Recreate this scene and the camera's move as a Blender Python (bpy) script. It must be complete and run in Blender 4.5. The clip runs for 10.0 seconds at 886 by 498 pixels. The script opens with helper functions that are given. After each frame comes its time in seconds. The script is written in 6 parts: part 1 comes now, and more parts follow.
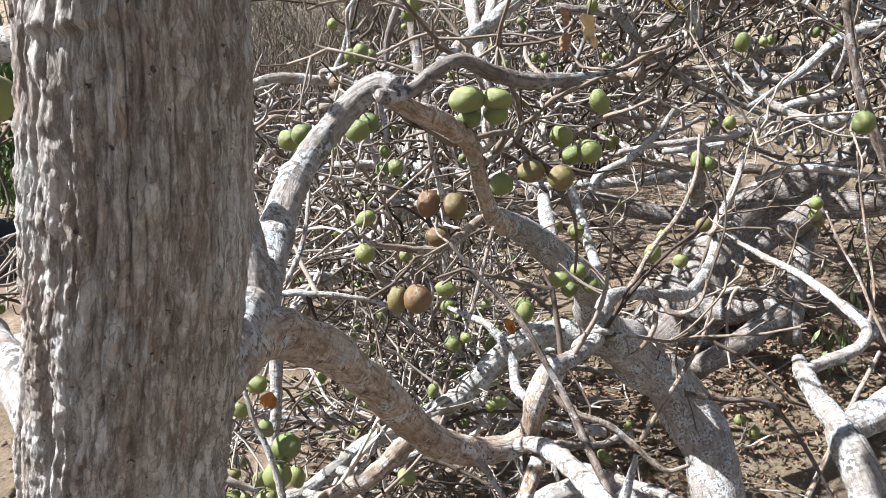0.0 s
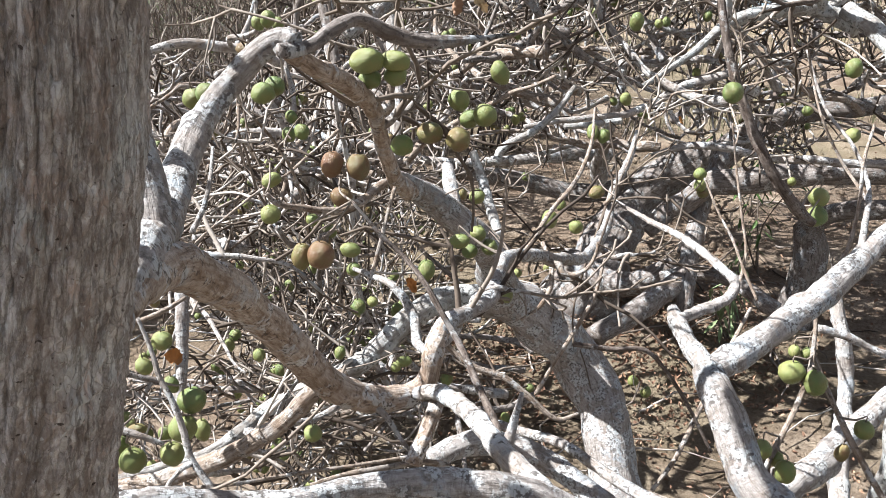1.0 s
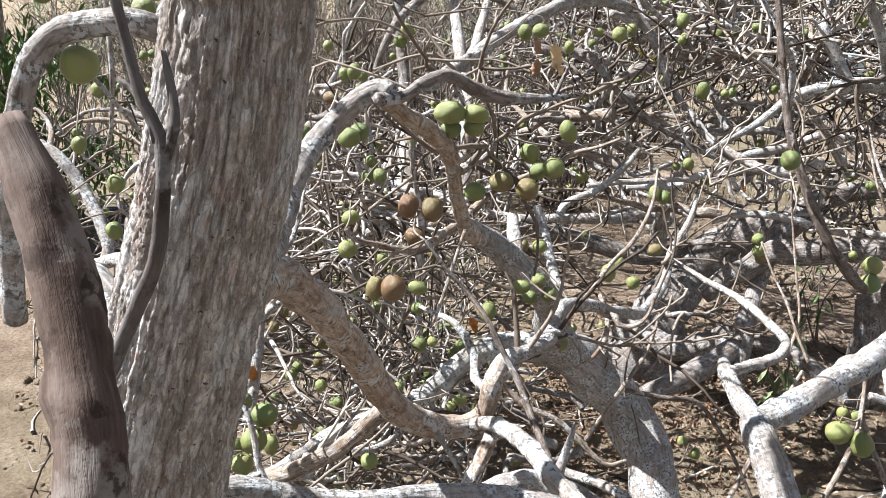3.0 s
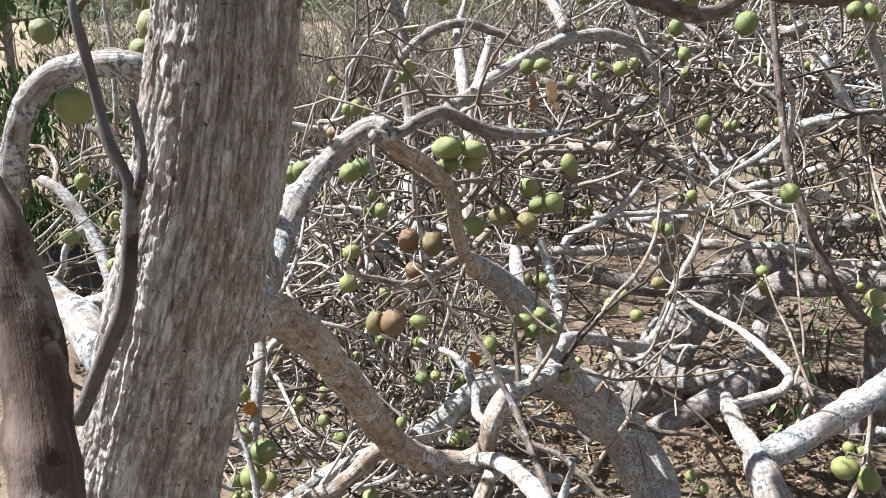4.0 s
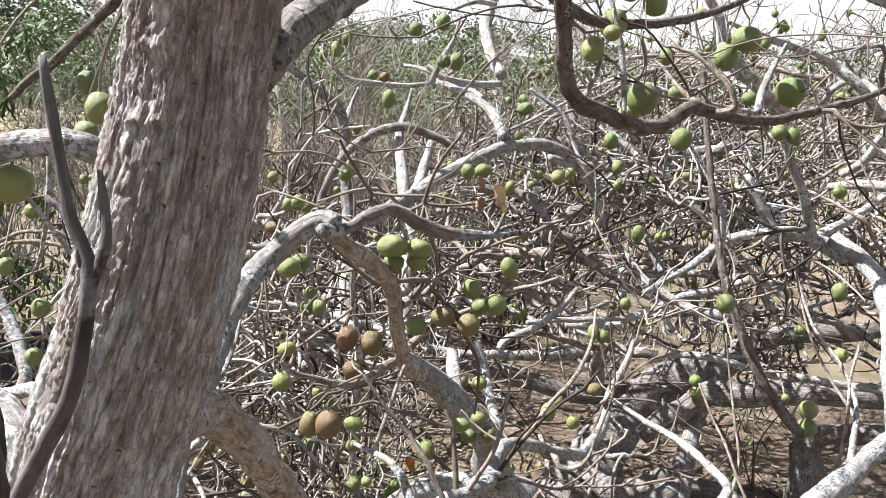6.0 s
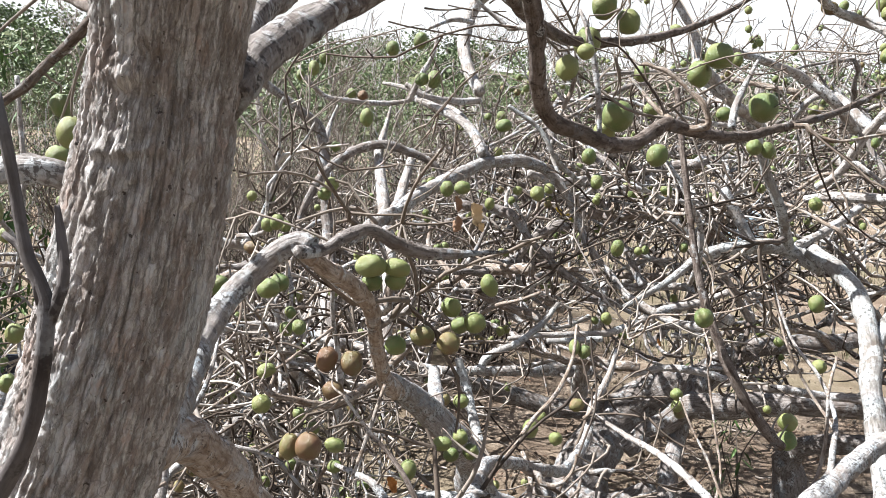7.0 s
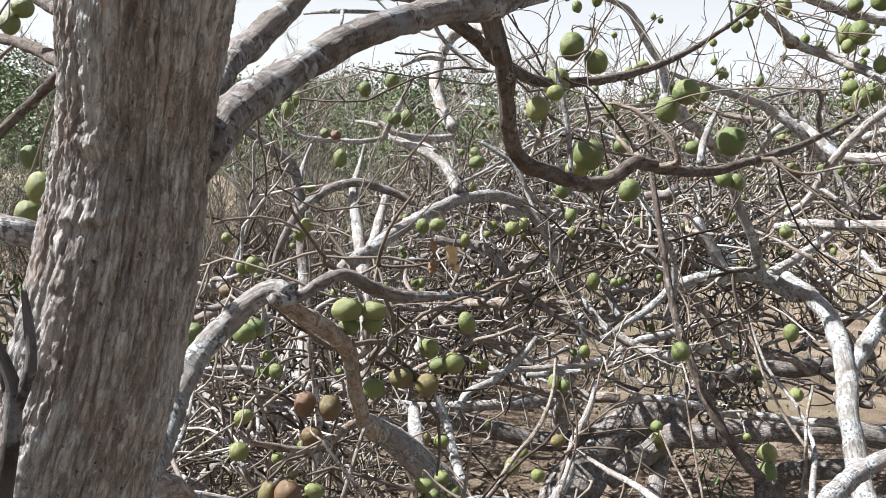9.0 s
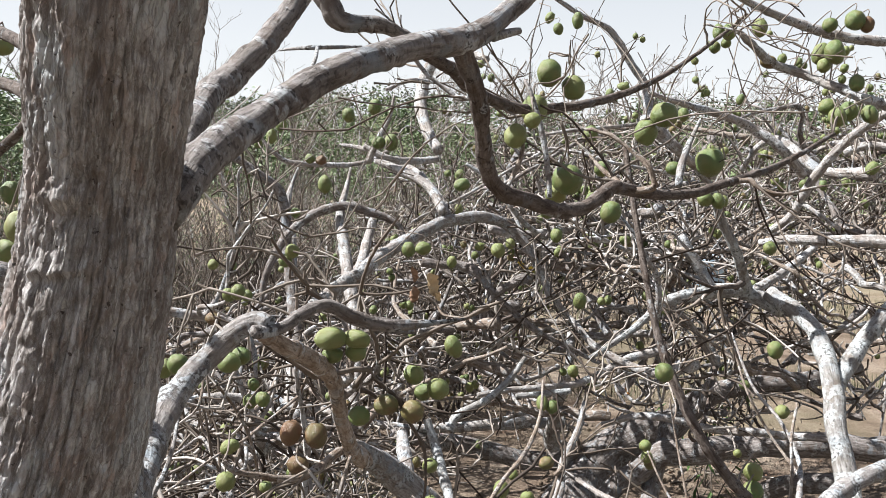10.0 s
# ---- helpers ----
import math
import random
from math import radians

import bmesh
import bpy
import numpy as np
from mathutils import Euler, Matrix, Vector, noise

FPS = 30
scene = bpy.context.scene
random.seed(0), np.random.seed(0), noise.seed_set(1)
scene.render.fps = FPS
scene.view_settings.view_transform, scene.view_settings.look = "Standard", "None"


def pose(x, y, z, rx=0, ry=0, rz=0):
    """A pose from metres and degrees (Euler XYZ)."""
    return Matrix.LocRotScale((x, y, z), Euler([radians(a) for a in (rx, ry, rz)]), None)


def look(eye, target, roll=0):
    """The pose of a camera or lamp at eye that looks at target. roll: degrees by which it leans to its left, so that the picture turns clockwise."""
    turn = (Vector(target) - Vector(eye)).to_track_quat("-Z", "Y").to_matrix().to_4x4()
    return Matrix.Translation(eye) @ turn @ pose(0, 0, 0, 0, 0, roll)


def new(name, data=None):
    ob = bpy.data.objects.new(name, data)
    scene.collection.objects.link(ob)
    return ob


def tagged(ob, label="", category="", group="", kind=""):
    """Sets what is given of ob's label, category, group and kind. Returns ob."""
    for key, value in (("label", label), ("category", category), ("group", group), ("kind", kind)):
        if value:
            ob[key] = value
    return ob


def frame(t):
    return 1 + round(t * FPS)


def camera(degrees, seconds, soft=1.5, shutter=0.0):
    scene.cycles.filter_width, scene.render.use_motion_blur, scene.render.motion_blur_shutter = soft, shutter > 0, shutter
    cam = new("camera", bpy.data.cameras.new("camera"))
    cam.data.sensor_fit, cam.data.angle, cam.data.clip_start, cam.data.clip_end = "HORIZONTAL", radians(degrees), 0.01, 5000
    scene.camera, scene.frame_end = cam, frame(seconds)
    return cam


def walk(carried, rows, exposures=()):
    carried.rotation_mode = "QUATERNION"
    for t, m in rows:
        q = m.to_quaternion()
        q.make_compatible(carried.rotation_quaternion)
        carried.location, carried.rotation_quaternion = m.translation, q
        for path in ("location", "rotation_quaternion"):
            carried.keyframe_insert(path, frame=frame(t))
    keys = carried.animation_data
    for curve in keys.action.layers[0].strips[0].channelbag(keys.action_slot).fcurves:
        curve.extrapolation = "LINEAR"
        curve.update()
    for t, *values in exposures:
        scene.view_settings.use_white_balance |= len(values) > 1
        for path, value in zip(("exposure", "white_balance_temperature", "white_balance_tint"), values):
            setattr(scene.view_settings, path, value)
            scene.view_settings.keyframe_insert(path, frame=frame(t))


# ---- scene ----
cam = camera(57.24, 10.0, soft=0.4)
ROWS = [
    (0, 0.0000, 0.0000, 2.1500, 68.000, 3.000, 0.000),
    (0.5, 0.0132, -0.0074, 2.1324, 66.802, 1.454, -3.432),
    (1, 0.0195, -0.0736, 2.1361, 66.544, 0.552, -5.478),
    (1.5, 0.0030, -0.1147, 2.1350, 66.885, -0.639, -3.764),
    (2, -0.0009, -0.1452, 2.1421, 68.137, -0.669, -2.608),
    (2.5, -0.0054, -0.1654, 2.1419, 69.301, -1.070, -1.384),
    (2.7, -0.0083, -0.1745, 2.1456, 69.808, -1.268, -0.981),
    (3.8, 0.0062, -0.1769, 2.1501, 71.996, -1.502, 0.320),
    (4, 0.0097, -0.1756, 2.1526, 72.675, -1.056, 0.016),
    (4.5, -0.0014, -0.1602, 2.1457, 75.707, -1.636, -1.446),
    (5, -0.0098, -0.1583, 2.1431, 77.582, -3.041, -2.446),
    (5.5, -0.0083, -0.1600, 2.1436, 78.853, -3.350, -3.435),
    (5.7, -0.0109, -0.1583, 2.1437, 79.352, -3.852, -3.773),
    (6.8, -0.0076, -0.1603, 2.1481, 81.110, -3.605, -5.428),
    (7, -0.0039, -0.1574, 2.1497, 81.205, -3.531, -5.620),
    (7.5, -0.0074, -0.1533, 2.1468, 81.594, -3.526, -6.119),
    (8, -0.0117, -0.1530, 2.1497, 82.171, -3.629, -6.469),
    (8.5, -0.0058, -0.1532, 2.1572, 82.900, -3.061, -6.969),
    (9, -0.0023, -0.1569, 2.1643, 83.592, -2.286, -7.419),
    (9.5, -0.0018, -0.1584, 2.1675, 84.250, -1.883, -7.754),
    (10, 0.0111, -0.1663, 2.1796, 84.913, -1.285, -8.167),
]
EXPOSURES = [(0.0, 2.08), (4.0, 2.08), (7.0, 2.03), (8.0, 1.91), (10.0, 1.66)]
walk(cam, [(t, pose(x, y, z, rx, ry, rz)) for t, x, y, z, rx, ry, rz in ROWS], EXPOSURES)

# ---- sky and sun ----
SUN_DIR = Vector((-0.62, 0.13, 0.775)).normalized()
world = bpy.data.worlds.new("sky")
scene.world = world
world.use_nodes = True
sky = world.node_tree.nodes.new("ShaderNodeTexSky")
sky.sky_type = "NISHITA"
sky.sun_disc = False
sky.sun_elevation = math.asin(SUN_DIR.z)
sky.sun_rotation = math.atan2(SUN_DIR.x, SUN_DIR.y)
sky.dust_density = 1.6
sky.air_density = 1.0
wn, wl = world.node_tree.nodes, world.node_tree.links
back = wn["Background"]
back.inputs[1].default_value = 0.031
# white haze towards the horizon
height = wn.new("ShaderNodeSeparateXYZ")
wl.new(wn.new("ShaderNodeTexCoord").outputs["Generated"], height.inputs[0])
haze = wn.new("ShaderNodeMapRange")
haze.inputs["From Min"].default_value = 0.0
haze.inputs["From Max"].default_value = 0.62
haze.inputs["To Min"].default_value = 0.92
haze.inputs["To Max"].default_value = 0.12
wl.new(height.outputs["Z"], haze.inputs["Value"])
veil = wn.new("ShaderNodeMix")
veil.data_type = "RGBA"
veil.inputs[7].default_value = (11.0, 11.2, 11.4, 1.0)
wl.new(haze.outputs[0], veil.inputs["Factor"])
wl.new(sky.outputs[0], veil.inputs[6])
wl.new(veil.outputs[2], back.inputs[0])
sun = new("sun", bpy.data.lights.new("sun", "SUN"))
sun.data.energy = 5.0
sun.data.angle = radians(0.6)
sun.data.color = (0.972, 0.985, 0.972)
sun.matrix_world = look(SUN_DIR * 30, (0, 0, 0))


# ---- materials ----
def material(name, rough=0.85, spec=0.3):
    m = bpy.data.materials.new(name)
    m.use_nodes = True
    n = m.node_tree.nodes
    b = n["Principled BSDF"]
    b.inputs["Roughness"].default_value = rough
    b.inputs["Specular IOR Level"].default_value = spec
    return m, n, m.node_tree.links, b


def noise_at(n, l, vec, scale, detail=4.0, rough=0.6, stretch=None):
    if stretch:
        mp = n.new("ShaderNodeMapping")
        mp.inputs["Scale"].default_value = stretch
        l.new(vec, mp.inputs["Vector"])
        vec = mp.outputs[0]
    t = n.new("ShaderNodeTexNoise")
    t.inputs["Scale"].default_value = scale
    t.inputs["Detail"].default_value = detail
    t.inputs["Roughness"].default_value = rough
    l.new(vec, t.inputs["Vector"])
    return t.outputs["Fac"]


def ramp(n, l, fac, stops):
    r = n.new("ShaderNodeValToRGB")
    e = r.color_ramp.elements
    while len(e) < len(stops):
        e.new(0.5)
    for el, (p, c) in zip(e, stops):
        el.position = p
        el.color = (*c, 1.0) if len(c) == 3 else c
    l.new(fac, r.inputs[0])
    return r.outputs[0]


def mix(n, l, fac, a, b, mode="MIX"):
    m = n.new("ShaderNodeMix")
    m.data_type = "RGBA"
    m.blend_type = mode
    for sock, v in ((m.inputs["Factor"], fac), (m.inputs[6], a), (m.inputs[7], b)):
        if isinstance(v, (int, float)):
            sock.default_value = v
        elif isinstance(v, tuple):
            sock.default_value = (*v, 1.0)
        else:
            l.new(v, sock)
    return m.outputs[2]


def bump(n, l, b, height, strength, distance):
    k = n.new("ShaderNodeBump")
    k.inputs["Strength"].default_value = strength
    k.inputs["Distance"].default_value = distance
    l.new(height, k.inputs["Height"])
    l.new(k.outputs[0], b.inputs["Normal"])


def grain_vector(n):
    a = n.new("ShaderNodeAttribute")
    a.attribute_name = "grain"
    return a.outputs["Vector"]


def place_vector(n):
    return n.new("ShaderNodeNewGeometry").outputs["Position"]


def bark(name, dark, mid, pale, lichen, lichen_at=0.56, scale=1.0, relief=0.004, blue=0.6, folds=0.35, fleck_at=0.54):
    """Smooth fibrous bark: long fibres, lichen patches with clustered dark flecks, cross wrinkles and worn bare wood."""
    m, n, l, b = material(name, 0.88, 0.18)
    g = grain_vector(n)
    p = place_vector(n)
    fibre = noise_at(n, l, g, 150.0 * scale, 6.0, 0.7, (1.0, 1.0, 0.16))
    base = ramp(n, l, fibre, [(0.30, dark), (0.44, mid), (0.62, pale)])
    big = noise_at(n, l, p, 11.0, 4.0, 0.55)
    worn = noise_at(n, l, p, 34.0 * scale, 5.0, 0.6)
    base = mix(n, l, ramp(n, l, worn, [(0.53, (0, 0, 0)), (0.66, (0.75, 0.75, 0.75))]), base, (mid[0] * 0.72, mid[1] * 0.63, mid[2] * 0.56))
    patch = noise_at(n, l, p, 30.0 * scale, 7.0, 0.66)
    lich = ramp(n, l, patch, [(lichen_at - 0.03, (0, 0, 0)), (lichen_at + 0.03, (0.85, 0.85, 0.85))])
    base = mix(n, l, lich, base, lichen)
    cool = noise_at(n, l, p, 19.0 * scale, 5.0, 0.62)
    base = mix(n, l, ramp(n, l, cool, [(0.57, (0, 0, 0)), (0.64, (blue, blue, blue))]), base, (lichen[0] * 0.62, lichen[1] * 0.69, lichen[2] * 0.76))
    fleck = noise_at(n, l, p, 150.0 * scale, 4.0, 0.65)
    gate = ramp(n, l, patch, [(0.44, (0.25, 0.25, 0.25)), (0.56, (1.0, 1.0, 1.0))])
    speck = mix(n, l, 1.0, ramp(n, l, fleck, [(fleck_at, (0, 0, 0)), (fleck_at + 0.06, (0.85, 0.85, 0.85))]), gate, "MULTIPLY")
    base = mix(n, l, speck, base, (dark[0] * 0.75, dark[1] * 0.72, dark[2] * 0.72))
    wrinkle = noise_at(n, l, g, 85.0 * scale, 4.0, 0.6, (0.3, 0.3, 2.1))
    line = ramp(n, l, wrinkle, [(0.465, (0, 0, 0)), (0.495, (folds, folds, folds)), (0.505, (folds, folds, folds)), (0.535, (0, 0, 0))])
    line = mix(n, l, 1.0, line, ramp(n, l, big, [(0.40, (0, 0, 0)), (0.58, (1.0, 1.0, 1.0))]), "MULTIPLY")
    base = mix(n, l, line, base, dark)
    base = mix(n, l, 1.0, base, ramp(n, l, big, [(0.32, (0.74, 0.70, 0.67)), (0.60, (1.04, 1.04, 1.05))]), "MULTIPLY")
    l.new(base, b.inputs["Base Color"])
    h1 = n.new("ShaderNodeMath")
    h1.operation = "MULTIPLY_ADD"
    l.new(wrinkle, h1.inputs[0])
    h1.inputs[1].default_value = folds
    l.new(fibre, h1.inputs[2])
    h2 = n.new("ShaderNodeMath")
    h2.operation = "MULTIPLY_ADD"
    l.new(fleck, h2.inputs[0])
    h2.inputs[1].default_value = -0.4
    l.new(h1.outputs[0], h2.inputs[2])
    bump(n, l, b, h2.outputs[0], 1.0, relief)
    return m


def trunk_material():
    """Weathered trunk bark: grey fibres, russet runs, chipped plates, pale blue-grey lichen and furrows darkened for
    dirt and shade.
    """
    m, n, l, b = material("trunk_bark", 0.9, 0.15)
    g = grain_vector(n)
    fibre = noise_at(n, l, g, 105.0, 8.0, 0.78, (1.0, 1.0, 0.75))
    c = ramp(n, l, fibre, [(0.30, (0.165, 0.140, 0.128)), (0.46, (0.375, 0.345, 0.334)), (0.62, (0.560, 0.536, 0.530))])
    run = noise_at(n, l, g, 30.0, 8.0, 0.76, (1.0, 1.0, 0.45))
    c = mix(n, l, ramp(n, l, run, [(0.47, (0, 0, 0)), (0.58, (0.80, 0.80, 0.80))]), c, (0.225, 0.180, 0.160))
    grey = noise_at(n, l, g, 24.0, 6.0, 0.66, (1.0, 1.0, 0.5))
    c = mix(n, l, ramp(n, l, grey, [(0.52, (0, 0, 0)), (0.62, (0.65, 0.65, 0.65))]), c, (0.52, 0.545, 0.565))
    rose = noise_at(n, l, g, 75.0, 5.0, 0.65, (1.0, 1.0, 0.45))
    c = mix(n, l, ramp(n, l, rose, [(0.58, (0, 0, 0)), (0.66, (0.6, 0.6, 0.6))]), c, (0.42, 0.315, 0.275))
    push = n.new("ShaderNodeTexNoise")
    push.inputs["Scale"].default_value = 60.0
    l.new(g, push.inputs["Vector"])
    bent = n.new("ShaderNodeVectorMath")
    bent.operation = "MULTIPLY_ADD"
    l.new(push.outputs["Color"], bent.inputs[0])
    bent.inputs[1].default_value = (0.008, 0.008, 0.03)
    l.new(g, bent.inputs[2])
    tall = n.new("ShaderNodeMapping")
    tall.inputs["Scale"].default_value = (1.0, 1.0, 0.25)
    l.new(bent.outputs[0], tall.inputs["Vector"])
    plates = n.new("ShaderNodeTexVoronoi")
    edges = n.new("ShaderNodeTexVoronoi")
    edges.feature = "DISTANCE_TO_EDGE"
    for t in (plates, edges):
        t.inputs["Scale"].default_value = 190.0
        l.new(tall.outputs[0], t.inputs["Vector"])
    cell = n.new("ShaderNodeSeparateColor")
    l.new(plates.outputs["Color"], cell.inputs[0])
    c = mix(n, l, 1.0, c, ramp(n, l, cell.outputs[0], [(0.0, (0.84, 0.83, 0.82)), (0.55, (0.98, 0.98, 0.98)), (1.0, (1.10, 1.10, 1.11))]), "MULTIPLY")
    c = mix(n, l, ramp(n, l, edges.outputs["Distance"], [(0.0, (0.35, 0.35, 0.35)), (0.05, (0, 0, 0))]), c, (0.10, 0.075, 0.062))
    chip = noise_at(n, l, g, 210.0, 4.0, 0.6, (1.0, 1.0, 0.6))
    c = mix(n, l, ramp(n, l, chip, [(0.63, (0, 0, 0)), (0.70, (0.55, 0.55, 0.55))]), c, (0.62, 0.64, 0.65))
    hole = noise_at(n, l, g, 170.0, 3.0, 0.6)
    c = mix(n, l, ramp(n, l, hole, [(0.29, (0.9, 0.9, 0.9)), (0.34, (0, 0, 0))]), c, (0.045, 0.032, 0.028))
    # groove lines coloured dark for dirt and for the shade inside furrows
    deep = noise_at(n, l, g, 85.0, 7.0, 0.72, (1.0, 1.0, 0.16))
    groove = ramp(n, l, deep, [(0.462, (0, 0, 0)), (0.488, (0.45, 0.45, 0.45)), (0.512, (0.45, 0.45, 0.45)), (0.535, (0, 0, 0))])
    c = mix(n, l, groove, c, (0.150, 0.118, 0.102))
    l.new(c, b.inputs["Base Color"])
    rise = n.new("ShaderNodeMapRange")
    rise.inputs["From Max"].default_value = 0.2
    l.new(edges.outputs["Distance"], rise.inputs["Value"])
    last = None
    for height, distance, invert in ((rise.outputs[0], 0.0009, False), (fibre, 0.0035, False), (groove, 0.0016, True)):
        k = n.new("ShaderNodeBump")
        k.invert = invert
        k.inputs["Distance"].default_value = distance
        l.new(height, k.inputs["Height"])
        if last:
            l.new(last, k.inputs["Normal"])
        last = k.outputs[0]
    l.new(last, b.inputs["Normal"])
    return m


TRUNK_BARK = trunk_material()
PALE_BARK = bark("pale_bark", (0.075, 0.062, 0.056), (0.235, 0.214, 0.203), (0.335, 0.317, 0.311), (0.385, 0.402, 0.416), 0.52, 1.0, 0.006, 0.6, 0.35, 0.505)
BROWN_BARK = bark("brown_bark", (0.056, 0.041, 0.033), (0.190, 0.150, 0.121), (0.335, 0.292, 0.260), (0.36, 0.36, 0.36), 0.58, 1.0, 0.005, 0.3)
ROSE_BARK = bark("rose_grey_bark", (0.075, 0.052, 0.040), (0.270, 0.208, 0.165), (0.415, 0.362, 0.320), (0.46, 0.465, 0.475), 0.57, 1.1, 0.006, 0.4)
GREY_BARK = bark("grey_bark", (0.060, 0.050, 0.044), (0.245, 0.222, 0.209), (0.390, 0.367, 0.354), (0.45, 0.46, 0.47), 0.54, 0.7, 0.008)
SLATE_BARK = bark("slate_bark", (0.042, 0.034, 0.031), (0.150, 0.130, 0.121), (0.255, 0.234, 0.225), (0.355, 0.363, 0.37), 0.575, 0.8, 0.007)
LICHEN_BARK = bark("lichen_bark", (0.052, 0.046, 0.042), (0.210, 0.198, 0.188), (0.315, 0.306, 0.299), (0.405, 0.422, 0.427), 0.505, 0.62, 0.009, 0.4)
BROWN_STEM = bark("smooth_brown_stem_bark", (0.030, 0.019, 0.016), (0.066, 0.045, 0.038), (0.115, 0.088, 0.077), (0.16, 0.138, 0.126), 0.60, 0.6, 0.0015, 0.2, 0.0)
# base colours darkened to hold the shade that falls on the thin stem
SHADED_STEM_BARK = bark("smooth_shaded_stem_bark", (0.045, 0.038, 0.036), (0.085, 0.075, 0.074), (0.135, 0.124, 0.124), (0.18, 0.18, 0.185), 0.60, 0.7, 0.0015, 0.3, 0.0)
DARK_BARK = bark("dark_bark", (0.030, 0.022, 0.019), (0.085, 0.066, 0.057), (0.165, 0.140, 0.127), (0.28, 0.285, 0.29), 0.62, 1.2, 0.004, 0.3)


def twig_material(name, a, b_, c):
    m, n, l, b = material(name, 0.85, 0.25)
    p = place_vector(n)
    rnd = n.new("ShaderNodeNewGeometry").outputs["Random Per Island"]
    base = ramp(n, l, rnd, [(0.0, a), (0.5, b_), (1.0, c)])
    v = noise_at(n, l, p, 90.0, 4.0, 0.7)
    base = mix(n, l, 1.0, base, ramp(n, l, v, [(0.3, (0.55, 0.52, 0.5)), (0.7, (1.0, 1.0, 1.0))]), "MULTIPLY")
    l.new(base, b.inputs["Base Color"])
    bump(n, l, b, v, 0.5, 0.002)
    return m


TWIG = twig_material("twig_wood", (0.034, 0.023, 0.017), (0.140, 0.112, 0.092), (0.50, 0.46, 0.43))
DARK_TWIG = twig_material("dark_twig_wood", (0.048, 0.036, 0.030), (0.120, 0.094, 0.076), (0.24, 0.205, 0.178))


def fruit_material(name, low, mid, high, blush, amount):
    m, n, l, b = material(name, 0.46, 0.35)
    rnd = n.new("ShaderNodeObjectInfo").outputs["Random"]
    tc = n.new("ShaderNodeTexCoord").outputs["Object"]
    base = ramp(n, l, rnd, [(0.0, low), (0.5, mid), (1.0, high)])
    v = noise_at(n, l, tc, 0.9, 5.0, 0.6)
    base = mix(n, l, ramp(n, l, v, [(0.5 - 0.2 * amount, (0, 0, 0)), (0.75, (amount, amount, amount))]), base, blush)
    spots = noise_at(n, l, tc, 9.0, 7.0, 0.75)
    base = mix(n, l, ramp(n, l, spots, [(0.56, (0, 0, 0)), (0.66, (0.6, 0.6, 0.6))]), base, (0.12, 0.09, 0.045))
    l.new(base, b.inputs["Base Color"])
    bump(n, l, b, spots, 0.3, 0.05)
    return m


GREEN_FRUIT = fruit_material("green_fruit_skin", (0.072, 0.112, 0.034), (0.102, 0.138, 0.044), (0.150, 0.172, 0.060), (0.165, 0.125, 0.052), 0.6)
BLUSH_FRUIT = fruit_material("blushed_fruit_skin", (0.092, 0.112, 0.038), (0.108, 0.116, 0.040), (0.125, 0.120, 0.044), (0.140, 0.072, 0.038), 1.0)
BROWN_FRUIT = fruit_material("ripe_fruit_skin", (0.098, 0.092, 0.036), (0.110, 0.084, 0.036), (0.115, 0.070, 0.034), (0.112, 0.046, 0.028), 0.95)


def ground_material():
    m, n, l, b = material("bare_earth", 0.95, 0.15)
    p = place_vector(n)
    v = noise_at(n, l, p, 2.2, 8.0, 0.65)
    base = ramp(n, l, v, [(0.34, (0.155, 0.110, 0.079)), (0.50, (0.262, 0.198, 0.150)), (0.66, (0.375, 0.305, 0.240))])
    fine = noise_at(n, l, p, 55.0, 8.0, 0.8)
    base = mix(n, l, 1.0, base, ramp(n, l, fine, [(0.38, (0.42, 0.39, 0.37)), (0.60, (1.0, 1.0, 1.0))]), "MULTIPLY")
    far = noise_at(n, l, p, 0.35, 5.0, 0.6)
    base = mix(n, l, ramp(n, l, far, [(0.46, (0, 0, 0)), (0.60, (0.586, 0.586, 0.586))]), base, (0.175, 0.150, 0.096))
    l.new(base, b.inputs["Base Color"])
    bump(n, l, b, fine, 1.0, 0.035)
    return m


EARTH = ground_material()


def leaf_material(name, a, b_, c, rough=0.6):
    m, n, l, b = material(name, rough, 0.3)
    rnd = n.new("ShaderNodeNewGeometry").outputs["Random Per Island"]
    base = ramp(n, l, rnd, [(0.0, a), (0.5, b_), (1.0, c)])
    v = noise_at(n, l, place_vector(n), 40.0, 3.0, 0.6)
    base = mix(n, l, 1.0, base, ramp(n, l, v, [(0.3, (0.65, 0.65, 0.65)), (0.7, (1.0, 1.0, 1.0))]), "MULTIPLY")
    l.new(base, b.inputs["Base Color"])
    return m


DEAD_LEAF = leaf_material("dead_leaf", (0.120, 0.066, 0.044), (0.220, 0.128, 0.084), (0.350, 0.232, 0.158), 0.8)
PALE_LEAF = leaf_material("pale_dry_leaf", (0.45, 0.30, 0.17), (0.55, 0.40, 0.24), (0.60, 0.46, 0.30), 0.8)
ORANGE_LEAF = leaf_material("orange_leaf", (0.370, 0.150, 0.044), (0.422, 0.176, 0.053), (0.458, 0.211, 0.070), 0.8)
YELLOW_LEAF = leaf_material("yellow_leaf", (0.50, 0.36, 0.05), (0.55, 0.40, 0.06), (0.58, 0.42, 0.08), 0.7)
GREEN_LEAF = leaf_material("green_leaf", (0.035, 0.07, 0.02), (0.06, 0.115, 0.03), (0.11, 0.17, 0.045))
# blue raised in these three colours to stand in for distant haze
HAZED_LIGHT_LEAF = leaf_material("hazed_light_green_leaf", (0.085, 0.125, 0.055), (0.130, 0.178, 0.085), (0.195, 0.230, 0.115))
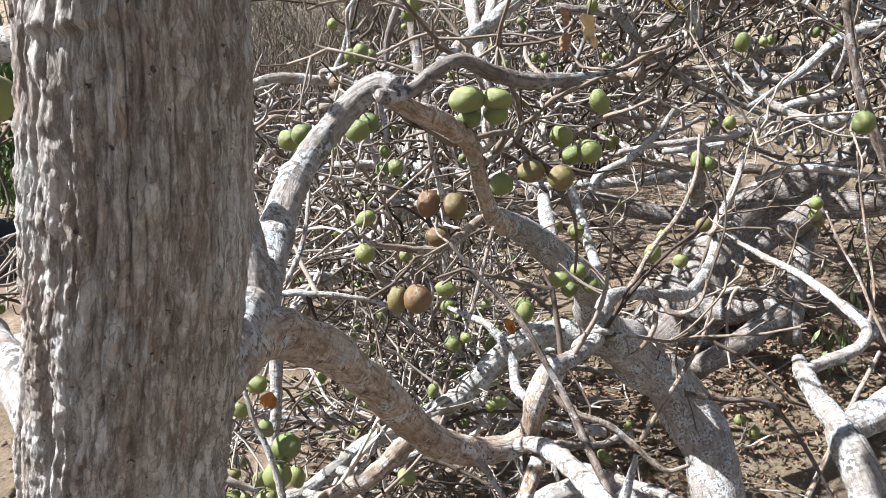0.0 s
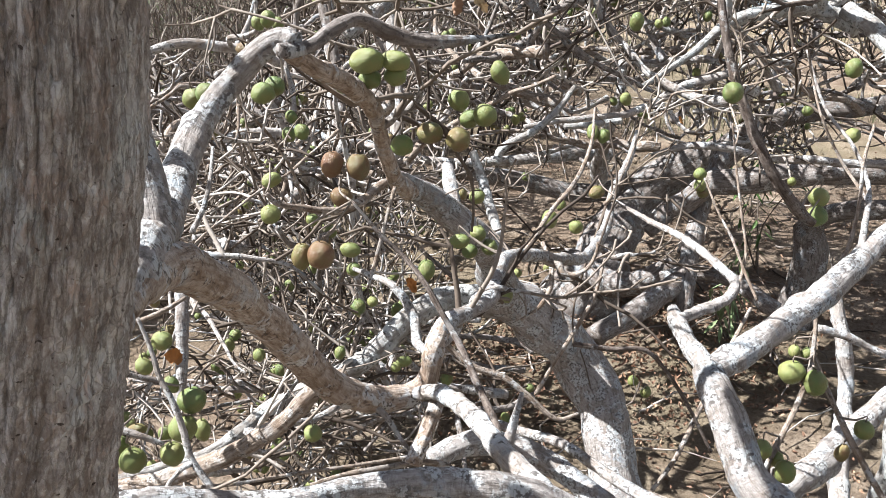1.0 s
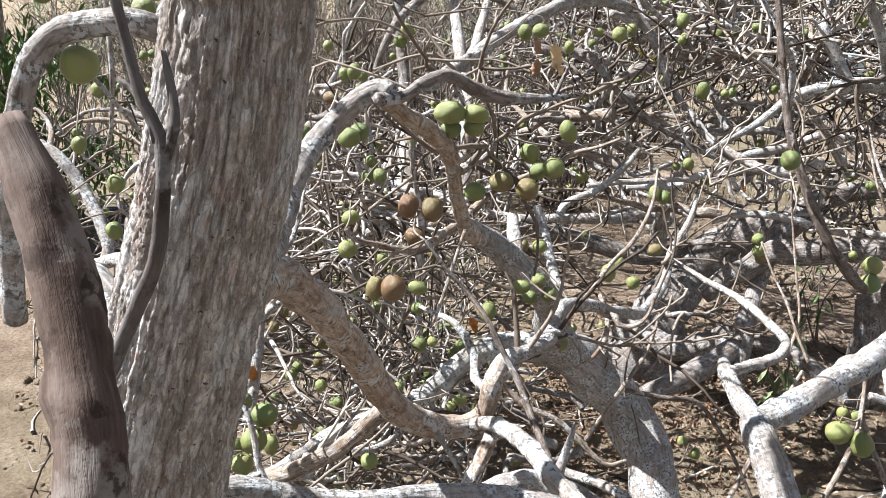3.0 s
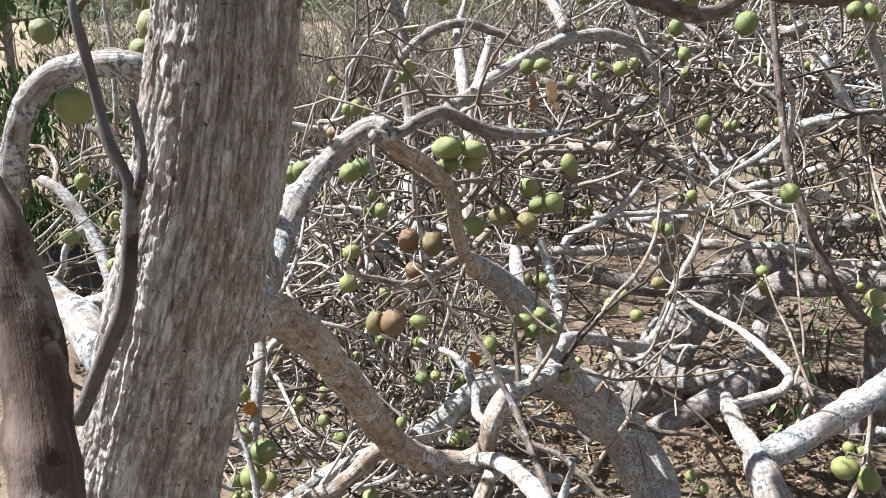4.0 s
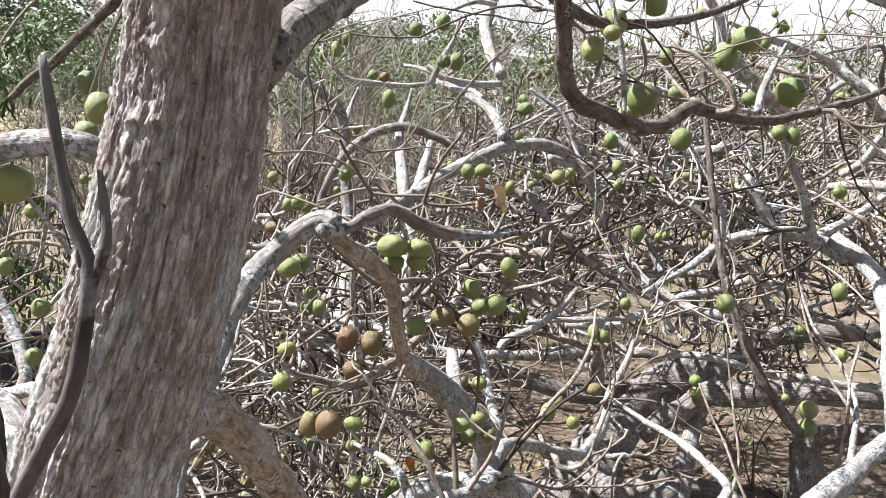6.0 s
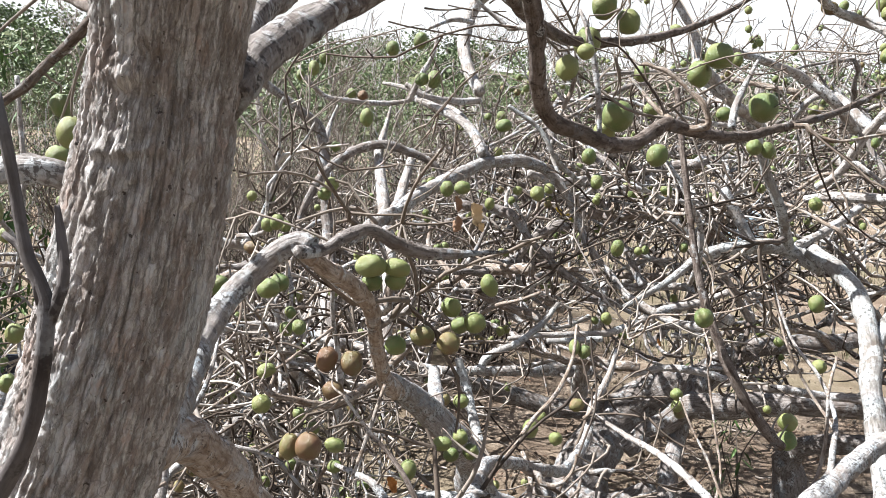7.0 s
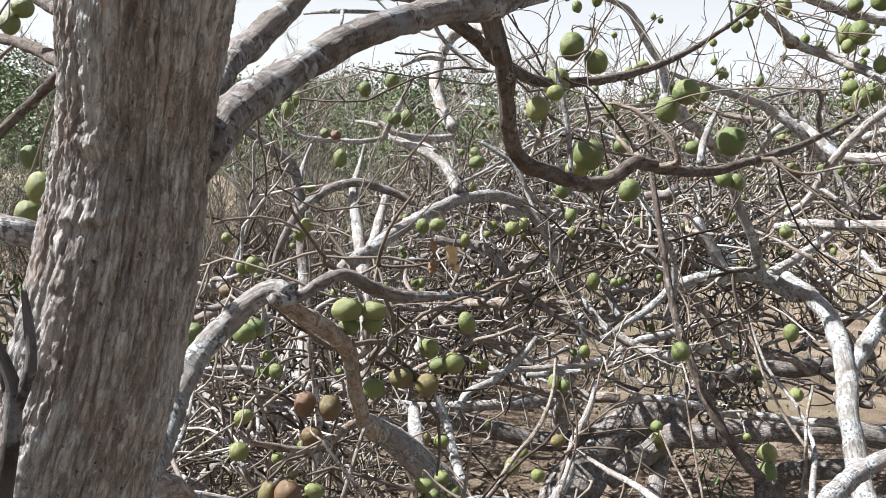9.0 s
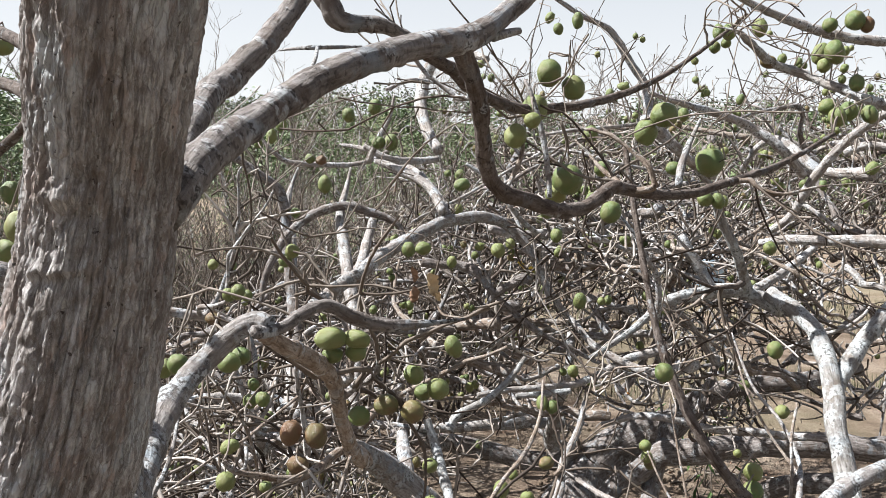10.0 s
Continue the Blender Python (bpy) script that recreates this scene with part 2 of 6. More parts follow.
HAZED_SCRUB_LEAF = leaf_material("hazed_scrub_leaf", (0.050, 0.068, 0.040), (0.088, 0.108, 0.066), (0.150, 0.155, 0.100))
DRY_GRASS = leaf_material("dry_grass", (0.105, 0.093, 0.056), (0.165, 0.145, 0.095), (0.118, 0.128, 0.068), 0.85)


# ---- builders ----
def mesh_from(name, verts, faces, mat, parent=None, grain=None, smooth=True):
    me = bpy.data.meshes.new(name)
    me.from_pydata(np.asarray(verts).tolist(), [], faces)
    if grain is not None:
        at = me.attributes.new("grain", "FLOAT_VECTOR", "POINT")
        at.data.foreach_set("vector", np.asarray(grain, dtype=np.float32).ravel())
    me.materials.append(mat)
    if smooth:
        me.shade_smooth()
    me.update()
    ob = new(name, me)
    if parent is not None:
        ob.parent = parent
        ob.matrix_parent_inverse = Matrix.Translation(-parent.location)
    return ob


def spline(points, step):
    """Catmull-Rom through (x, y, z, r) points, resampled at about the given step."""
    p = np.array(points, dtype=float)
    q = np.vstack([2 * p[0] - p[1], p, 2 * p[-1] - p[-2]])
    out = []
    for i in range(1, len(q) - 2):
        a, b, c, d = q[i - 1], q[i], q[i + 1], q[i + 2]
        n = max(2, int(np.linalg.norm(c[:3] - b[:3]) / step))
        u = (np.arange(n) / n)[:, None]
        out.append(0.5 * (2 * b + (c - a) * u + (2 * a - 5 * b + 4 * c - d) * u**2 + (3 * b - a - 3 * c + d) * u**3))
    out.append(p[-1:])
    r = np.vstack(out)
    r[:, 3] = np.maximum(r[:, 3], 0.0008)
    return r


def vnoise(p, seed=0):
    """Smooth value noise in -1..1 at an array of places."""
    i = np.floor(p).astype(np.int64)
    f = p - i
    f = f * f * (3 - 2 * f)
    out = 0.0
    for dx in (0, 1):
        for dy in (0, 1):
            for dz in (0, 1):
                k = (i[..., 0] + dx) * 374761393 + (i[..., 1] + dy) * 668265263 + (i[..., 2] + dz) * 1440662683 + seed * 974711
                k = (k ^ (k >> 13)) * 1274126177
                k = ((k ^ (k >> 16)) & 65535) / 32767.5 - 1
                w = (f[..., 0] if dx else 1 - f[..., 0]) * (f[..., 1] if dy else 1 - f[..., 1]) * (f[..., 2] if dz else 1 - f[..., 2])
                out = out + w * k
    return out


def cells(p):
    """Cellular pattern: how far each place is from its cell's rim, and the cell's own random number."""
    base = np.floor(p).astype(np.int64)
    f1 = np.full(p.shape[:-1], 9.0)
    f2 = f1.copy()
    own = np.zeros(p.shape[:-1])
    for dx in (-1, 0, 1):
        for dy in (-1, 0, 1):
            for dz in (-1, 0, 1):
                c = base + np.array((dx, dy, dz))
                k = c[..., 0] * 374761393 + c[..., 1] * 668265263 + c[..., 2] * 1440662683
                r = []
                for s in range(3):
                    k = (k ^ (k >> 13)) * 1274126177 + s * 7919
                    r.append(((k ^ (k >> 16)) & 65535) / 65535.0)
                d = np.linalg.norm(c + 0.15 + 0.7 * np.stack(r, -1) - p, axis=-1)
                near = d < f1
                f2 = np.where(near, f1, np.minimum(f2, d))
                own = np.where(near, r[0], own)
                f1 = np.where(near, d, f1)
    return f2 - f1, own


def sides_of(path, sides, wobble, scale):
    """Rings round a path: verts, grain coordinates, ring frames."""
    c = path[:, :3]
    tan = np.gradient(c, axis=0)
    tan /= np.linalg.norm(tan, axis=1)[:, None] + 1e-9
    u = np.cross(tan[0], (0.31, 0.87, 0.38))
    u /= np.linalg.norm(u)
    us = []
    for t in tan:
        u = u - t * (u @ t)
        u /= np.linalg.norm(u) + 1e-9
        us.append(u)
    us = np.array(us)
    vs = np.cross(tan, us)
    along = np.concatenate([[0], np.cumsum(np.linalg.norm(np.diff(c, axis=0), axis=1))])
    a = np.arange(sides) * 2 * np.pi / sides
    ring = np.cos(a)[None, :, None] * us[:, None] + np.sin(a)[None, :, None] * vs[:, None]
    rad = np.repeat(path[:, 3:4], sides, 1)
    if wobble:
        q = c[:, None] + ring * rad[:, :, None]
        rad = rad * (1 + wobble * vnoise(q * scale) + 0.5 * wobble * vnoise(q * scale * 2.7, 1))
    v = c[:, None] + ring * rad[:, :, None]
    even = np.full_like(rad, path[:, 3].mean())
    g = np.stack([np.cos(a)[None] * even, np.sin(a)[None] * even, np.repeat(along[:, None], sides, 1)], 2)
    return v, g, ring, along


def skin(rings, sides, start=0, caps=True):
    f = []
    for i in range(rings - 1):
        for j in range(sides):
            k = (j + 1) % sides
            f.append((start + i * sides + j, start + i * sides + k, start + (i + 1) * sides + k, start + (i + 1) * sides + j))
    if caps:
        f.append(tuple(start + j for j in reversed(range(sides))))
        f.append(tuple(start + (rings - 1) * sides + j for j in range(sides)))
    return f


WOOD = []


def limb(tree, name, mat, points, label="", twigs=1.0, thin=0.93):
    """A crooked limb; those that pass close by carry ridges, wrinkles, knots and healed scars."""
    points = [(*p[:3], p[3] * thin) for p in points]
    r = float(np.mean([p[3] for p in points]))
    close = r > 0.006 and min(math.hypot(p[0], p[1]) for p in points) < 2.3
    path = spline(points, max(r * 0.3, 0.0045) if close else max(r * 0.7, 0.008))
    sides = 26 if close else 14 if r > 0.012 else 9
    # gnarled run of the wood
    path[:, :3] += np.array([noise.noise_vector(Vector(q) * 9.0) for q in path[:, :3]]) * 0.22 * path[:, 3:]
    v, g, ring, _ = sides_of(path, sides, 0.13, 0.55 / max(r, 0.005))
    if close:
        ridge = np.abs(vnoise(g * np.array((2.6, 2.6, 0.35)) / r, 2))
        fold = vnoise(g * np.array((0.5, 0.5, 4.0)) / r, 3) * np.clip(vnoise(g / r * 0.4, 4) + 0.3, 0, 1)
        knot = np.clip(vnoise(v * 0.62 / r, 5) - 0.52, 0, 1)
        pit = np.clip(vnoise(v * 1.5 / r, 6) - 0.62, 0, 1)
        v = v + ring * (r * (0.10 * ridge + 0.06 * fold + 0.55 * knot - 0.45 * pit))[:, :, None]
    ob = mesh_from(name, v.reshape(-1, 3), skin(len(path), sides), mat, tree, g.reshape(-1, 3))
    if label:
        tagged(ob, label)
    WOOD.append((tree, path[:: 2 if close else 1], twigs))
    return ob


def tree_thing(name, label, at):
    e = new(name)
    e.location = at
    e.empty_display_size = 0.1
    tagged(e, label, "tree")
    bpy.context.view_layer.update()
    return e


class Strands:
    """Many thin tapered twigs joined in one mesh."""

    def __init__(self):
        self.v, self.f, self.g, self.n = [], [], [], 0

    def add(self, path, sides=5):
        v, g, _, _ = sides_of(path, sides, 0, 1)
        self.v.append(v.reshape(-1, 3))
        self.g.append(g.reshape(-1, 3))
        self.f += skin(len(path), sides, self.n, False)
        self.n += len(path) * sides

    def make(self, name, mat, parent, label=""):
        if not self.v:
            return None
        ob = mesh_from(name, np.vstack(self.v), self.f, mat, parent, np.vstack(self.g))
        tagged(ob, label, kind="stuff")
        return ob


RNG = np.random.default_rng(7)


def wander(start, way, length, r0, r1, bend=0.5, lift=0.1, n=9):
    """A gnarled twig's path: short straight runs, kinks and swollen nodes."""
    p = np.array(start, float)
    d = np.array(way, float)
    d /= np.linalg.norm(d) + 1e-9
    out = []
    curl = RNG.normal(size=3) * bend * 0.09
    for i in range(n):
        k = i / (n - 1)
        r = r0 + (r1 - r0) * k**0.75
        if RNG.random() < 0.3:
            r *= RNG.uniform(1.1, 1.35)
            d = d + RNG.normal(size=3) * bend * 0.75
        if RNG.random() < 0.15:
            curl = RNG.normal(size=3) * bend * 0.2
        out.append((*p, r))
        d = d + curl + RNG.normal(size=3) * bend * 0.12 + np.array((0, 0, lift * 0.3))
        d /= np.linalg.norm(d)
        p = p + d * length / (n - 1) * RNG.uniform(0.7, 1.3)
    return np.array(out)

# ---- ground ----
def ground_height(x, y):
    h = 0.05 * noise.noise(Vector((x * 0.9, y * 0.9, 0.3))) + 0.025 * noise.noise(Vector((x * 3.1, y * 3.1, 1.3)))
    return h


def build_ground():
    near = np.concatenate([-np.geomspace(3000, 9, 14), np.linspace(-8, 12, 130), np.geomspace(13, 3000, 14)])
    xs, ys = near - 1.0, near + 2.0
    v, f = [], []
    for y in ys:
        for x in xs:
            v.append((x, y, ground_height(x, y)))
    w = len(xs)
    for j in range(len(ys) - 1):
        for i in range(w - 1):
            f.append((j * w + i, j * w + i + 1, (j + 1) * w + i + 1, (j + 1) * w + i))
    return tagged(mesh_from("ground", v, f, EARTH), "dry bare brown earth with scattered leaf litter", "ground", kind="structure")


build_ground()

# ---- the trees: thick wood ----
NEAR = tree_thing("fruit_tree", "leafless fruit tree with fibrous grey-brown trunk and green fruit", (-0.45, 0.5, 0.0))
MID = tree_thing("fruit_tree", "leafless pale-barked fruit tree with lichen on crooked limbs", (0.95, 2.1, 0.0))
FAR = tree_thing("fruit_tree", "large spreading leafless fruit tree with heavy grey limbs near the ground", (2.2, 4.6, 0.0))
TRUNK = [(-0.463, 0.494, -0.060, 0.1162), (-0.403, 0.464, 0.582, 0.0990), (-0.343, 0.434, 1.223, 0.0861), (-0.254, 0.396, 1.651, 0.0636), (-0.215, 0.376, 1.787, 0.0560), (-0.187, 0.363, 1.882, 0.0516), (-0.160, 0.349, 1.969, 0.0490), (-0.138, 0.337, 2.047, 0.0462), (-0.123, 0.328, 2.116, 0.0431), (-0.112, 0.317, 2.180, 0.0398), (-0.1035, 0.300, 2.232, 0.0424), (-0.095, 0.284, 2.285, 0.0438), (-0.086, 0.269, 2.340, 0.0405), (-0.072, 0.250, 2.440, 0.0370)]
limb(NEAR, "limb", PALE_BARK, [(-0.169, 0.442, 1.864, 0.0160), (-0.176, 0.507, 1.863, 0.0210), (-0.178, 0.587, 1.858, 0.0229), (-0.180, 0.674, 1.852, 0.0213), (-0.183, 0.751, 1.860, 0.0199), (-0.183, 0.809, 1.881, 0.0193), (-0.174, 0.850, 1.901, 0.0185), (-0.158, 0.883, 1.923, 0.0174), (-0.130, 0.909, 1.948, 0.0164), (-0.103, 0.917, 1.970, 0.0152), (-0.076, 0.915, 1.986, 0.0135), (-0.060, 0.904, 1.982, 0.0112)], twigs=0.4)
limb(NEAR, "limb", PALE_BARK, [(-0.222, 0.600, 2.037, 0.0155), (-0.215, 0.644, 2.007, 0.0177), (-0.208, 0.670, 1.972, 0.0197), (-0.203, 0.680, 1.938, 0.0214), (-0.196, 0.674, 1.907, 0.0221), (-0.184, 0.646, 1.880, 0.0221), (-0.178, 0.618, 1.855, 0.0216)], twigs=0)
limb(NEAR, "limb", SLATE_BARK, [(-0.079, 0.890, 1.974, 0.0096), (-0.047, 0.912, 1.975, 0.0090), (-0.018, 0.936, 1.991, 0.0092), (0.013, 0.959, 1.999, 0.0094), (0.050, 0.976, 1.979, 0.0100), (0.088, 0.993, 1.966, 0.0106), (0.131, 1.005, 1.962, 0.0082), (0.182, 1.018, 1.964, 0.0038), (0.223, 1.031, 1.966, 0.0021)])
limb(NEAR, "limb", ROSE_BARK, [(-0.077, 0.899, 1.980, 0.0126), (-0.040, 0.987, 1.933, 0.0138), (0.001, 1.126, 1.878, 0.0151), (0.029, 1.263, 1.805, 0.0148), (0.047, 1.394, 1.703, 0.0157), (0.070, 1.524, 1.600, 0.0184), (0.102, 1.625, 1.541, 0.0235)])
limb(MID, "limb", PALE_BARK, [(0.071, 1.588, 1.584, 0.0184), (0.145, 1.673, 1.509, 0.0313), (0.214, 1.702, 1.440, 0.0350), (0.279, 1.717, 1.374, 0.0372), (0.323, 1.799, 1.267, 0.0453), (0.373, 1.895, 1.119, 0.0595), (0.472, 1.925, 1.019, 0.0696), (0.575, 1.914, 0.918, 0.0740), (0.627, 1.838, 0.848, 0.0728), (0.646, 1.767, 0.781, 0.0685), (0.648, 1.686, 0.688, 0.0689), (0.648, 1.600, 0.585, 0.0708), (0.635, 1.434, 0.292, 0.0757), (0.645, 1.459, 0.116, 0.0871), (0.655, 1.484, -0.060, 0.1022)], twigs=0.3)
limb(MID, "limb", LICHEN_BARK, [(0.386, 1.918, 1.080, 0.0478), (0.276, 1.940, 1.109, 0.0430), (0.162, 1.908, 1.108, 0.0360), (0.082, 1.861, 1.078, 0.0323), (0.018, 1.809, 1.040, 0.0303), (-0.043, 1.764, 1.018, 0.0268), (-0.160, 1.720, 0.987, 0.0234), (-0.258, 1.676, 0.961, 0.0201), (-0.325, 1.629, 0.933, 0.0183), (-0.403, 1.582, 0.904, 0.0166), (-0.505, 1.548, 0.900, 0.0136), (-0.613, 1.547, 0.877, 0.0095)], twigs=6)
limb(NEAR, "limb", ROSE_BARK, [(-0.170, 0.461, 1.866, 0.0167), (-0.173, 0.552, 1.848, 0.0211), (-0.164, 0.623, 1.826, 0.0226), (-0.151, 0.706, 1.774, 0.0240), (-0.132, 0.795, 1.699, 0.0244), (-0.106, 0.883, 1.604, 0.0251), (-0.084, 0.944, 1.523, 0.0247), (-0.056, 0.994, 1.454, 0.0241), (-0.023, 1.028, 1.407, 0.0237), (0.023, 1.067, 1.372, 0.0228), (0.067, 1.091, 1.361, 0.0214), (0.097, 1.100, 1.386, 0.0194), (0.110, 1.105, 1.440, 0.0173), (0.133, 1.133, 1.470, 0.0165)])
limb(NEAR, "limb", PALE_BARK, [(0.110, 1.112, 1.437, 0.0164), (0.133, 1.133, 1.470, 0.0165), (0.180, 1.198, 1.460, 0.0153), (0.230, 1.270, 1.448, 0.0161), (0.256, 1.352, 1.453, 0.0157), (0.289, 1.432, 1.454, 0.0153), (0.360, 1.531, 1.414, 0.0150), (0.456, 1.656, 1.342, 0.0156), (0.570, 1.821, 1.273, 0.0156), (0.666, 1.982, 1.286, 0.0143), (0.723, 2.122, 1.336, 0.0125), (0.794, 2.221, 1.391, 0.0112), (0.852, 2.327, 1.458, 0.0071)])
limb(NEAR, "limb", GREY_BARK, [(0.067, 1.091, 1.361, 0.0146), (0.103, 1.051, 1.390, 0.0160), (0.128, 0.981, 1.422, 0.0169), (0.149, 0.874, 1.462, 0.0174), (0.177, 0.790, 1.462, 0.0182), (0.204, 0.729, 1.460, 0.0202), (0.232, 0.689, 1.449, 0.0217), (0.269, 0.660, 1.428, 0.0227), (0.357, 0.612, 1.370, 0.0237)], thin=0.78)
limb(MID, "limb", PALE_BARK, [(0.228, 1.338, 1.129, 0.0096), (0.298, 1.258, 1.147, 0.0098), (0.360, 1.180, 1.170, 0.0099), (0.405, 1.098, 1.178, 0.0104), (0.443, 1.018, 1.189, 0.0119), (0.485, 0.940, 1.206, 0.0141)], twigs=0.2)
limb(NEAR, "limb", PALE_BARK, [(-0.303, 0.546, 1.618, 0.0133), (-0.265, 0.593, 1.583, 0.0144), (-0.205, 0.621, 1.564, 0.0150), (-0.134, 0.642, 1.533, 0.0157), (-0.079, 0.650, 1.524, 0.0153), (-0.042, 0.668, 1.518, 0.0144), (-0.003, 0.687, 1.512, 0.0150), (0.051, 0.695, 1.503, 0.0176), (0.105, 0.695, 1.495, 0.0205), (0.161, 0.694, 1.483, 0.0207), (0.203, 0.691, 1.466, 0.0243), (0.271, 0.669, 1.429, 0.0278)])
limb(MID, "limb", BROWN_BARK, [(-0.046, 1.173, 1.356, 0.0153), (-0.090, 1.136, 1.358, 0.0179), (-0.150, 1.151, 1.286, 0.0173), (-0.228, 1.171, 1.221, 0.0177), (-0.310, 1.196, 1.168, 0.0182), (-0.406, 1.223, 1.117, 0.0197), (-0.528, 1.256, 1.074, 0.0202)], twigs=6)
limb(MID, "limb", PALE_BARK, [(0.117, 1.313, 1.049, 0.0252), (0.219, 1.351, 1.061, 0.0276), (0.304, 1.337, 1.046, 0.0276), (0.392, 1.279, 1.025, 0.0252), (0.464, 1.180, 1.000, 0.0264)], twigs=0.5)
limb(MID, "limb", ROSE_BARK, [(0.065, 0.978, 1.306, 0.0146), (0.088, 1.016, 1.342, 0.0139), (0.110, 1.058, 1.369, 0.0123)])
limb(MID, "limb", PALE_BARK, [(0.709, 0.713, -0.060, 0.0501), (0.634, 0.688, 0.620, 0.0427), (0.559, 0.663, 1.301, 0.0371), (0.550, 0.752, 1.354, 0.0337), (0.530, 0.797, 1.378, 0.0305), (0.521, 0.848, 1.419, 0.0280), (0.514, 0.897, 1.455, 0.0262), (0.519, 0.951, 1.468, 0.0237)], twigs=0.1)
limb(MID, "limb", PALE_BARK, [(0.526, 0.956, 1.462, 0.0203), (0.512, 1.012, 1.476, 0.0155), (0.510, 1.060, 1.491, 0.0141), (0.513, 1.096, 1.499, 0.0106)])
limb(MID, "limb", GREY_BARK, [(0.511, 1.063, 1.498, 0.0103), (0.564, 1.103, 1.487, 0.0126), (0.621, 1.132, 1.490, 0.0119), (0.656, 1.174, 1.499, 0.0102), (0.645, 1.221, 1.511, 0.0104), (0.634, 1.306, 1.515, 0.0099), (0.646, 1.455, 1.484, 0.0084), (0.637, 1.608, 1.457, 0.0078), (0.596, 1.698, 1.467, 0.0054)], twigs=0.4, thin=0.78)
limb(MID, "limb", PALE_BARK, [(0.526, 0.956, 1.462, 0.0212), (0.579, 0.980, 1.471, 0.0242), (0.648, 1.014, 1.488, 0.0243), (0.727, 1.063, 1.502, 0.0242), (0.820, 1.128, 1.520, 0.0248), (0.887, 1.177, 1.534, 0.0225), (0.957, 1.227, 1.550, 0.0200), (1.073, 1.295, 1.577, 0.0186), (1.262, 1.372, 1.604, 0.0161)], twigs=0.3)
limb(MID, "limb", PALE_BARK, [(0.878, 1.171, 1.537, 0.0082), (0.912, 1.225, 1.575, 0.0065), (0.970, 1.321, 1.617, 0.0048), (0.989, 1.422, 1.666, 0.0042), (0.977, 1.529, 1.722, 0.0037), (0.985, 1.652, 1.819, 0.0031)], twigs=0.4)
limb(FAR, "limb", GREY_BARK, [(1.082, 1.537, 1.286, 0.0160), (1.077, 1.462, 1.207, 0.0170), (1.081, 1.421, 1.111, 0.0176), (1.047, 1.356, 1.049, 0.0198), (1.010, 1.288, 0.979, 0.0225), (0.955, 1.170, 0.884, 0.0240), (0.955, 1.170, 0.412, 0.0276), (0.955, 1.170, -0.060, 0.0324)], twigs=0.1)
limb(MID, "limb", PALE_BARK, [(0.682, 1.030, 1.075, 0.0261), (0.776, 1.077, 1.108, 0.0278), (0.882, 1.151, 1.110, 0.0292), (0.994, 1.228, 1.122, 0.0270), (1.090, 1.277, 1.160, 0.0240), (1.264, 1.361, 1.199, 0.0225)], twigs=0.3)
limb(NEAR, "limb", DARK_BARK, [(0.624, 1.459, 2.249, 0.0060), (0.629, 1.399, 2.112, 0.0064), (0.637, 1.340, 1.975, 0.0069), (0.644, 1.308, 1.903, 0.0079), (0.657, 1.279, 1.839, 0.0089), (0.679, 1.246, 1.766, 0.0099), (0.702, 1.220, 1.711, 0.0099), (0.735, 1.212, 1.661, 0.0100), (0.784, 1.210, 1.609, 0.0112), (0.804, 1.210, 1.593, 0.0082)])
limb(NEAR, "twig", DARK_BARK, [(-0.015, 1.222, 1.667, 0.0029), (0.031, 1.195, 1.614, 0.0039), (0.069, 1.177, 1.578, 0.0043), (0.100, 1.136, 1.548, 0.0052), (0.130, 1.096, 1.499, 0.0056), (0.151, 1.049, 1.471, 0.0064), (0.171, 0.984, 1.436, 0.0067), (0.183, 0.898, 1.430, 0.0063), (0.182, 0.817, 1.432, 0.0055)], twigs=0.3)
limb(FAR, "limb", LICHEN_BARK, [(0.973, 2.645, 1.532, 0.0092), (1.161, 2.728, 1.618, 0.0146), (1.257, 2.773, 1.678, 0.0190), (1.335, 2.813, 1.711, 0.0257), (1.458, 2.850, 1.737, 0.0303), (1.629, 2.880, 1.750, 0.0329), (1.739, 2.869, 1.728, 0.0373), (1.796, 2.781, 1.691, 0.0385)], twigs=0.88)
limb(FAR, "limb", LICHEN_BARK, [(1.742, 2.787, 1.752, 0.0355), (1.788, 2.661, 1.696, 0.0353), (1.800, 2.538, 1.624, 0.0361), (1.773, 2.418, 1.527, 0.0367), (1.726, 2.296, 1.383, 0.0381), (1.695, 2.170, 1.217, 0.0393), (1.633, 2.013, 1.084, 0.0396), (1.578, 1.821, 0.604, 0.0405), (1.603, 1.871, 0.272, 0.0466), (1.628, 1.921, -0.060, 0.0547)], twigs=0.7)
limb(FAR, "limb", LICHEN_BARK, [(1.761, 2.375, 1.458, 0.0333), (1.871, 2.446, 1.562, 0.0342), (1.999, 2.514, 1.662, 0.0330), (2.131, 2.580, 1.746, 0.0296), (2.381, 2.671, 1.868, 0.0263)], twigs=0.88)
limb(FAR, "limb", LICHEN_BARK, [(1.699, 2.874, 1.741, 0.0241), (1.587, 2.760, 1.897, 0.0209), (1.489, 2.721, 2.050, 0.0183), (1.420, 2.671, 2.157, 0.0159), (1.317, 2.620, 2.248, 0.0135), (1.177, 2.651, 2.354, 0.0116)], twigs=0.88)
# slate bark on the heavy limbs below puts the crown's shade into their colour
limb(FAR, "limb", SLATE_BARK, [(0.397, 4.197, 0.765, 0.0407), (0.634, 4.302, 0.676, 0.0485), (0.775, 4.356, 0.638, 0.0559), (0.986, 4.395, 0.581, 0.0601), (1.184, 4.357, 0.532, 0.0601), (1.350, 4.339, 0.524, 0.0568), (1.484, 4.341, 0.555, 0.0668)], twigs=0.1)
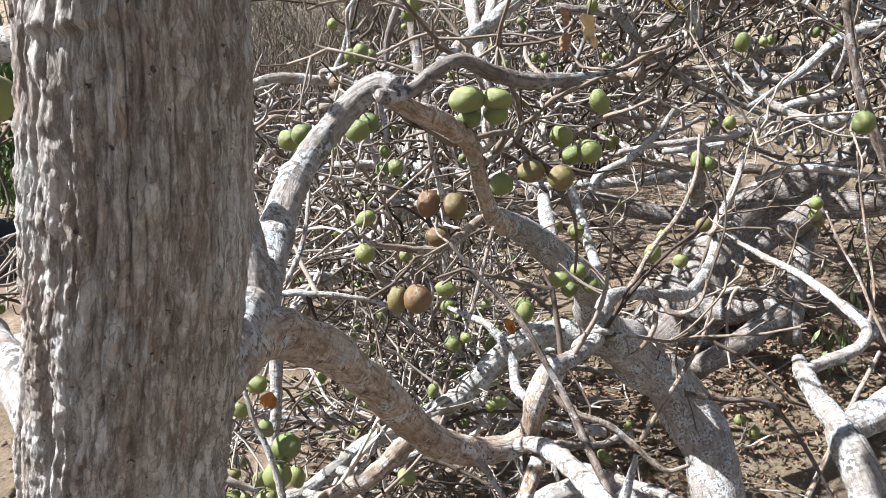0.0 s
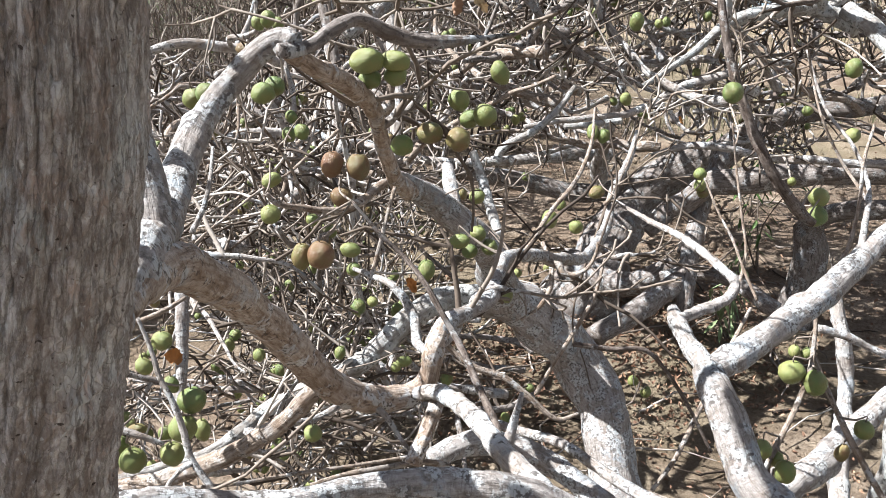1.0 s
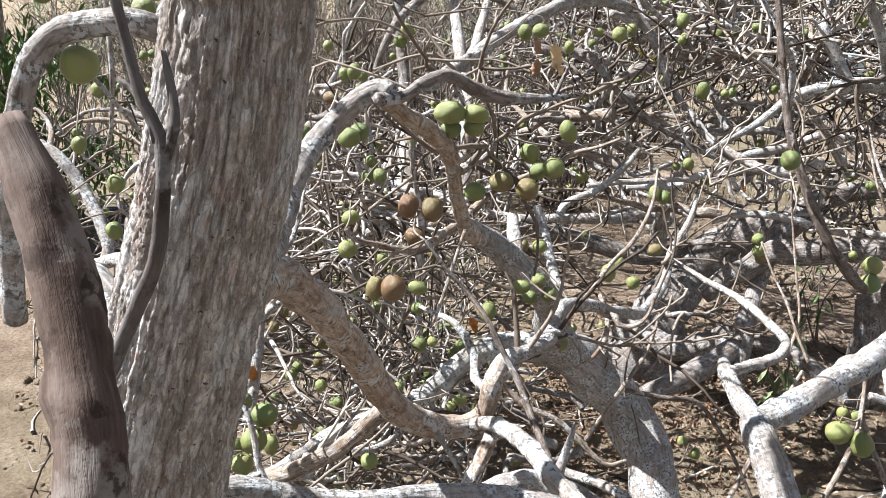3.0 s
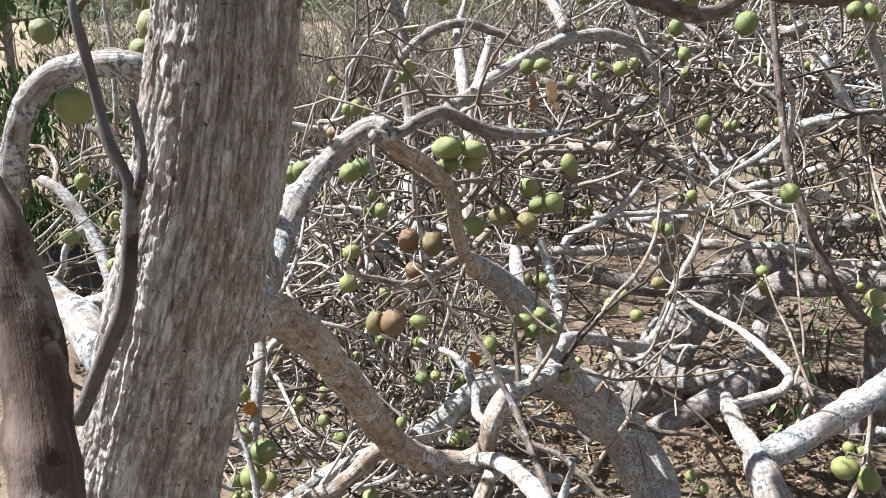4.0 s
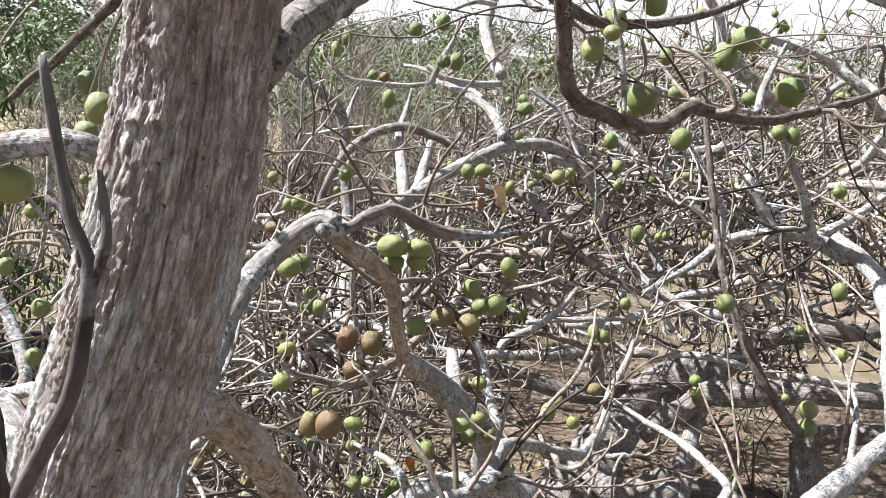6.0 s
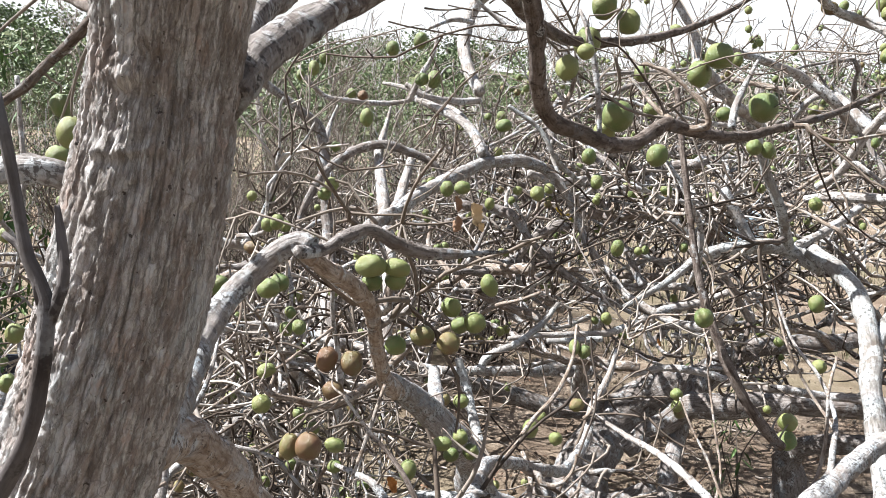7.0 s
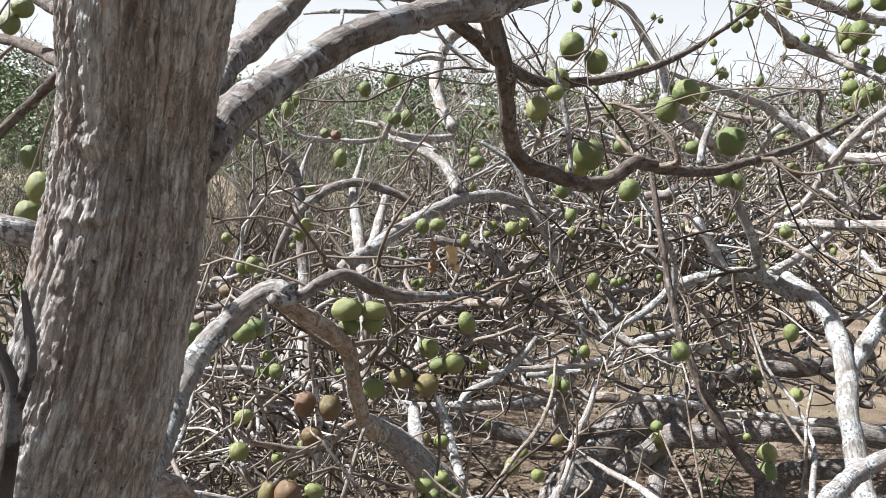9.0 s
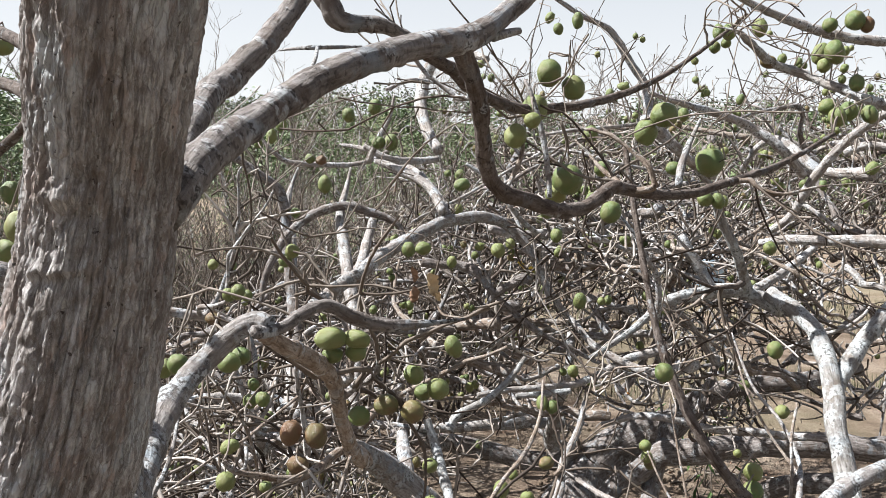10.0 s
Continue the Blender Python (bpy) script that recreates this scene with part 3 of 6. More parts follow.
limb(FAR, "limb", GREY_BARK, [(0.121, 4.333, 0.835, 0.0191), (0.310, 4.296, 0.786, 0.0223), (0.531, 4.268, 0.766, 0.0255), (0.754, 4.252, 0.773, 0.0302), (0.944, 4.241, 0.785, 0.0350), (1.186, 4.301, 0.782, 0.0421), (1.401, 4.355, 0.761, 0.0493)], twigs=0.17)
limb(FAR, "limb", SLATE_BARK, [(1.138, 3.958, -0.060, 0.2537), (1.163, 3.908, 0.038, 0.2161), (1.188, 3.858, 0.135, 0.1879), (1.365, 4.094, 0.336, 0.1553), (1.531, 4.298, 0.463, 0.1436), (1.718, 4.335, 0.586, 0.1336), (1.858, 4.287, 0.693, 0.1217), (2.024, 4.230, 0.785, 0.0971), (2.218, 4.198, 0.939, 0.0700), (2.434, 4.131, 1.017, 0.0564), (2.701, 4.047, 1.065, 0.0524), (3.020, 3.976, 1.154, 0.0454)], twigs=0.09)
limb(FAR, "limb", SLATE_BARK, [(1.260, 3.285, 0.721, 0.0444), (1.367, 3.307, 0.793, 0.0522), (1.430, 3.252, 0.867, 0.0537), (1.528, 3.203, 0.963, 0.0576), (1.656, 3.125, 0.999, 0.0613), (1.828, 3.119, 1.017, 0.0613), (1.957, 3.040, 1.051, 0.0600), (2.102, 2.956, 1.075, 0.0587), (2.375, 2.850, 1.074, 0.0620)], twigs=0.28)
limb(FAR, "limb", SLATE_BARK, [(1.701, 3.543, 1.027, 0.0489), (1.624, 3.424, 0.926, 0.0506), (1.538, 3.319, 0.854, 0.0470), (1.465, 3.203, 0.762, 0.0435), (1.393, 3.080, 0.651, 0.0451), (1.334, 2.929, 0.479, 0.0491)], twigs=0.07)
limb(FAR, "limb", SLATE_BARK, [(2.250, 3.586, -0.060, 0.1184), (2.250, 3.571, 0.173, 0.1009), (2.250, 3.556, 0.406, 0.0877), (2.234, 3.581, 0.555, 0.0724), (2.261, 3.502, 0.663, 0.0536), (2.313, 3.365, 0.735, 0.0489), (2.433, 3.217, 0.797, 0.0522)], twigs=0.21)
limb(FAR, "limb", SLATE_BARK, [(1.384, 3.323, 0.452, 0.0326), (1.491, 3.256, 0.510, 0.0346), (1.611, 3.095, 0.539, 0.0384), (1.737, 2.895, 0.481, 0.0417)], twigs=0.1)
limb(FAR, "limb", SLATE_BARK, [(1.068, 3.930, 0.278, 0.0940), (1.181, 3.748, 0.257, 0.0908), (1.343, 3.587, 0.296, 0.0731), (1.495, 3.472, 0.440, 0.0564)], twigs=0.07)
limb(FAR, "limb", SLATE_BARK, [(0.892, 2.730, 0.499, 0.0459), (1.031, 2.812, 0.527, 0.0517), (1.175, 2.895, 0.558, 0.0528), (1.379, 3.052, 0.582, 0.0451)], twigs=0.07)
limb(FAR, "limb", GREY_BARK, [(1.248, 3.753, 1.425, 0.0217), (1.228, 3.696, 1.287, 0.0258), (1.208, 3.718, 1.144, 0.0290), (1.220, 3.886, 0.967, 0.0380), (1.269, 4.099, 0.711, 0.0532)], twigs=0.17)
limb(FAR, "limb", GREY_BARK, [(1.248, 3.745, 1.405, 0.0190), (1.335, 3.657, 1.409, 0.0213), (1.439, 3.577, 1.434, 0.0235), (1.538, 3.496, 1.455, 0.0205), (1.631, 3.397, 1.435, 0.0175)], twigs=0.7)
limb(FAR, "limb", GREY_BARK, [(0.614, 2.942, 1.318, 0.0099), (0.746, 2.940, 1.338, 0.0121), (0.877, 2.933, 1.349, 0.0132), (1.032, 2.999, 1.341, 0.0157), (1.195, 3.081, 1.376, 0.0184), (1.311, 3.094, 1.429, 0.0195), (1.449, 3.096, 1.461, 0.0184), (1.553, 3.035, 1.529, 0.0157)], twigs=0.35)
limb(FAR, "limb", LICHEN_BARK, [(0.431, 2.472, 1.330, 0.0169), (0.460, 2.488, 1.374, 0.0150), (0.565, 2.502, 1.426, 0.0132), (0.659, 2.594, 1.469, 0.0116), (0.739, 2.693, 1.524, 0.0089)], twigs=0.35)
limb(FAR, "limb", LICHEN_BARK, [(0.328, 2.278, 1.429, 0.0121), (0.353, 2.241, 1.350, 0.0155), (0.364, 2.136, 1.297, 0.0159), (0.374, 2.032, 1.249, 0.0146)], twigs=0.35)
limb(MID, "limb", PALE_BARK, [(0.222, 1.981, 1.479, 0.0167), (0.222, 1.888, 1.455, 0.0190), (0.219, 1.798, 1.434, 0.0183)], twigs=0.4)
limb(MID, "limb", PALE_BARK, [(-0.520, 2.252, 1.201, 0.0138), (-0.457, 2.308, 1.152, 0.0195), (-0.398, 2.332, 1.126, 0.0243), (-0.368, 2.347, 1.166, 0.0225), (-0.291, 2.366, 1.226, 0.0216), (-0.211, 2.421, 1.275, 0.0201), (-0.155, 2.433, 1.314, 0.0183), (-0.112, 2.525, 1.346, 0.0207), (-0.038, 2.684, 1.348, 0.0198), (0.063, 2.815, 1.293, 0.0188)], twigs=4)
limb(FAR, "limb", SLATE_BARK, [(-0.475, 3.433, 2.308, 0.0168), (-0.384, 3.491, 2.246, 0.0196), (-0.285, 3.508, 2.172, 0.0223), (-0.197, 3.527, 2.104, 0.0251), (-0.167, 3.499, 1.978, 0.0263), (-0.153, 3.467, 1.832, 0.0276), (-0.124, 3.382, 1.618, 0.0285), (-0.098, 3.220, 1.400, 0.0276), (-0.096, 3.031, 1.230, 0.0253)], twigs=0.05)
limb(FAR, "limb", GREY_BARK, [(0.120, 3.500, 2.210, 0.0060), (0.100, 3.450, 2.120, 0.0120), (0.075, 3.360, 2.020, 0.0200), (0.087, 3.238, 1.900, 0.0263), (0.102, 3.107, 1.788, 0.0278), (0.120, 2.953, 1.624, 0.0271), (0.124, 2.812, 1.487, 0.0254), (0.113, 2.675, 1.358, 0.0238), (0.076, 2.567, 1.289, 0.0212)], twigs=0.1)
limb(FAR, "limb", GREY_BARK, [(-0.140, 4.360, 2.210, 0.0060), (-0.170, 4.300, 2.120, 0.0120), (-0.190, 4.200, 2.000, 0.0200), (-0.166, 4.055, 1.844, 0.0271), (-0.148, 3.890, 1.654, 0.0293), (-0.139, 3.718, 1.447, 0.0313), (-0.132, 3.476, 1.267, 0.0301), (-0.135, 3.269, 1.167, 0.0264)], twigs=0.05)
limb(MID, "limb", GREY_BARK, [(-0.554, 2.171, 1.767, 0.0114), (-0.471, 2.210, 1.780, 0.0139), (-0.362, 2.235, 1.764, 0.0141), (-0.290, 2.261, 1.743, 0.0135), (-0.215, 2.280, 1.708, 0.0121)], twigs=3)
limb(MID, "limb", GREY_BARK, [(-0.401, 2.136, 1.526, 0.0110), (-0.323, 2.138, 1.545, 0.0141), (-0.217, 2.166, 1.536, 0.0135), (-0.141, 2.188, 1.507, 0.0113)], twigs=4)
limb(MID, "limb", GREY_BARK, [(-0.271, 2.103, 1.665, 0.0068), (-0.234, 2.085, 1.631, 0.0083), (-0.202, 2.089, 1.551, 0.0100), (-0.179, 2.165, 1.447, 0.0129), (-0.169, 2.279, 1.332, 0.0155)], twigs=4)
limb(NEAR, "limb", BROWN_BARK, [(-0.173, 1.348, 1.643, 0.0037), (-0.154, 1.353, 1.621, 0.0058), (-0.114, 1.368, 1.606, 0.0064), (-0.052, 1.395, 1.586, 0.0077), (-0.003, 1.433, 1.589, 0.0090), (0.038, 1.513, 1.593, 0.0100), (0.079, 1.586, 1.580, 0.0110)], twigs=0.8)
limb(FAR, "limb", SLATE_BARK, [(-0.247, 3.205, 1.650, 0.0106), (-0.233, 3.226, 1.754, 0.0153), (-0.164, 3.251, 1.896, 0.0188), (-0.052, 3.305, 2.002, 0.0214), (0.088, 3.305, 2.045, 0.0214), (0.210, 3.330, 2.017, 0.0192), (0.308, 3.316, 1.976, 0.0144), (0.360, 3.296, 1.896, 0.0108)], twigs=0.07)
limb(FAR, "limb", GREY_BARK, [(0.209, 3.287, 1.995, 0.0190), (0.187, 3.234, 1.915, 0.0211), (0.146, 2.986, 1.822, 0.0219), (0.104, 2.678, 1.802, 0.0198)], twigs=0.07)
limb(FAR, "limb", PALE_BARK, [(-0.029, 2.298, 1.782, 0.0189), (0.040, 2.378, 1.818, 0.0231), (0.121, 2.459, 1.861, 0.0237), (0.231, 2.618, 1.923, 0.0232), (0.343, 2.774, 1.964, 0.0244), (0.460, 2.891, 2.008, 0.0233), (0.630, 2.999, 2.023, 0.0241), (0.741, 3.061, 1.988, 0.0213), (0.826, 3.037, 1.896, 0.0168), (0.880, 3.011, 1.789, 0.0135), (0.912, 2.986, 1.676, 0.0079)], twigs=0.21)
limb(FAR, "limb", GREY_BARK, [(0.476, 2.931, 2.022, 0.0235), (0.453, 3.104, 2.106, 0.0213), (0.386, 3.281, 2.198, 0.0188), (0.303, 3.450, 2.248, 0.0147), (0.186, 3.621, 2.300, 0.0115), (0.085, 3.708, 2.318, 0.0078)], twigs=0.14)
limb(FAR, "limb", GREY_BARK, [(0.717, 3.287, 1.959, 0.0192), (0.875, 3.424, 1.926, 0.0188), (1.046, 3.493, 1.937, 0.0192), (1.224, 3.560, 1.947, 0.0183), (1.379, 3.555, 1.966, 0.0130), (1.531, 3.567, 2.066, 0.0104)], twigs=0.35)
limb(FAR, "limb", GREY_BARK, [(-0.285, 3.431, 2.354, 0.0072), (-0.234, 3.414, 2.287, 0.0096), (-0.163, 3.475, 2.234, 0.0123), (-0.040, 3.504, 2.222, 0.0136), (0.110, 3.533, 2.224, 0.0125), (0.234, 3.532, 2.256, 0.0100), (0.331, 3.541, 2.325, 0.0075)], twigs=0.1)
limb(NEAR, "limb", SLATE_BARK, [(-0.082, 0.320, 2.155, 0.0142), (-0.078, 0.352, 2.169, 0.0145), (-0.069, 0.390, 2.186, 0.0141), (-0.038, 0.473, 2.223, 0.0137), (0.004, 0.547, 2.261, 0.0134), (0.057, 0.619, 2.292, 0.0136), (0.107, 0.675, 2.314, 0.0141), (0.157, 0.731, 2.330, 0.0160), (0.187, 0.758, 2.346, 0.0146), (0.224, 0.794, 2.378, 0.0133), (0.274, 0.846, 2.432, 0.0119), (0.328, 0.892, 2.511, 0.0102)])
limb(NEAR, "twig", PALE_BARK, [(0.199, 0.764, 2.340, 0.0058), (0.221, 0.777, 2.348, 0.0052), (0.235, 0.783, 2.352, 0.0043)], twigs=0.3)
limb(NEAR, "limb", DARK_BARK, [(0.157, 0.738, 2.326, 0.0143), (0.168, 0.757, 2.308, 0.0134), (0.188, 0.789, 2.271, 0.0126), (0.203, 0.820, 2.227, 0.0124), (0.213, 0.846, 2.194, 0.0121), (0.239, 0.885, 2.164, 0.0133), (0.286, 0.923, 2.148, 0.0139), (0.338, 0.960, 2.136, 0.0137), (0.392, 0.998, 2.141, 0.0125), (0.449, 1.039, 2.169, 0.0130), (0.501, 1.076, 2.162, 0.0117), (0.571, 1.127, 2.157, 0.0103), (0.645, 1.178, 2.161, 0.0098), (0.730, 1.244, 2.176, 0.0093), (0.820, 1.309, 2.193, 0.0087), (0.924, 1.388, 2.217, 0.0080), (1.047, 1.489, 2.253, 0.0067), (1.178, 1.589, 2.300, 0.0052)], twigs=0.6, thin=0.8)
limb(NEAR, "limb", DARK_BARK, [(0.126, 0.826, 2.330, 0.0088), (0.169, 0.895, 2.320, 0.0088), (0.216, 1.001, 2.305, 0.0089), (0.277, 1.106, 2.299, 0.0093), (0.326, 1.175, 2.296, 0.0094), (0.403, 1.242, 2.305, 0.0089), (0.486, 1.307, 2.319, 0.0089), (0.575, 1.374, 2.346, 0.0077), (0.670, 1.440, 2.384, 0.0063), (0.771, 1.507, 2.437, 0.0048), (0.890, 1.575, 2.514, 0.0038), (0.978, 1.644, 2.572, 0.0026)], twigs=0.8)
limb(NEAR, "limb", SLATE_BARK, [(-0.146, 0.698, 2.183, 0.0161), (-0.143, 0.895, 2.261, 0.0197), (-0.125, 1.011, 2.306, 0.0204), (-0.084, 1.088, 2.367, 0.0192), (-0.043, 1.165, 2.440, 0.0177), (0.022, 1.244, 2.557, 0.0160)])
limb(NEAR, "limb", SLATE_BARK, [(-0.012, 1.049, 2.461, 0.0162), (0.015, 1.041, 2.422, 0.0162), (0.031, 1.044, 2.400, 0.0147), (0.080, 1.068, 2.403, 0.0125), (0.126, 1.099, 2.394, 0.0095), (0.161, 1.131, 2.381, 0.0062)])
limb(FAR, "limb", GREY_BARK, [(1.079, 2.457, 2.475, 0.0066), (1.186, 2.517, 2.457, 0.0097), (1.334, 2.609, 2.442, 0.0141), (1.553, 2.688, 2.397, 0.0177), (1.647, 2.669, 2.342, 0.0198), (1.704, 2.656, 2.288, 0.0188), (1.808, 2.710, 2.218, 0.0171)], twigs=0.7)
limb(FAR, "limb", GREY_BARK, [(1.094, 2.024, 2.727, 0.0078), (1.224, 2.039, 2.677, 0.0111), (1.358, 2.054, 2.641, 0.0146), (1.454, 2.038, 2.612, 0.0162), (1.567, 2.021, 2.597, 0.0162), (1.775, 1.993, 2.608, 0.0178)], twigs=0.56)
limb(FAR, "limb", GREY_BARK, [(1.105, 1.932, 2.590, 0.0076), (1.184, 1.955, 2.541, 0.0108), (1.247, 1.981, 2.510, 0.0125), (1.332, 1.966, 2.486, 0.0133), (1.394, 1.877, 2.434, 0.0136), (1.448, 1.789, 2.393, 0.0146), (1.578, 1.691, 2.356, 0.0155)], twigs=0.56)
limb(FAR, "limb", GREY_BARK, [(1.218, 4.180, 3.155, 0.0121), (1.394, 4.223, 3.073, 0.0154), (1.568, 4.269, 3.013, 0.0204), (1.671, 4.239, 2.854, 0.0235), (1.761, 4.211, 2.708, 0.0266), (1.759, 4.120, 2.547, 0.0277), (1.713, 3.881, 2.384, 0.0263), (1.727, 3.566, 2.292, 0.0244)], twigs=0.35)
limb(FAR, "limb", GREY_BARK, [(2.231, 2.881, 2.232, 0.0299), (2.171, 3.041, 2.229, 0.0264), (2.121, 3.126, 2.252, 0.0245), (2.056, 3.300, 2.377, 0.0205), (1.995, 3.382, 2.351, 0.0157), (1.997, 3.524, 2.248, 0.0136)], twigs=0.7)
limb(FAR, "limb", GREY_BARK, [(2.063, 2.473, 2.485, 0.0159), (1.958, 2.556, 2.407, 0.0163), (1.886, 2.632, 2.305, 0.0188), (1.830, 2.703, 2.177, 0.0193), (1.812, 2.771, 2.065, 0.0175), (1.768, 2.846, 1.993, 0.0157)], twigs=0.88)
limb(FAR, "limb", GREY_BARK, [(0.776, 3.744, 2.744, 0.0190), (0.665, 3.919, 2.812, 0.0254), (0.578, 4.005, 2.792, 0.0316), (0.515, 4.006, 2.709, 0.0330), (0.475, 3.920, 2.558, 0.0338), (0.487, 3.751, 2.410, 0.0299), (0.522, 3.583, 2.299, 0.0261)], twigs=0.1)
limb(FAR, "limb", GREY_BARK, [(0.284, 3.644, 2.576, 0.0078), (0.402, 3.786, 2.636, 0.0122), (0.515, 3.924, 2.649, 0.0141)], twigs=0.07)
limb(FAR, "limb", GREY_BARK, [(0.481, 3.280, 2.253, 0.0144), (0.355, 3.220, 2.240, 0.0164), (0.256, 3.159, 2.249, 0.0161), (0.164, 3.177, 2.296, 0.0115)], twigs=0.1)
limb(FAR, "limb", GREY_BARK, [(0.210, 3.164, 2.240, 0.0138), (0.340, 3.065, 2.187, 0.0202), (0.420, 2.971, 2.125, 0.0197), (0.455, 2.882, 2.042, 0.0193)], twigs=0.1)
# thin forked stem close by, its shade put into the bark colour
limb(NEAR, "twig", SHADED_STEM_BARK, [(-0.144, 0.134, 1.975, 0.0044), (-0.138, 0.137, 1.988, 0.0044), (-0.127, 0.133, 2.009, 0.0043), (-0.116, 0.129, 2.031, 0.0040), (-0.112, 0.129, 2.050, 0.0037), (-0.110, 0.129, 2.067, 0.0037), (-0.111, 0.132, 2.081, 0.0035), (-0.118, 0.135, 2.095, 0.0031), (-0.122, 0.138, 2.111, 0.0027), (-0.125, 0.139, 2.128, 0.0025), (-0.127, 0.138, 2.142, 0.0024), (-0.129, 0.140, 2.151, 0.0018)], twigs=0.3, thin=0.8)
limb(NEAR, "twig", SHADED_STEM_BARK, [(-0.110, 0.130, 2.071, 0.0031), (-0.105, 0.132, 2.086, 0.0026), (-0.106, 0.135, 2.097, 0.0022), (-0.108, 0.137, 2.108, 0.0018), (-0.109, 0.138, 2.113, 0.0012)], twigs=0.3, thin=0.8)
limb(NEAR, "twig", SHADED_STEM_BARK, [(-0.112, 0.131, 2.079, 0.0022), (-0.116, 0.134, 2.091, 0.0020), (-0.123, 0.143, 2.096, 0.0017), (-0.130, 0.145, 2.101, 0.0015)], twigs=0.3, thin=0.8)
limb(NEAR, "limb", BROWN_STEM, [(-0.157, 0.108, 2.089, 0.0066), (-0.146, 0.098, 2.073, 0.0083), (-0.136, 0.086, 2.054, 0.0096), (-0.128, 0.075, 2.035, 0.0101), (-0.121, 0.063, 2.015, 0.0105), (-0.116, 0.053, 1.999, 0.0108), (-0.113, 0.041, 1.978, 0.0114), (-0.107, 0.020, 1.944, 0.0122), (-0.106, 0.012, 1.905, 0.0125), (-0.109, 0.010, 1.84, 0.0128), (-0.118, 0.018, 1.72, 0.0132), (-0.135, 0.035, 1.45, 0.0136), (-0.165, 0.060, 1.05, 0.0142), (-0.210, 0.090, 0.5, 0.0155), (-0.257, 0.120, -0.060, 0.0169)], thin=1.0)
limb(NEAR, "limb", PALE_BARK, [(-0.434, 0.596, 1.785, 0.0121), (-0.415, 0.577, 1.884, 0.0115), (-0.394, 0.563, 1.968, 0.0115), (-0.378, 0.566, 2.024, 0.0124), (-0.362, 0.572, 2.058, 0.0129), (-0.339, 0.575, 2.077, 0.0131), (-0.311, 0.575, 2.085, 0.0124), (-0.281, 0.566, 2.089, 0.0118), (-0.257, 0.571, 2.083, 0.0124), (-0.241, 0.590, 2.068, 0.0138), (-0.221, 0.598, 2.038, 0.0157)], twigs=0.3)
limb(NEAR, "twig", PALE_BARK, [(-0.244, 0.568, 2.073, 0.0074), (-0.257, 0.587, 2.086, 0.0051), (-0.257, 0.614, 2.105, 0.0042), (-0.259, 0.633, 2.122, 0.0037), (-0.268, 0.652, 2.138, 0.0024)], twigs=0.3)
limb(NEAR, "limb", DARK_BARK, [(-0.601, 1.211, 2.107, 0.0059), (-0.559, 1.176, 2.137, 0.0067), (-0.513, 1.149, 2.165, 0.0074), (-0.473, 1.123, 2.199, 0.0076), (-0.430, 1.096, 2.230, 0.0082), (-0.367, 1.040, 2.274, 0.0086)])
limb(NEAR, "limb", DARK_BARK, [(-0.419, 0.905, 2.359, 0.0075), (-0.364, 0.857, 2.335, 0.0075), (-0.321, 0.811, 2.315, 0.0078), (-0.262, 0.724, 2.285, 0.0080), (-0.197, 0.596, 2.243, 0.0074)])
limb(NEAR, "limb", DARK_BARK, [(-0.482, 1.061, 2.307, 0.0070), (-0.419, 0.990, 2.291, 0.0078), (-0.370, 0.928, 2.276, 0.0085), (-0.298, 0.801, 2.248, 0.0088), (-0.211, 0.633, 2.211, 0.0078)])
limb(NEAR, "limb", PALE_BARK, [(-0.868, 1.575, 1.750, 0.0120), (-0.808, 1.544, 1.729, 0.0130), (-0.748, 1.504, 1.668, 0.0140), (-0.703, 1.460, 1.617, 0.0138), (-0.671, 1.409, 1.564, 0.0123), (-0.693, 1.361, 1.511, 0.0121)])
limb(NEAR, "limb", PALE_BARK, [(-0.359, 0.534, 1.879, 0.0198), (-0.319, 0.494, 1.880, 0.0193), (-0.279, 0.452, 1.877, 0.0186), (-0.253, 0.425, 1.864, 0.0180), (-0.225, 0.404, 1.844, 0.0167), (-0.207, 0.398, 1.820, 0.0167)])
limb(NEAR, "limb", PALE_BARK, [(-0.487, 0.784, 1.749, 0.0081), (-0.430, 0.749, 1.782, 0.0085), (-0.361, 0.676, 1.822, 0.0078), (-0.284, 0.566, 1.868, 0.0073)])
limb(FAR, "twig", GREY_BARK, [(-0.695, 1.580, 2.191, 0.0046), (-0.682, 1.558, 2.090, 0.0052), (-0.672, 1.543, 2.023, 0.0057), (-0.666, 1.515, 1.889, 0.0052), (-0.685, 1.536, 1.802, 0.0047), (-0.710, 1.565, 1.747, 0.0048)], twigs=0.07)
limb(FAR, "twig", GREY_BARK, [(-0.723, 1.385, 1.987, 0.0042), (-0.690, 1.448, 1.930, 0.0049), (-0.629, 1.566, 1.775, 0.0054), (-0.579, 1.624, 1.702, 0.0056)], twigs=0.07)
POLE = [(0.828, 2.491, 0.502, 0.0171), (0.982, 2.361, 0.515, 0.0206), (1.141, 2.227, 0.523, 0.0218), (1.302, 2.129, 0.516, 0.0251), (1.452, 2.028, 0.502, 0.0282), (1.647, 1.925, 0.493, 0.0311)]
limb(NEAR, "twig", PALE_BARK, [(0.324, 1.119, 2.336, 0.0027), (0.330, 1.101, 2.316, 0.0040), (0.341, 1.096, 2.282, 0.0044), (0.351, 1.090, 2.238, 0.0049), (0.357, 1.085, 2.194, 0.0049), (0.361, 1.080, 2.150, 0.0040)], twigs=0.3)
limb(NEAR, "limb", PALE_BARK, [(0.644, 1.233, 2.173, 0.0071), (0.658, 1.257, 2.206, 0.0078), (0.674, 1.273, 2.238, 0.0068), (0.693, 1.289, 2.269, 0.0047), (0.716, 1.311, 2.299, 0.0032)])
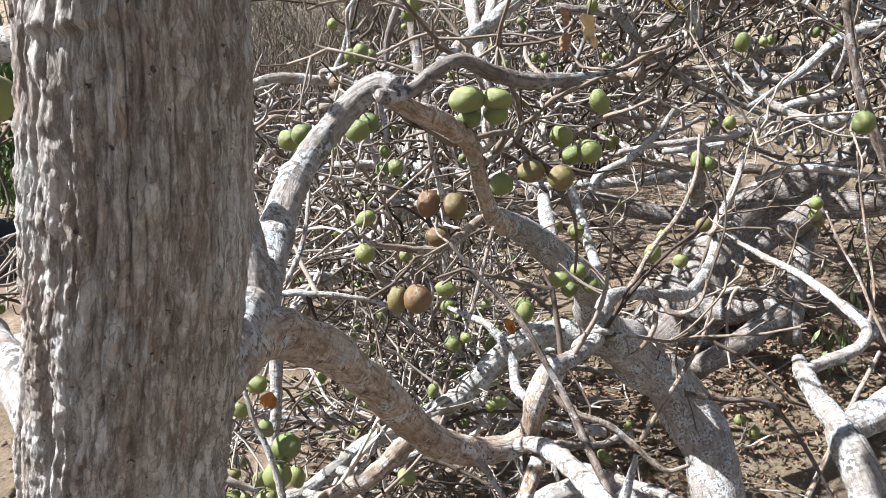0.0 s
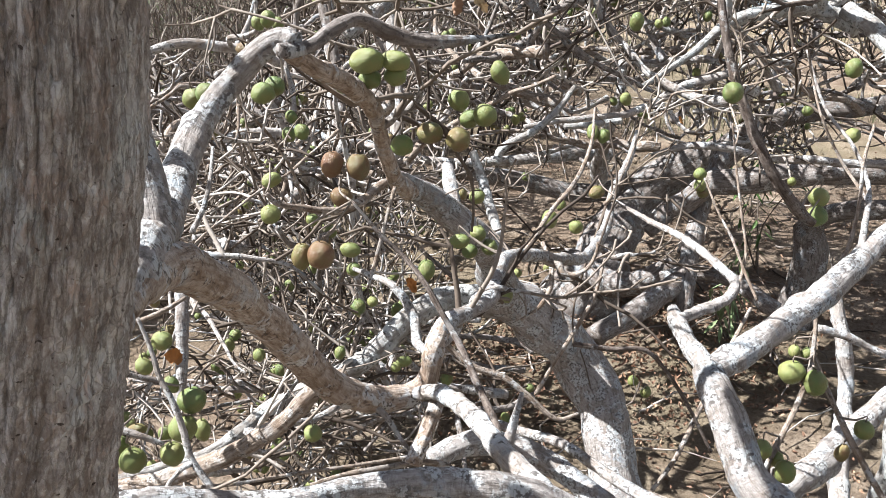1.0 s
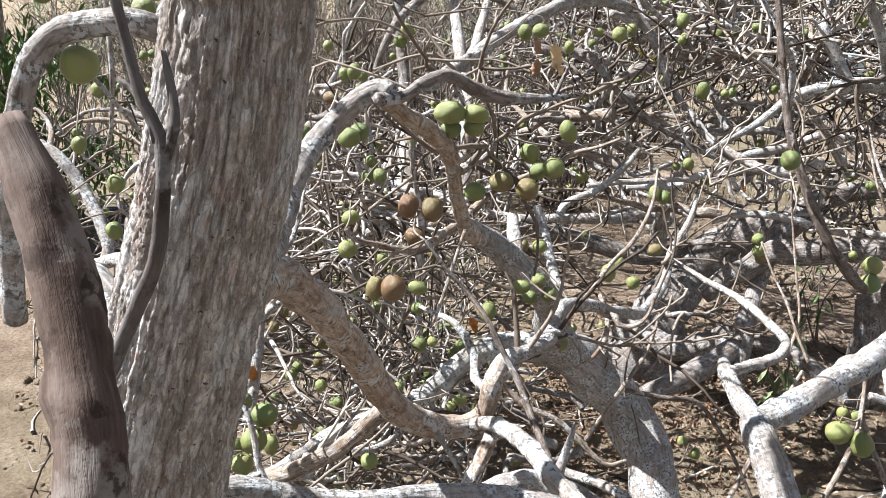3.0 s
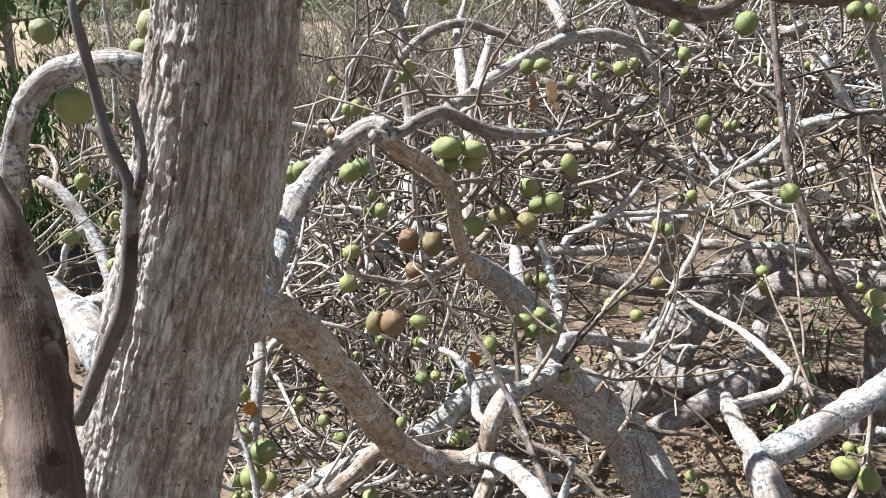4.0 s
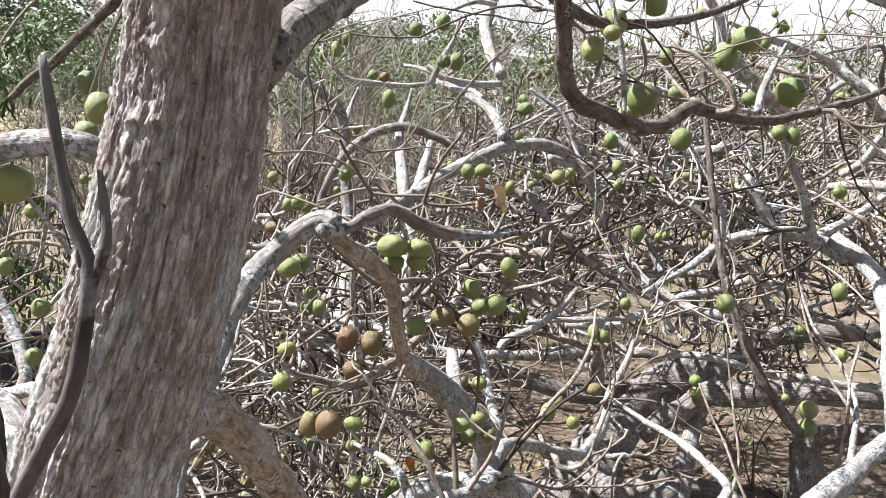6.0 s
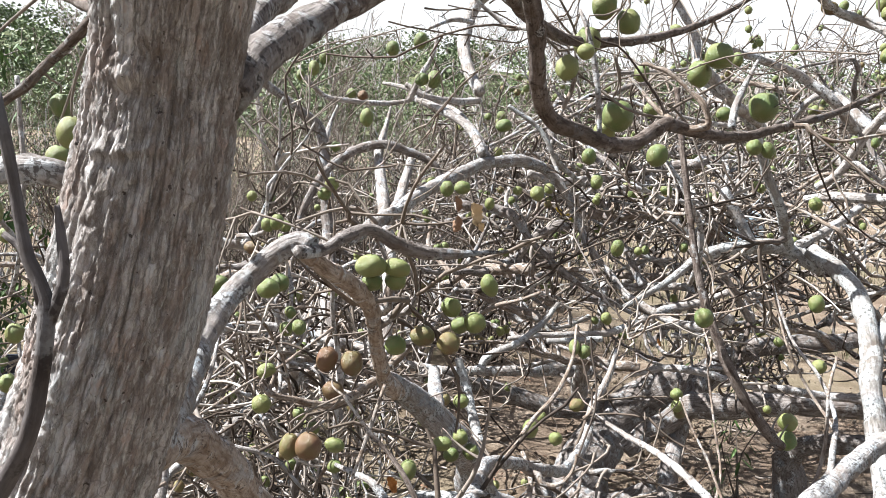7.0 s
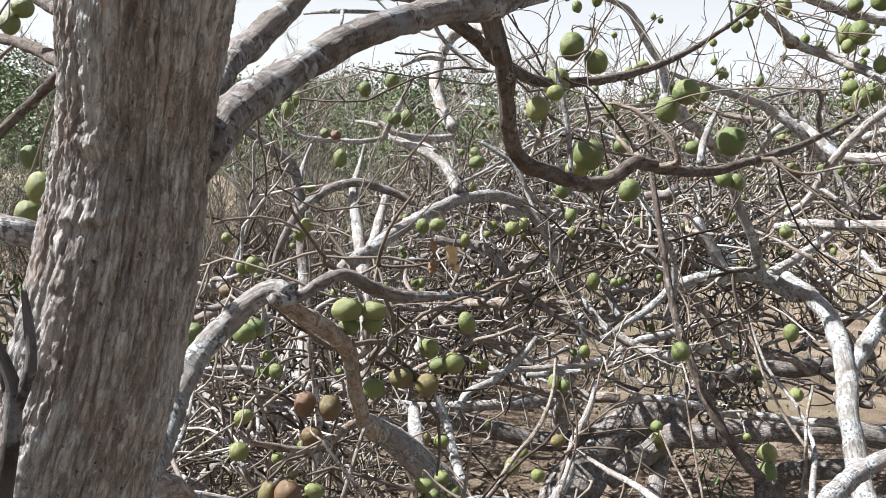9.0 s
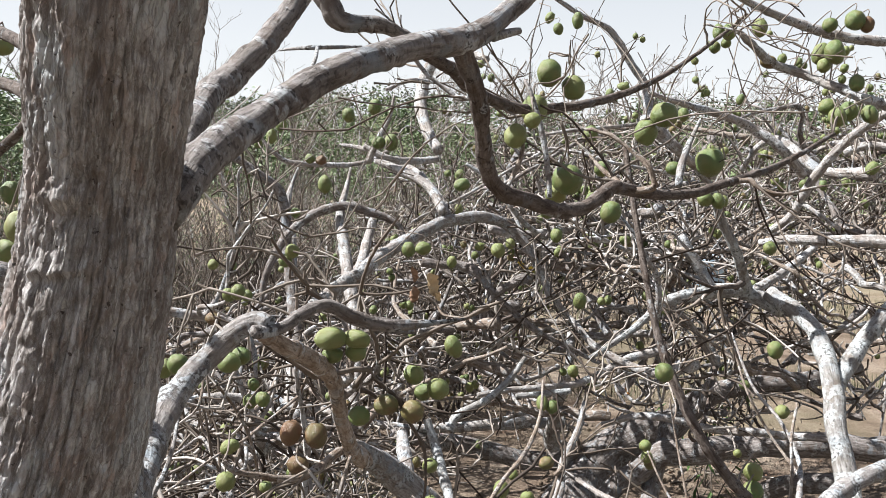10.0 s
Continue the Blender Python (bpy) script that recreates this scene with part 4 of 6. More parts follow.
limb(FAR, "limb", GREY_BARK, [(0.856, 1.943, 2.347, 0.0151), (0.925, 2.007, 2.319, 0.0172), (0.972, 1.996, 2.274, 0.0164), (1.046, 2.059, 2.243, 0.0146), (1.182, 2.187, 2.199, 0.0138)], twigs=0.35)
limb(FAR, "twig", GREY_BARK, [(0.640, 2.137, 2.309, 0.0055), (0.717, 2.135, 2.322, 0.0063), (0.825, 2.169, 2.335, 0.0064), (0.951, 2.204, 2.353, 0.0057), (1.081, 2.279, 2.386, 0.0050)], twigs=0.1)
limb(FAR, "limb", LICHEN_BARK, [(0.538, 2.894, 2.232, 0.0084), (0.657, 2.871, 2.152, 0.0094), (0.720, 2.846, 2.053, 0.0094), (0.798, 2.904, 1.988, 0.0107), (0.875, 2.967, 1.944, 0.0088)], twigs=0.35)
limb(MID, "limb", PALE_BARK, [(0.712, 1.704, 2.096, 0.0039), (0.744, 1.693, 2.053, 0.0052), (0.773, 1.680, 1.997, 0.0065), (0.813, 1.704, 1.943, 0.0080), (0.828, 1.724, 1.859, 0.0081), (0.837, 1.785, 1.785, 0.0070)])
limb(FAR, "limb", GREY_BARK, [(1.469, 3.012, 1.964, 0.0202), (1.494, 2.997, 1.900, 0.0269), (1.533, 2.981, 1.836, 0.0247), (1.582, 2.962, 1.757, 0.0202)], twigs=0.35)
limb(FAR, "limb", GREY_BARK, [(1.684, 2.777, 1.952, 0.0153), (1.750, 2.694, 1.973, 0.0193), (1.831, 2.607, 1.974, 0.0219), (1.983, 2.510, 1.980, 0.0254), (2.153, 2.409, 1.975, 0.0278)], twigs=0.88)
limb(FAR, "limb", GREY_BARK, [(1.712, 2.874, 1.746, 0.0197), (1.781, 2.877, 1.780, 0.0186), (1.911, 2.955, 1.824, 0.0191), (2.089, 3.040, 1.914, 0.0161)], twigs=0.88)
limb(FAR, "limb", LICHEN_BARK, [(0.713, 2.705, 1.376, 0.0104), (0.806, 2.701, 1.385, 0.0125), (0.920, 2.696, 1.396, 0.0125)], twigs=0.35)
limb(FAR, "limb", GREY_BARK, [(1.160, 3.016, 1.160, 0.0117), (1.300, 3.015, 1.195, 0.0164), (1.432, 2.932, 1.207, 0.0172), (1.606, 2.912, 1.163, 0.0184), (1.738, 2.830, 1.177, 0.0191), (1.896, 2.817, 1.159, 0.0180), (2.027, 2.736, 1.175, 0.0175)], twigs=0.42)
limb(MID, "twig", BROWN_BARK, [(0.729, 1.518, 1.579, 0.0027), (0.742, 1.468, 1.526, 0.0031), (0.762, 1.417, 1.474, 0.0037), (0.768, 1.370, 1.434, 0.0040), (0.782, 1.320, 1.384, 0.0042)], twigs=0.3, thin=0.8)
limb(MID, "twig", BROWN_BARK, [(0.784, 1.538, 1.692, 0.0023), (0.795, 1.520, 1.607, 0.0031), (0.793, 1.464, 1.523, 0.0034), (0.790, 1.410, 1.448, 0.0037), (0.741, 1.327, 1.405, 0.0042)], twigs=0.3, thin=0.8)
limb(MID, "twig", BROWN_BARK, [(0.874, 1.454, 1.866, 0.0022), (0.889, 1.439, 1.798, 0.0029), (0.890, 1.388, 1.739, 0.0032), (0.930, 1.370, 1.663, 0.0039), (0.951, 1.320, 1.616, 0.0045), (0.955, 1.276, 1.592, 0.0048)], twigs=0.3, thin=0.8)
limb(MID, "twig", BROWN_BARK, [(0.994, 1.378, 1.723, 0.0036), (0.956, 1.330, 1.665, 0.0038), (0.930, 1.280, 1.601, 0.0044), (0.895, 1.231, 1.540, 0.0050), (0.858, 1.191, 1.523, 0.0052)], twigs=0.3, thin=0.8)
limb(MID, "twig", BROWN_BARK, [(0.323, 1.473, 1.430, 0.0074), (0.375, 1.584, 1.425, 0.0072), (0.439, 1.700, 1.445, 0.0069), (0.528, 1.817, 1.481, 0.0073), (0.586, 1.904, 1.548, 0.0061), (0.616, 1.994, 1.620, 0.0047)], twigs=0.3, thin=0.8)
limb(MID, "limb", PALE_BARK, [(-0.384, 1.522, 1.457, 0.0110), (-0.382, 1.475, 1.412, 0.0138), (-0.376, 1.425, 1.359, 0.0141), (-0.375, 1.370, 1.281, 0.0126), (-0.383, 1.318, 1.217, 0.0123)])
limb(MID, "limb", PALE_BARK, [(-0.026, 1.485, 1.421, 0.0048), (0.021, 1.440, 1.420, 0.0065), (0.049, 1.398, 1.424, 0.0080), (0.074, 1.371, 1.404, 0.0102), (0.091, 1.333, 1.375, 0.0112), (0.093, 1.282, 1.352, 0.0099), (0.115, 1.205, 1.369, 0.0084)])
limb(NEAR, "twig", BROWN_BARK, [(0.004, 1.203, 1.512, 0.0031), (0.028, 1.231, 1.578, 0.0041), (0.047, 1.264, 1.631, 0.0042), (0.061, 1.286, 1.668, 0.0037)], twigs=0.3)
limb(MID, "twig", BROWN_BARK, [(-0.502, 1.377, 1.360, 0.0062), (-0.451, 1.380, 1.377, 0.0067), (-0.400, 1.384, 1.396, 0.0062), (-0.363, 1.425, 1.403, 0.0052)], twigs=0.3, thin=0.8)
limb(NEAR, "twig", GREY_BARK, [(-0.380, 1.165, 1.499, 0.0033), (-0.360, 1.142, 1.451, 0.0043), (-0.347, 1.122, 1.407, 0.0053), (-0.327, 1.103, 1.368, 0.0057), (-0.313, 1.085, 1.327, 0.0067), (-0.302, 1.065, 1.283, 0.0067), (-0.278, 1.048, 1.248, 0.0062), (-0.253, 1.032, 1.216, 0.0057)], twigs=0.3)
limb(NEAR, "twig", PALE_BARK, [(-0.459, 1.115, 1.330, 0.0058), (-0.430, 1.109, 1.321, 0.0063), (-0.392, 1.100, 1.309, 0.0068), (-0.353, 1.103, 1.286, 0.0039)], twigs=0.3)
limb(NEAR, "twig", DARK_BARK, [(-0.324, 0.733, 1.516, 0.0047), (-0.288, 0.720, 1.494, 0.0047), (-0.258, 0.708, 1.471, 0.0041)], twigs=0.3)
limb(MID, "twig", BROWN_BARK, [(-0.437, 1.134, 1.188, 0.0051), (-0.346, 1.121, 1.177, 0.0051), (-0.244, 1.115, 1.183, 0.0046), (-0.136, 1.143, 1.174, 0.0042), (-0.033, 1.170, 1.162, 0.0043), (0.065, 1.197, 1.151, 0.0044)], twigs=0.3, thin=0.8)
limb(MID, "twig", BROWN_BARK, [(-0.097, 0.949, 1.303, 0.0040), (-0.044, 0.963, 1.307, 0.0054), (0.019, 0.980, 1.302, 0.0059), (0.076, 1.009, 1.286, 0.0066), (0.126, 1.033, 1.257, 0.0058)], twigs=0.3, thin=0.8)
limb(NEAR, "limb", PALE_BARK, [(-0.010, 1.047, 1.394, 0.0084), (0.022, 1.032, 1.367, 0.0056), (0.044, 1.017, 1.336, 0.0046), (0.062, 1.004, 1.309, 0.0033)])
limb(MID, "twig", DARK_BARK, [(0.363, 1.158, 1.404, 0.0056), (0.432, 1.148, 1.394, 0.0051), (0.492, 1.141, 1.391, 0.0046), (0.537, 1.132, 1.341, 0.0041), (0.580, 1.123, 1.271, 0.0037), (0.614, 1.089, 1.200, 0.0031)], twigs=0.3)
limb(MID, "twig", BROWN_BARK, [(0.357, 1.410, 1.132, 0.0050), (0.416, 1.441, 1.216, 0.0050), (0.475, 1.498, 1.265, 0.0051), (0.518, 1.551, 1.301, 0.0046), (0.543, 1.580, 1.373, 0.0033)], twigs=0.3)
limb(NEAR, "limb", PALE_BARK, [(0.187, 0.824, 1.450, 0.0086), (0.198, 0.836, 1.479, 0.0063), (0.207, 0.846, 1.504, 0.0043), (0.210, 0.850, 1.515, 0.0031)])
limb(MID, "limb", BROWN_BARK, [(0.121, 1.357, 1.342, 0.0063), (0.171, 1.332, 1.294, 0.0069), (0.210, 1.317, 1.268, 0.0075), (0.267, 1.304, 1.247, 0.0069), (0.317, 1.283, 1.208, 0.0069), (0.367, 1.262, 1.170, 0.0057), (0.413, 1.262, 1.179, 0.0040)])
limb(MID, "twig", BROWN_BARK, [(0.551, 1.187, 1.034, 0.0046), (0.605, 1.210, 1.097, 0.0052), (0.668, 1.272, 1.158, 0.0059), (0.740, 1.340, 1.236, 0.0054), (0.820, 1.410, 1.318, 0.0043)], twigs=0.3)
limb(MID, "twig", BROWN_BARK, [(0.645, 0.969, 1.230, 0.0043), (0.676, 0.989, 1.283, 0.0053), (0.710, 1.014, 1.328, 0.0053), (0.749, 1.050, 1.382, 0.0049), (0.774, 1.095, 1.434, 0.0040), (0.779, 1.116, 1.484, 0.0040)], twigs=0.3)
limb(MID, "twig", BROWN_BARK, [(0.767, 1.085, 1.411, 0.0040), (0.781, 1.044, 1.356, 0.0049), (0.800, 1.003, 1.301, 0.0058), (0.823, 0.962, 1.249, 0.0062), (0.850, 0.921, 1.197, 0.0062)], twigs=0.3)
limb(MID, "limb", PALE_BARK, [(0.941, 1.348, 1.294, 0.0084), (0.998, 1.336, 1.279, 0.0096), (1.051, 1.321, 1.254, 0.0084), (1.116, 1.304, 1.226, 0.0072)])
limb(MID, "twig", BROWN_BARK, [(0.357, 1.608, 1.211, 0.0041), (0.399, 1.615, 1.236, 0.0054), (0.430, 1.630, 1.277, 0.0068), (0.444, 1.686, 1.314, 0.0069), (0.433, 1.743, 1.350, 0.0056)], twigs=0.3)
limb(NEAR, "twig", PALE_BARK, [(-0.244, 1.047, 1.691, 0.0050), (-0.227, 1.076, 1.723, 0.0042), (-0.220, 1.114, 1.756, 0.0034), (-0.222, 1.168, 1.785, 0.0027)], twigs=0.3)
limb(NEAR, "twig", PALE_BARK, [(-0.043, 0.811, 2.322, 0.0016), (-0.020, 0.785, 2.321, 0.0022), (-0.001, 0.767, 2.320, 0.0028), (0.031, 0.801, 2.327, 0.0023), (0.052, 0.837, 2.334, 0.0014)], twigs=0.3)
limb(NEAR, "twig", PALE_BARK, [(-0.005, 0.649, 2.280, 0.0022), (-0.001, 0.704, 2.299, 0.0023), (-0.000, 0.767, 2.320, 0.0022)], twigs=0.3)
limb(FAR, "limb", GREY_BARK, [(0.181, 3.130, 2.232, 0.0136), (0.221, 3.096, 2.335, 0.0123), (0.260, 3.099, 2.412, 0.0090), (0.278, 3.105, 2.498, 0.0056)], twigs=0.07)
limb(NEAR, "twig", BROWN_BARK, [(0.330, 1.134, 2.266, 0.0027), (0.320, 1.108, 2.219, 0.0040), (0.301, 1.091, 2.179, 0.0040), (0.278, 1.054, 2.152, 0.0026)], twigs=0.3)


def build_trunk(points):
    """The near stem: lengthwise fissures, warty plates, flakes and branch scars."""
    low = spline([p for p in points if p[2] < 1.70], 0.02)
    path = np.vstack([low[:-1], spline([p for p in points if p[2] > 1.62], 0.0017)])
    sides = 380
    v, g, ring, along = sides_of(path, sides, 0, 1)
    bend = 0.0016 * np.stack([vnoise(g * 60, 11), vnoise(g * 60, 12), 3 * vnoise(g * 60, 13)], 2)
    q = g + bend
    strip = vnoise(q * np.array((125, 125, 6)), 1)
    furrow = np.exp(-((strip / 0.13) ** 2)) + 0.6 * np.exp(-((vnoise(q * np.array((250, 250, 15)), 2) / 0.15) ** 2))
    rim, own = cells(q * np.array((210, 210, 80)))
    plate = np.clip(rim / 0.28, 0, 1) ** 0.7 * (0.55 + 0.9 * own)
    chip, odd = cells(q * np.array((330, 330, 260)) + 7.3)
    chips = np.clip(chip / 0.3, 0, 1) * (odd > 0.45)
    lump = vnoise(g * 30, 4)
    rough = np.clip(0.7 + 0.6 * vnoise(g * 26, 5), 0.25, 1.3)
    v = v + ring * (0.0012 * np.abs(strip) - 0.0019 * furrow + rough * (0.0008 * plate + 0.0007 * chips) + 0.0010 * vnoise(g * 260, 8) + 0.0013 * lump)[:, :, None]
    for (x, y, z), wide, tall, out in SCARS:
        d = (v - np.array((x, y, z))) / np.array((wide, wide, tall))
        w = np.exp(-(d**2).sum(2))
        rim = np.exp(-(((d - np.array((0, 0, -1.3))) ** 2).sum(2)))
        v += ring * (out * w - 0.7 * out * rim)[:, :, None]
    ob = mesh_from("trunk", v.reshape(-1, 3), skin(len(path), sides), TRUNK_BARK, NEAR, g.reshape(-1, 3))
    tagged(ob, "grey-brown trunk with fissured fibrous bark")
    return ob


SCARS = [((-0.150, 0.288, 2.125), 0.0045, 0.0045, 0.0060), ((-0.136, 0.285, 2.124), 0.011, 0.0035, 0.0022), ((-0.122, 0.283, 2.126), 0.012, 0.0035, 0.0024), ((-0.093, 0.288, 2.100), 0.008, 0.005, 0.0040), ((-0.122, 0.280, 2.164), 0.016, 0.006, 0.0040), ((-0.097, 0.318, 2.100), 0.007, 0.005, 0.0030), ((-0.147, 0.330, 1.880), 0.020, 0.004, 0.0030)]
build_trunk(TRUNK)


# ---- branches and twigs on the limbs ----
def pick_on_limbs(tree):
    """A random place on a tree's thick wood: path, index."""
    paths = [p for t, p, k in WOOD if t is tree and k > 0]
    w = np.array([len(p) * k for t, p, k in WOOD if t is tree and k > 0], float)
    while True:
        path = paths[RNG.choice(len(paths), p=w / w.sum())]
        i = RNG.integers(1, len(path) - 1)
        return path, i


def clear_of_camera(path, front, side=-9.0):
    return path[:, 1].min() > front and path[:, 2].min() > 0.04 and path[:, 0].min() > side


def under_crown(path):
    """Whether a branch stays under the far crown's sloping top, low on the left and high on the right."""
    side = path[:, 0] / np.maximum(path[:, 1], 0.5)
    top = 2.15 + path[:, 1] * np.interp(side, (-0.30, -0.09, 0.113, 0.287, 0.67), (-0.16, -0.13, -0.04, 0.105, 0.14))
    return (path[:, 2] < top).all()


def off_floor(path, drop):
    """Whether a branch stays up in the crown, out of the open space over the bare ground."""
    side = path[:, 0] / np.maximum(path[:, 1], 0.5)
    return side.mean() < 0.05 or (path[:, 2] > 2.15 - drop * path[:, 1]).mean() > 0.85 or RNG.random() < 0.07


TIPS, TWIGWOOD = [], []
# places on the big limbs over which the light stays open
OPEN = np.vstack([p[::6, :3] for t, p, _ in WOOD if t is not FAR and p[:, 3].mean() > 0.012])
SUN_WAY = np.array(SUN_DIR)


def in_the_light(path):
    """Whether a branch keeps clear of the sunlight falling on the big limbs."""
    hits = 0
    for q in path[2::3, :3]:
        d = q - OPEN
        s = d @ SUN_WAY
        off = np.linalg.norm(d - s[:, None] * SUN_WAY, axis=1)
        hits += int(((s > 0.06) & (s < 2.2) & (off < 0.04)).sum())
    return hits


def grow(tree, count, per, reach, front, low, high, bark_mats, twig_mat, label, spread=0.6, thick=1.0):
    """Crooked side branches on a tree's limbs, each with its twigs."""
    tangle = Strands()
    made, used = 0, {}
    for _ in range(count * 30):
        if made >= count:
            break
        path, i = pick_on_limbs(tree)
        if used.get(id(path), 0) > 10:
            continue
        tan = path[i + 1, :3] - path[i - 1, :3]
        tan /= np.linalg.norm(tan)
        way = RNG.normal(size=3) * (1, 1, 0.7)
        way -= tan * (way @ tan) * 0.6
        stout = thick * (0.62 if path[i, 2] > 2.1 else 1.0)
        r0 = min(path[i, 3] * 0.75, RNG.uniform(0.006, 0.015) * stout)
        br = wander(path[i, :3], way, reach * RNG.uniform(0.5, 1.3), r0, 0.0026 * stout, spread, RNG.uniform(-0.25, 0.3), 16)
        if not clear_of_camera(br, front) or br[:, 2].max() > high or br[:, 2].min() < low:
            continue
        if tree is not NEAR and not under_crown(br - (0, 0, 0.42, 0)):
            continue
        if tree is not NEAR and not off_floor(br, 0.36 if tree is FAR else 0.40):
            continue
        if in_the_light(br) > 0:
            continue
        made += 1
        used[id(path)] = used.get(id(path), 0) + 1
        fine = spline([tuple(q) for q in br], max(r0 * 1.3, 0.012))
        v, g, _, _ = sides_of(fine, 7, 0.14, 60.0)
        mesh_from("branch", v.reshape(-1, 3), skin(len(fine), 7), bark_mats[RNG.integers(len(bark_mats))], tree, g.reshape(-1, 3))
        for _ in range(RNG.integers(per - 2, per + 3)):
            j = RNG.integers(3, 16)
            ln = RNG.uniform(0.12, 0.42)
            way = br[j, :3] - br[j - 1, :3]
            tw = wander(br[j, :3], way / np.linalg.norm(way) + RNG.normal(size=3) * 0.8, ln, min(br[j, 3] * 0.8, 0.0065) * stout, 0.0024 * stout, 0.55, 0.12, 9)
            if not clear_of_camera(tw, front):
                continue
            tangle.add(tw, 5)
            TIPS.append((tree, tw[-1, :3]))
            TWIGWOOD.append(tw[1::3, :3])
            for _ in range(RNG.integers(2, 5)):
                m = RNG.integers(1, 9)
                side = RNG.normal(size=3) * 0.7 + (tw[m, :3] - tw[m - 1, :3]) / ln * 6
                side *= RNG.uniform(0.012, 0.045) / np.linalg.norm(side)
                r = tw[m, 3] * 0.85
                tangle.add(np.array([(*tw[m, :3], r), (*(tw[m, :3] + side * 0.6), r * 0.8), (*(tw[m, :3] + side), r * 0.9)]), 4)
            for _ in range(RNG.integers(0, 2)):
                m = RNG.integers(2, 8)
                sub = wander(tw[m, :3], tw[m, :3] - tw[m - 1, :3] + RNG.normal(size=3) * 0.04, ln * RNG.uniform(0.25, 0.6), tw[m, 3] * 0.8, 0.0018 * stout, 0.65, 0.2, 6)
                if clear_of_camera(sub, front):
                    tangle.add(sub, 4)
    tangle.make("twig_tangle", twig_mat, tree, label)


# low crooked limbs spreading over the ground behind the trunk
for _ in range(26):
    a = np.array((RNG.uniform(-0.2, 0.7), RNG.uniform(2.0, 3.0), RNG.uniform(0.15, 0.7)))
    w = wander(a, (-1.0, RNG.normal() * 0.35, RNG.uniform(-0.1, 0.25)), RNG.uniform(0.8, 1.5), RNG.uniform(0.010, 0.018), 0.005, 0.4, 0.05, 16)
    if clear_of_camera(w, 1.6) and in_the_light(w) < 3:
        limb(MID, "limb", SLATE_BARK if RNG.random() < 0.6 else GREY_BARK, [tuple(q) for q in w], twigs=2.5)
# the heart of the far tree's crown: crooked limbs at every height
for n in range(330):
    y = 3.0 + 2.8 * ((n * 0.7549) % 1.0)
    x = y * (-0.35 + 1.15 * ((n * 0.618) % 1.0))
    low, top = max(0.4, 2.15 - (0.34 if x > 0.05 * y else 0.42) * y), 2.15 + y * np.interp(x / y, (-0.09, 0.113, 0.287), (-0.13, -0.04, 0.10))
    a = np.array((x, y, low + 0.05 + (top - low - 0.15) * ((n * 0.5698) % 1.0)))
    w = wander(a, (RNG.normal(), RNG.normal() * 0.5, RNG.uniform(-0.15, 0.3)), RNG.uniform(0.6, 1.5), RNG.choice((0.010, 0.014, 0.019, 0.026)) * RNG.uniform(0.85, 1.15), 0.006, 0.5, 0.04, 16)
    if clear_of_camera(w, 2.75) and under_crown(w) and off_floor(w, 0.36) and in_the_light(w) < 3:
        limb(FAR, "limb", (GREY_BARK, SLATE_BARK, BROWN_BARK, SLATE_BARK)[RNG.integers(4)], [tuple(q) for q in w], twigs=1.3)
# upright shoots at the top of the far crown
for n in range(200):
    a = np.array((0.2 + 4.2 * ((n * 0.618) % 1.0), 3.6 + 2.4 * ((n * 0.7549) % 1.0), RNG.uniform(1.5, 2.2)))
    w = wander(a, (RNG.normal() * 0.5, RNG.normal() * 0.4, 1.0), RNG.uniform(0.5, 1.1), RNG.uniform(0.005, 0.009), 0.003, 0.4, 0.1, 14)
    if clear_of_camera(w, 3.0) and under_crown(w - (0, 0, 0.6, 0)):
        limb(FAR, "limb", (GREY_BARK, BROWN_BARK, DARK_BARK)[RNG.integers(3)], [tuple(q) for q in w], twigs=2.6)
grow(NEAR, 16, 5, 0.3, 0.95, 0.3, 3.0, [BROWN_BARK, GREY_BARK], DARK_TWIG, "a few thin crooked bare twigs")
grow(MID, 150, 6, 0.6, 1.45, 0.15, 2.3, [PALE_BARK, GREY_BARK, BROWN_BARK], TWIG, "tangle of thin crooked bare twigs", thick=1.15)
grow(FAR, 620, 5, 0.7, 2.55, 0.08, 3.2, [GREY_BARK, GREY_BARK, BROWN_BARK, DARK_BARK], TWIG, "tangle of thin crooked bare twigs", thick=1.4)


# ---- fruit ----
def fruit_mesh(name, mat, seed):
    n, m = 14, 18
    v, f = [], []
    for i in range(n + 1):
        a = math.pi * i / n
        for j in range(m):
            b = 2 * math.pi * j / m
            q = Vector((math.sin(a) * math.cos(b), math.sin(a) * math.sin(b), math.cos(a)))
            k = 1 + 0.09 * noise.noise(q * 1.5 + Vector((seed, 0, 0)))
            k -= 0.07 * math.exp(-((a / 0.28) ** 2))
            k += 0.03 * math.exp(-(((math.pi - a) / 0.2) ** 2))
            v.append(q * k)
    for i in range(n):
        for j in range(m):
            f.append((i * m + j, (i + 1) * m + j, (i + 1) * m + (j + 1) % m, i * m + (j + 1) % m))
    me = bpy.data.meshes.new(name)
    me.from_pydata([tuple(q) for q in v], [], f)
    me.materials.append(mat)
    me.shade_smooth()
    return me


FRUIT_MESHES = {k: [fruit_mesh("fruit", m, s) for s in range(3)] for k, m in (("g", GREEN_FRUIT), ("o", BLUSH_FRUIT), ("b", BROWN_FRUIT))}


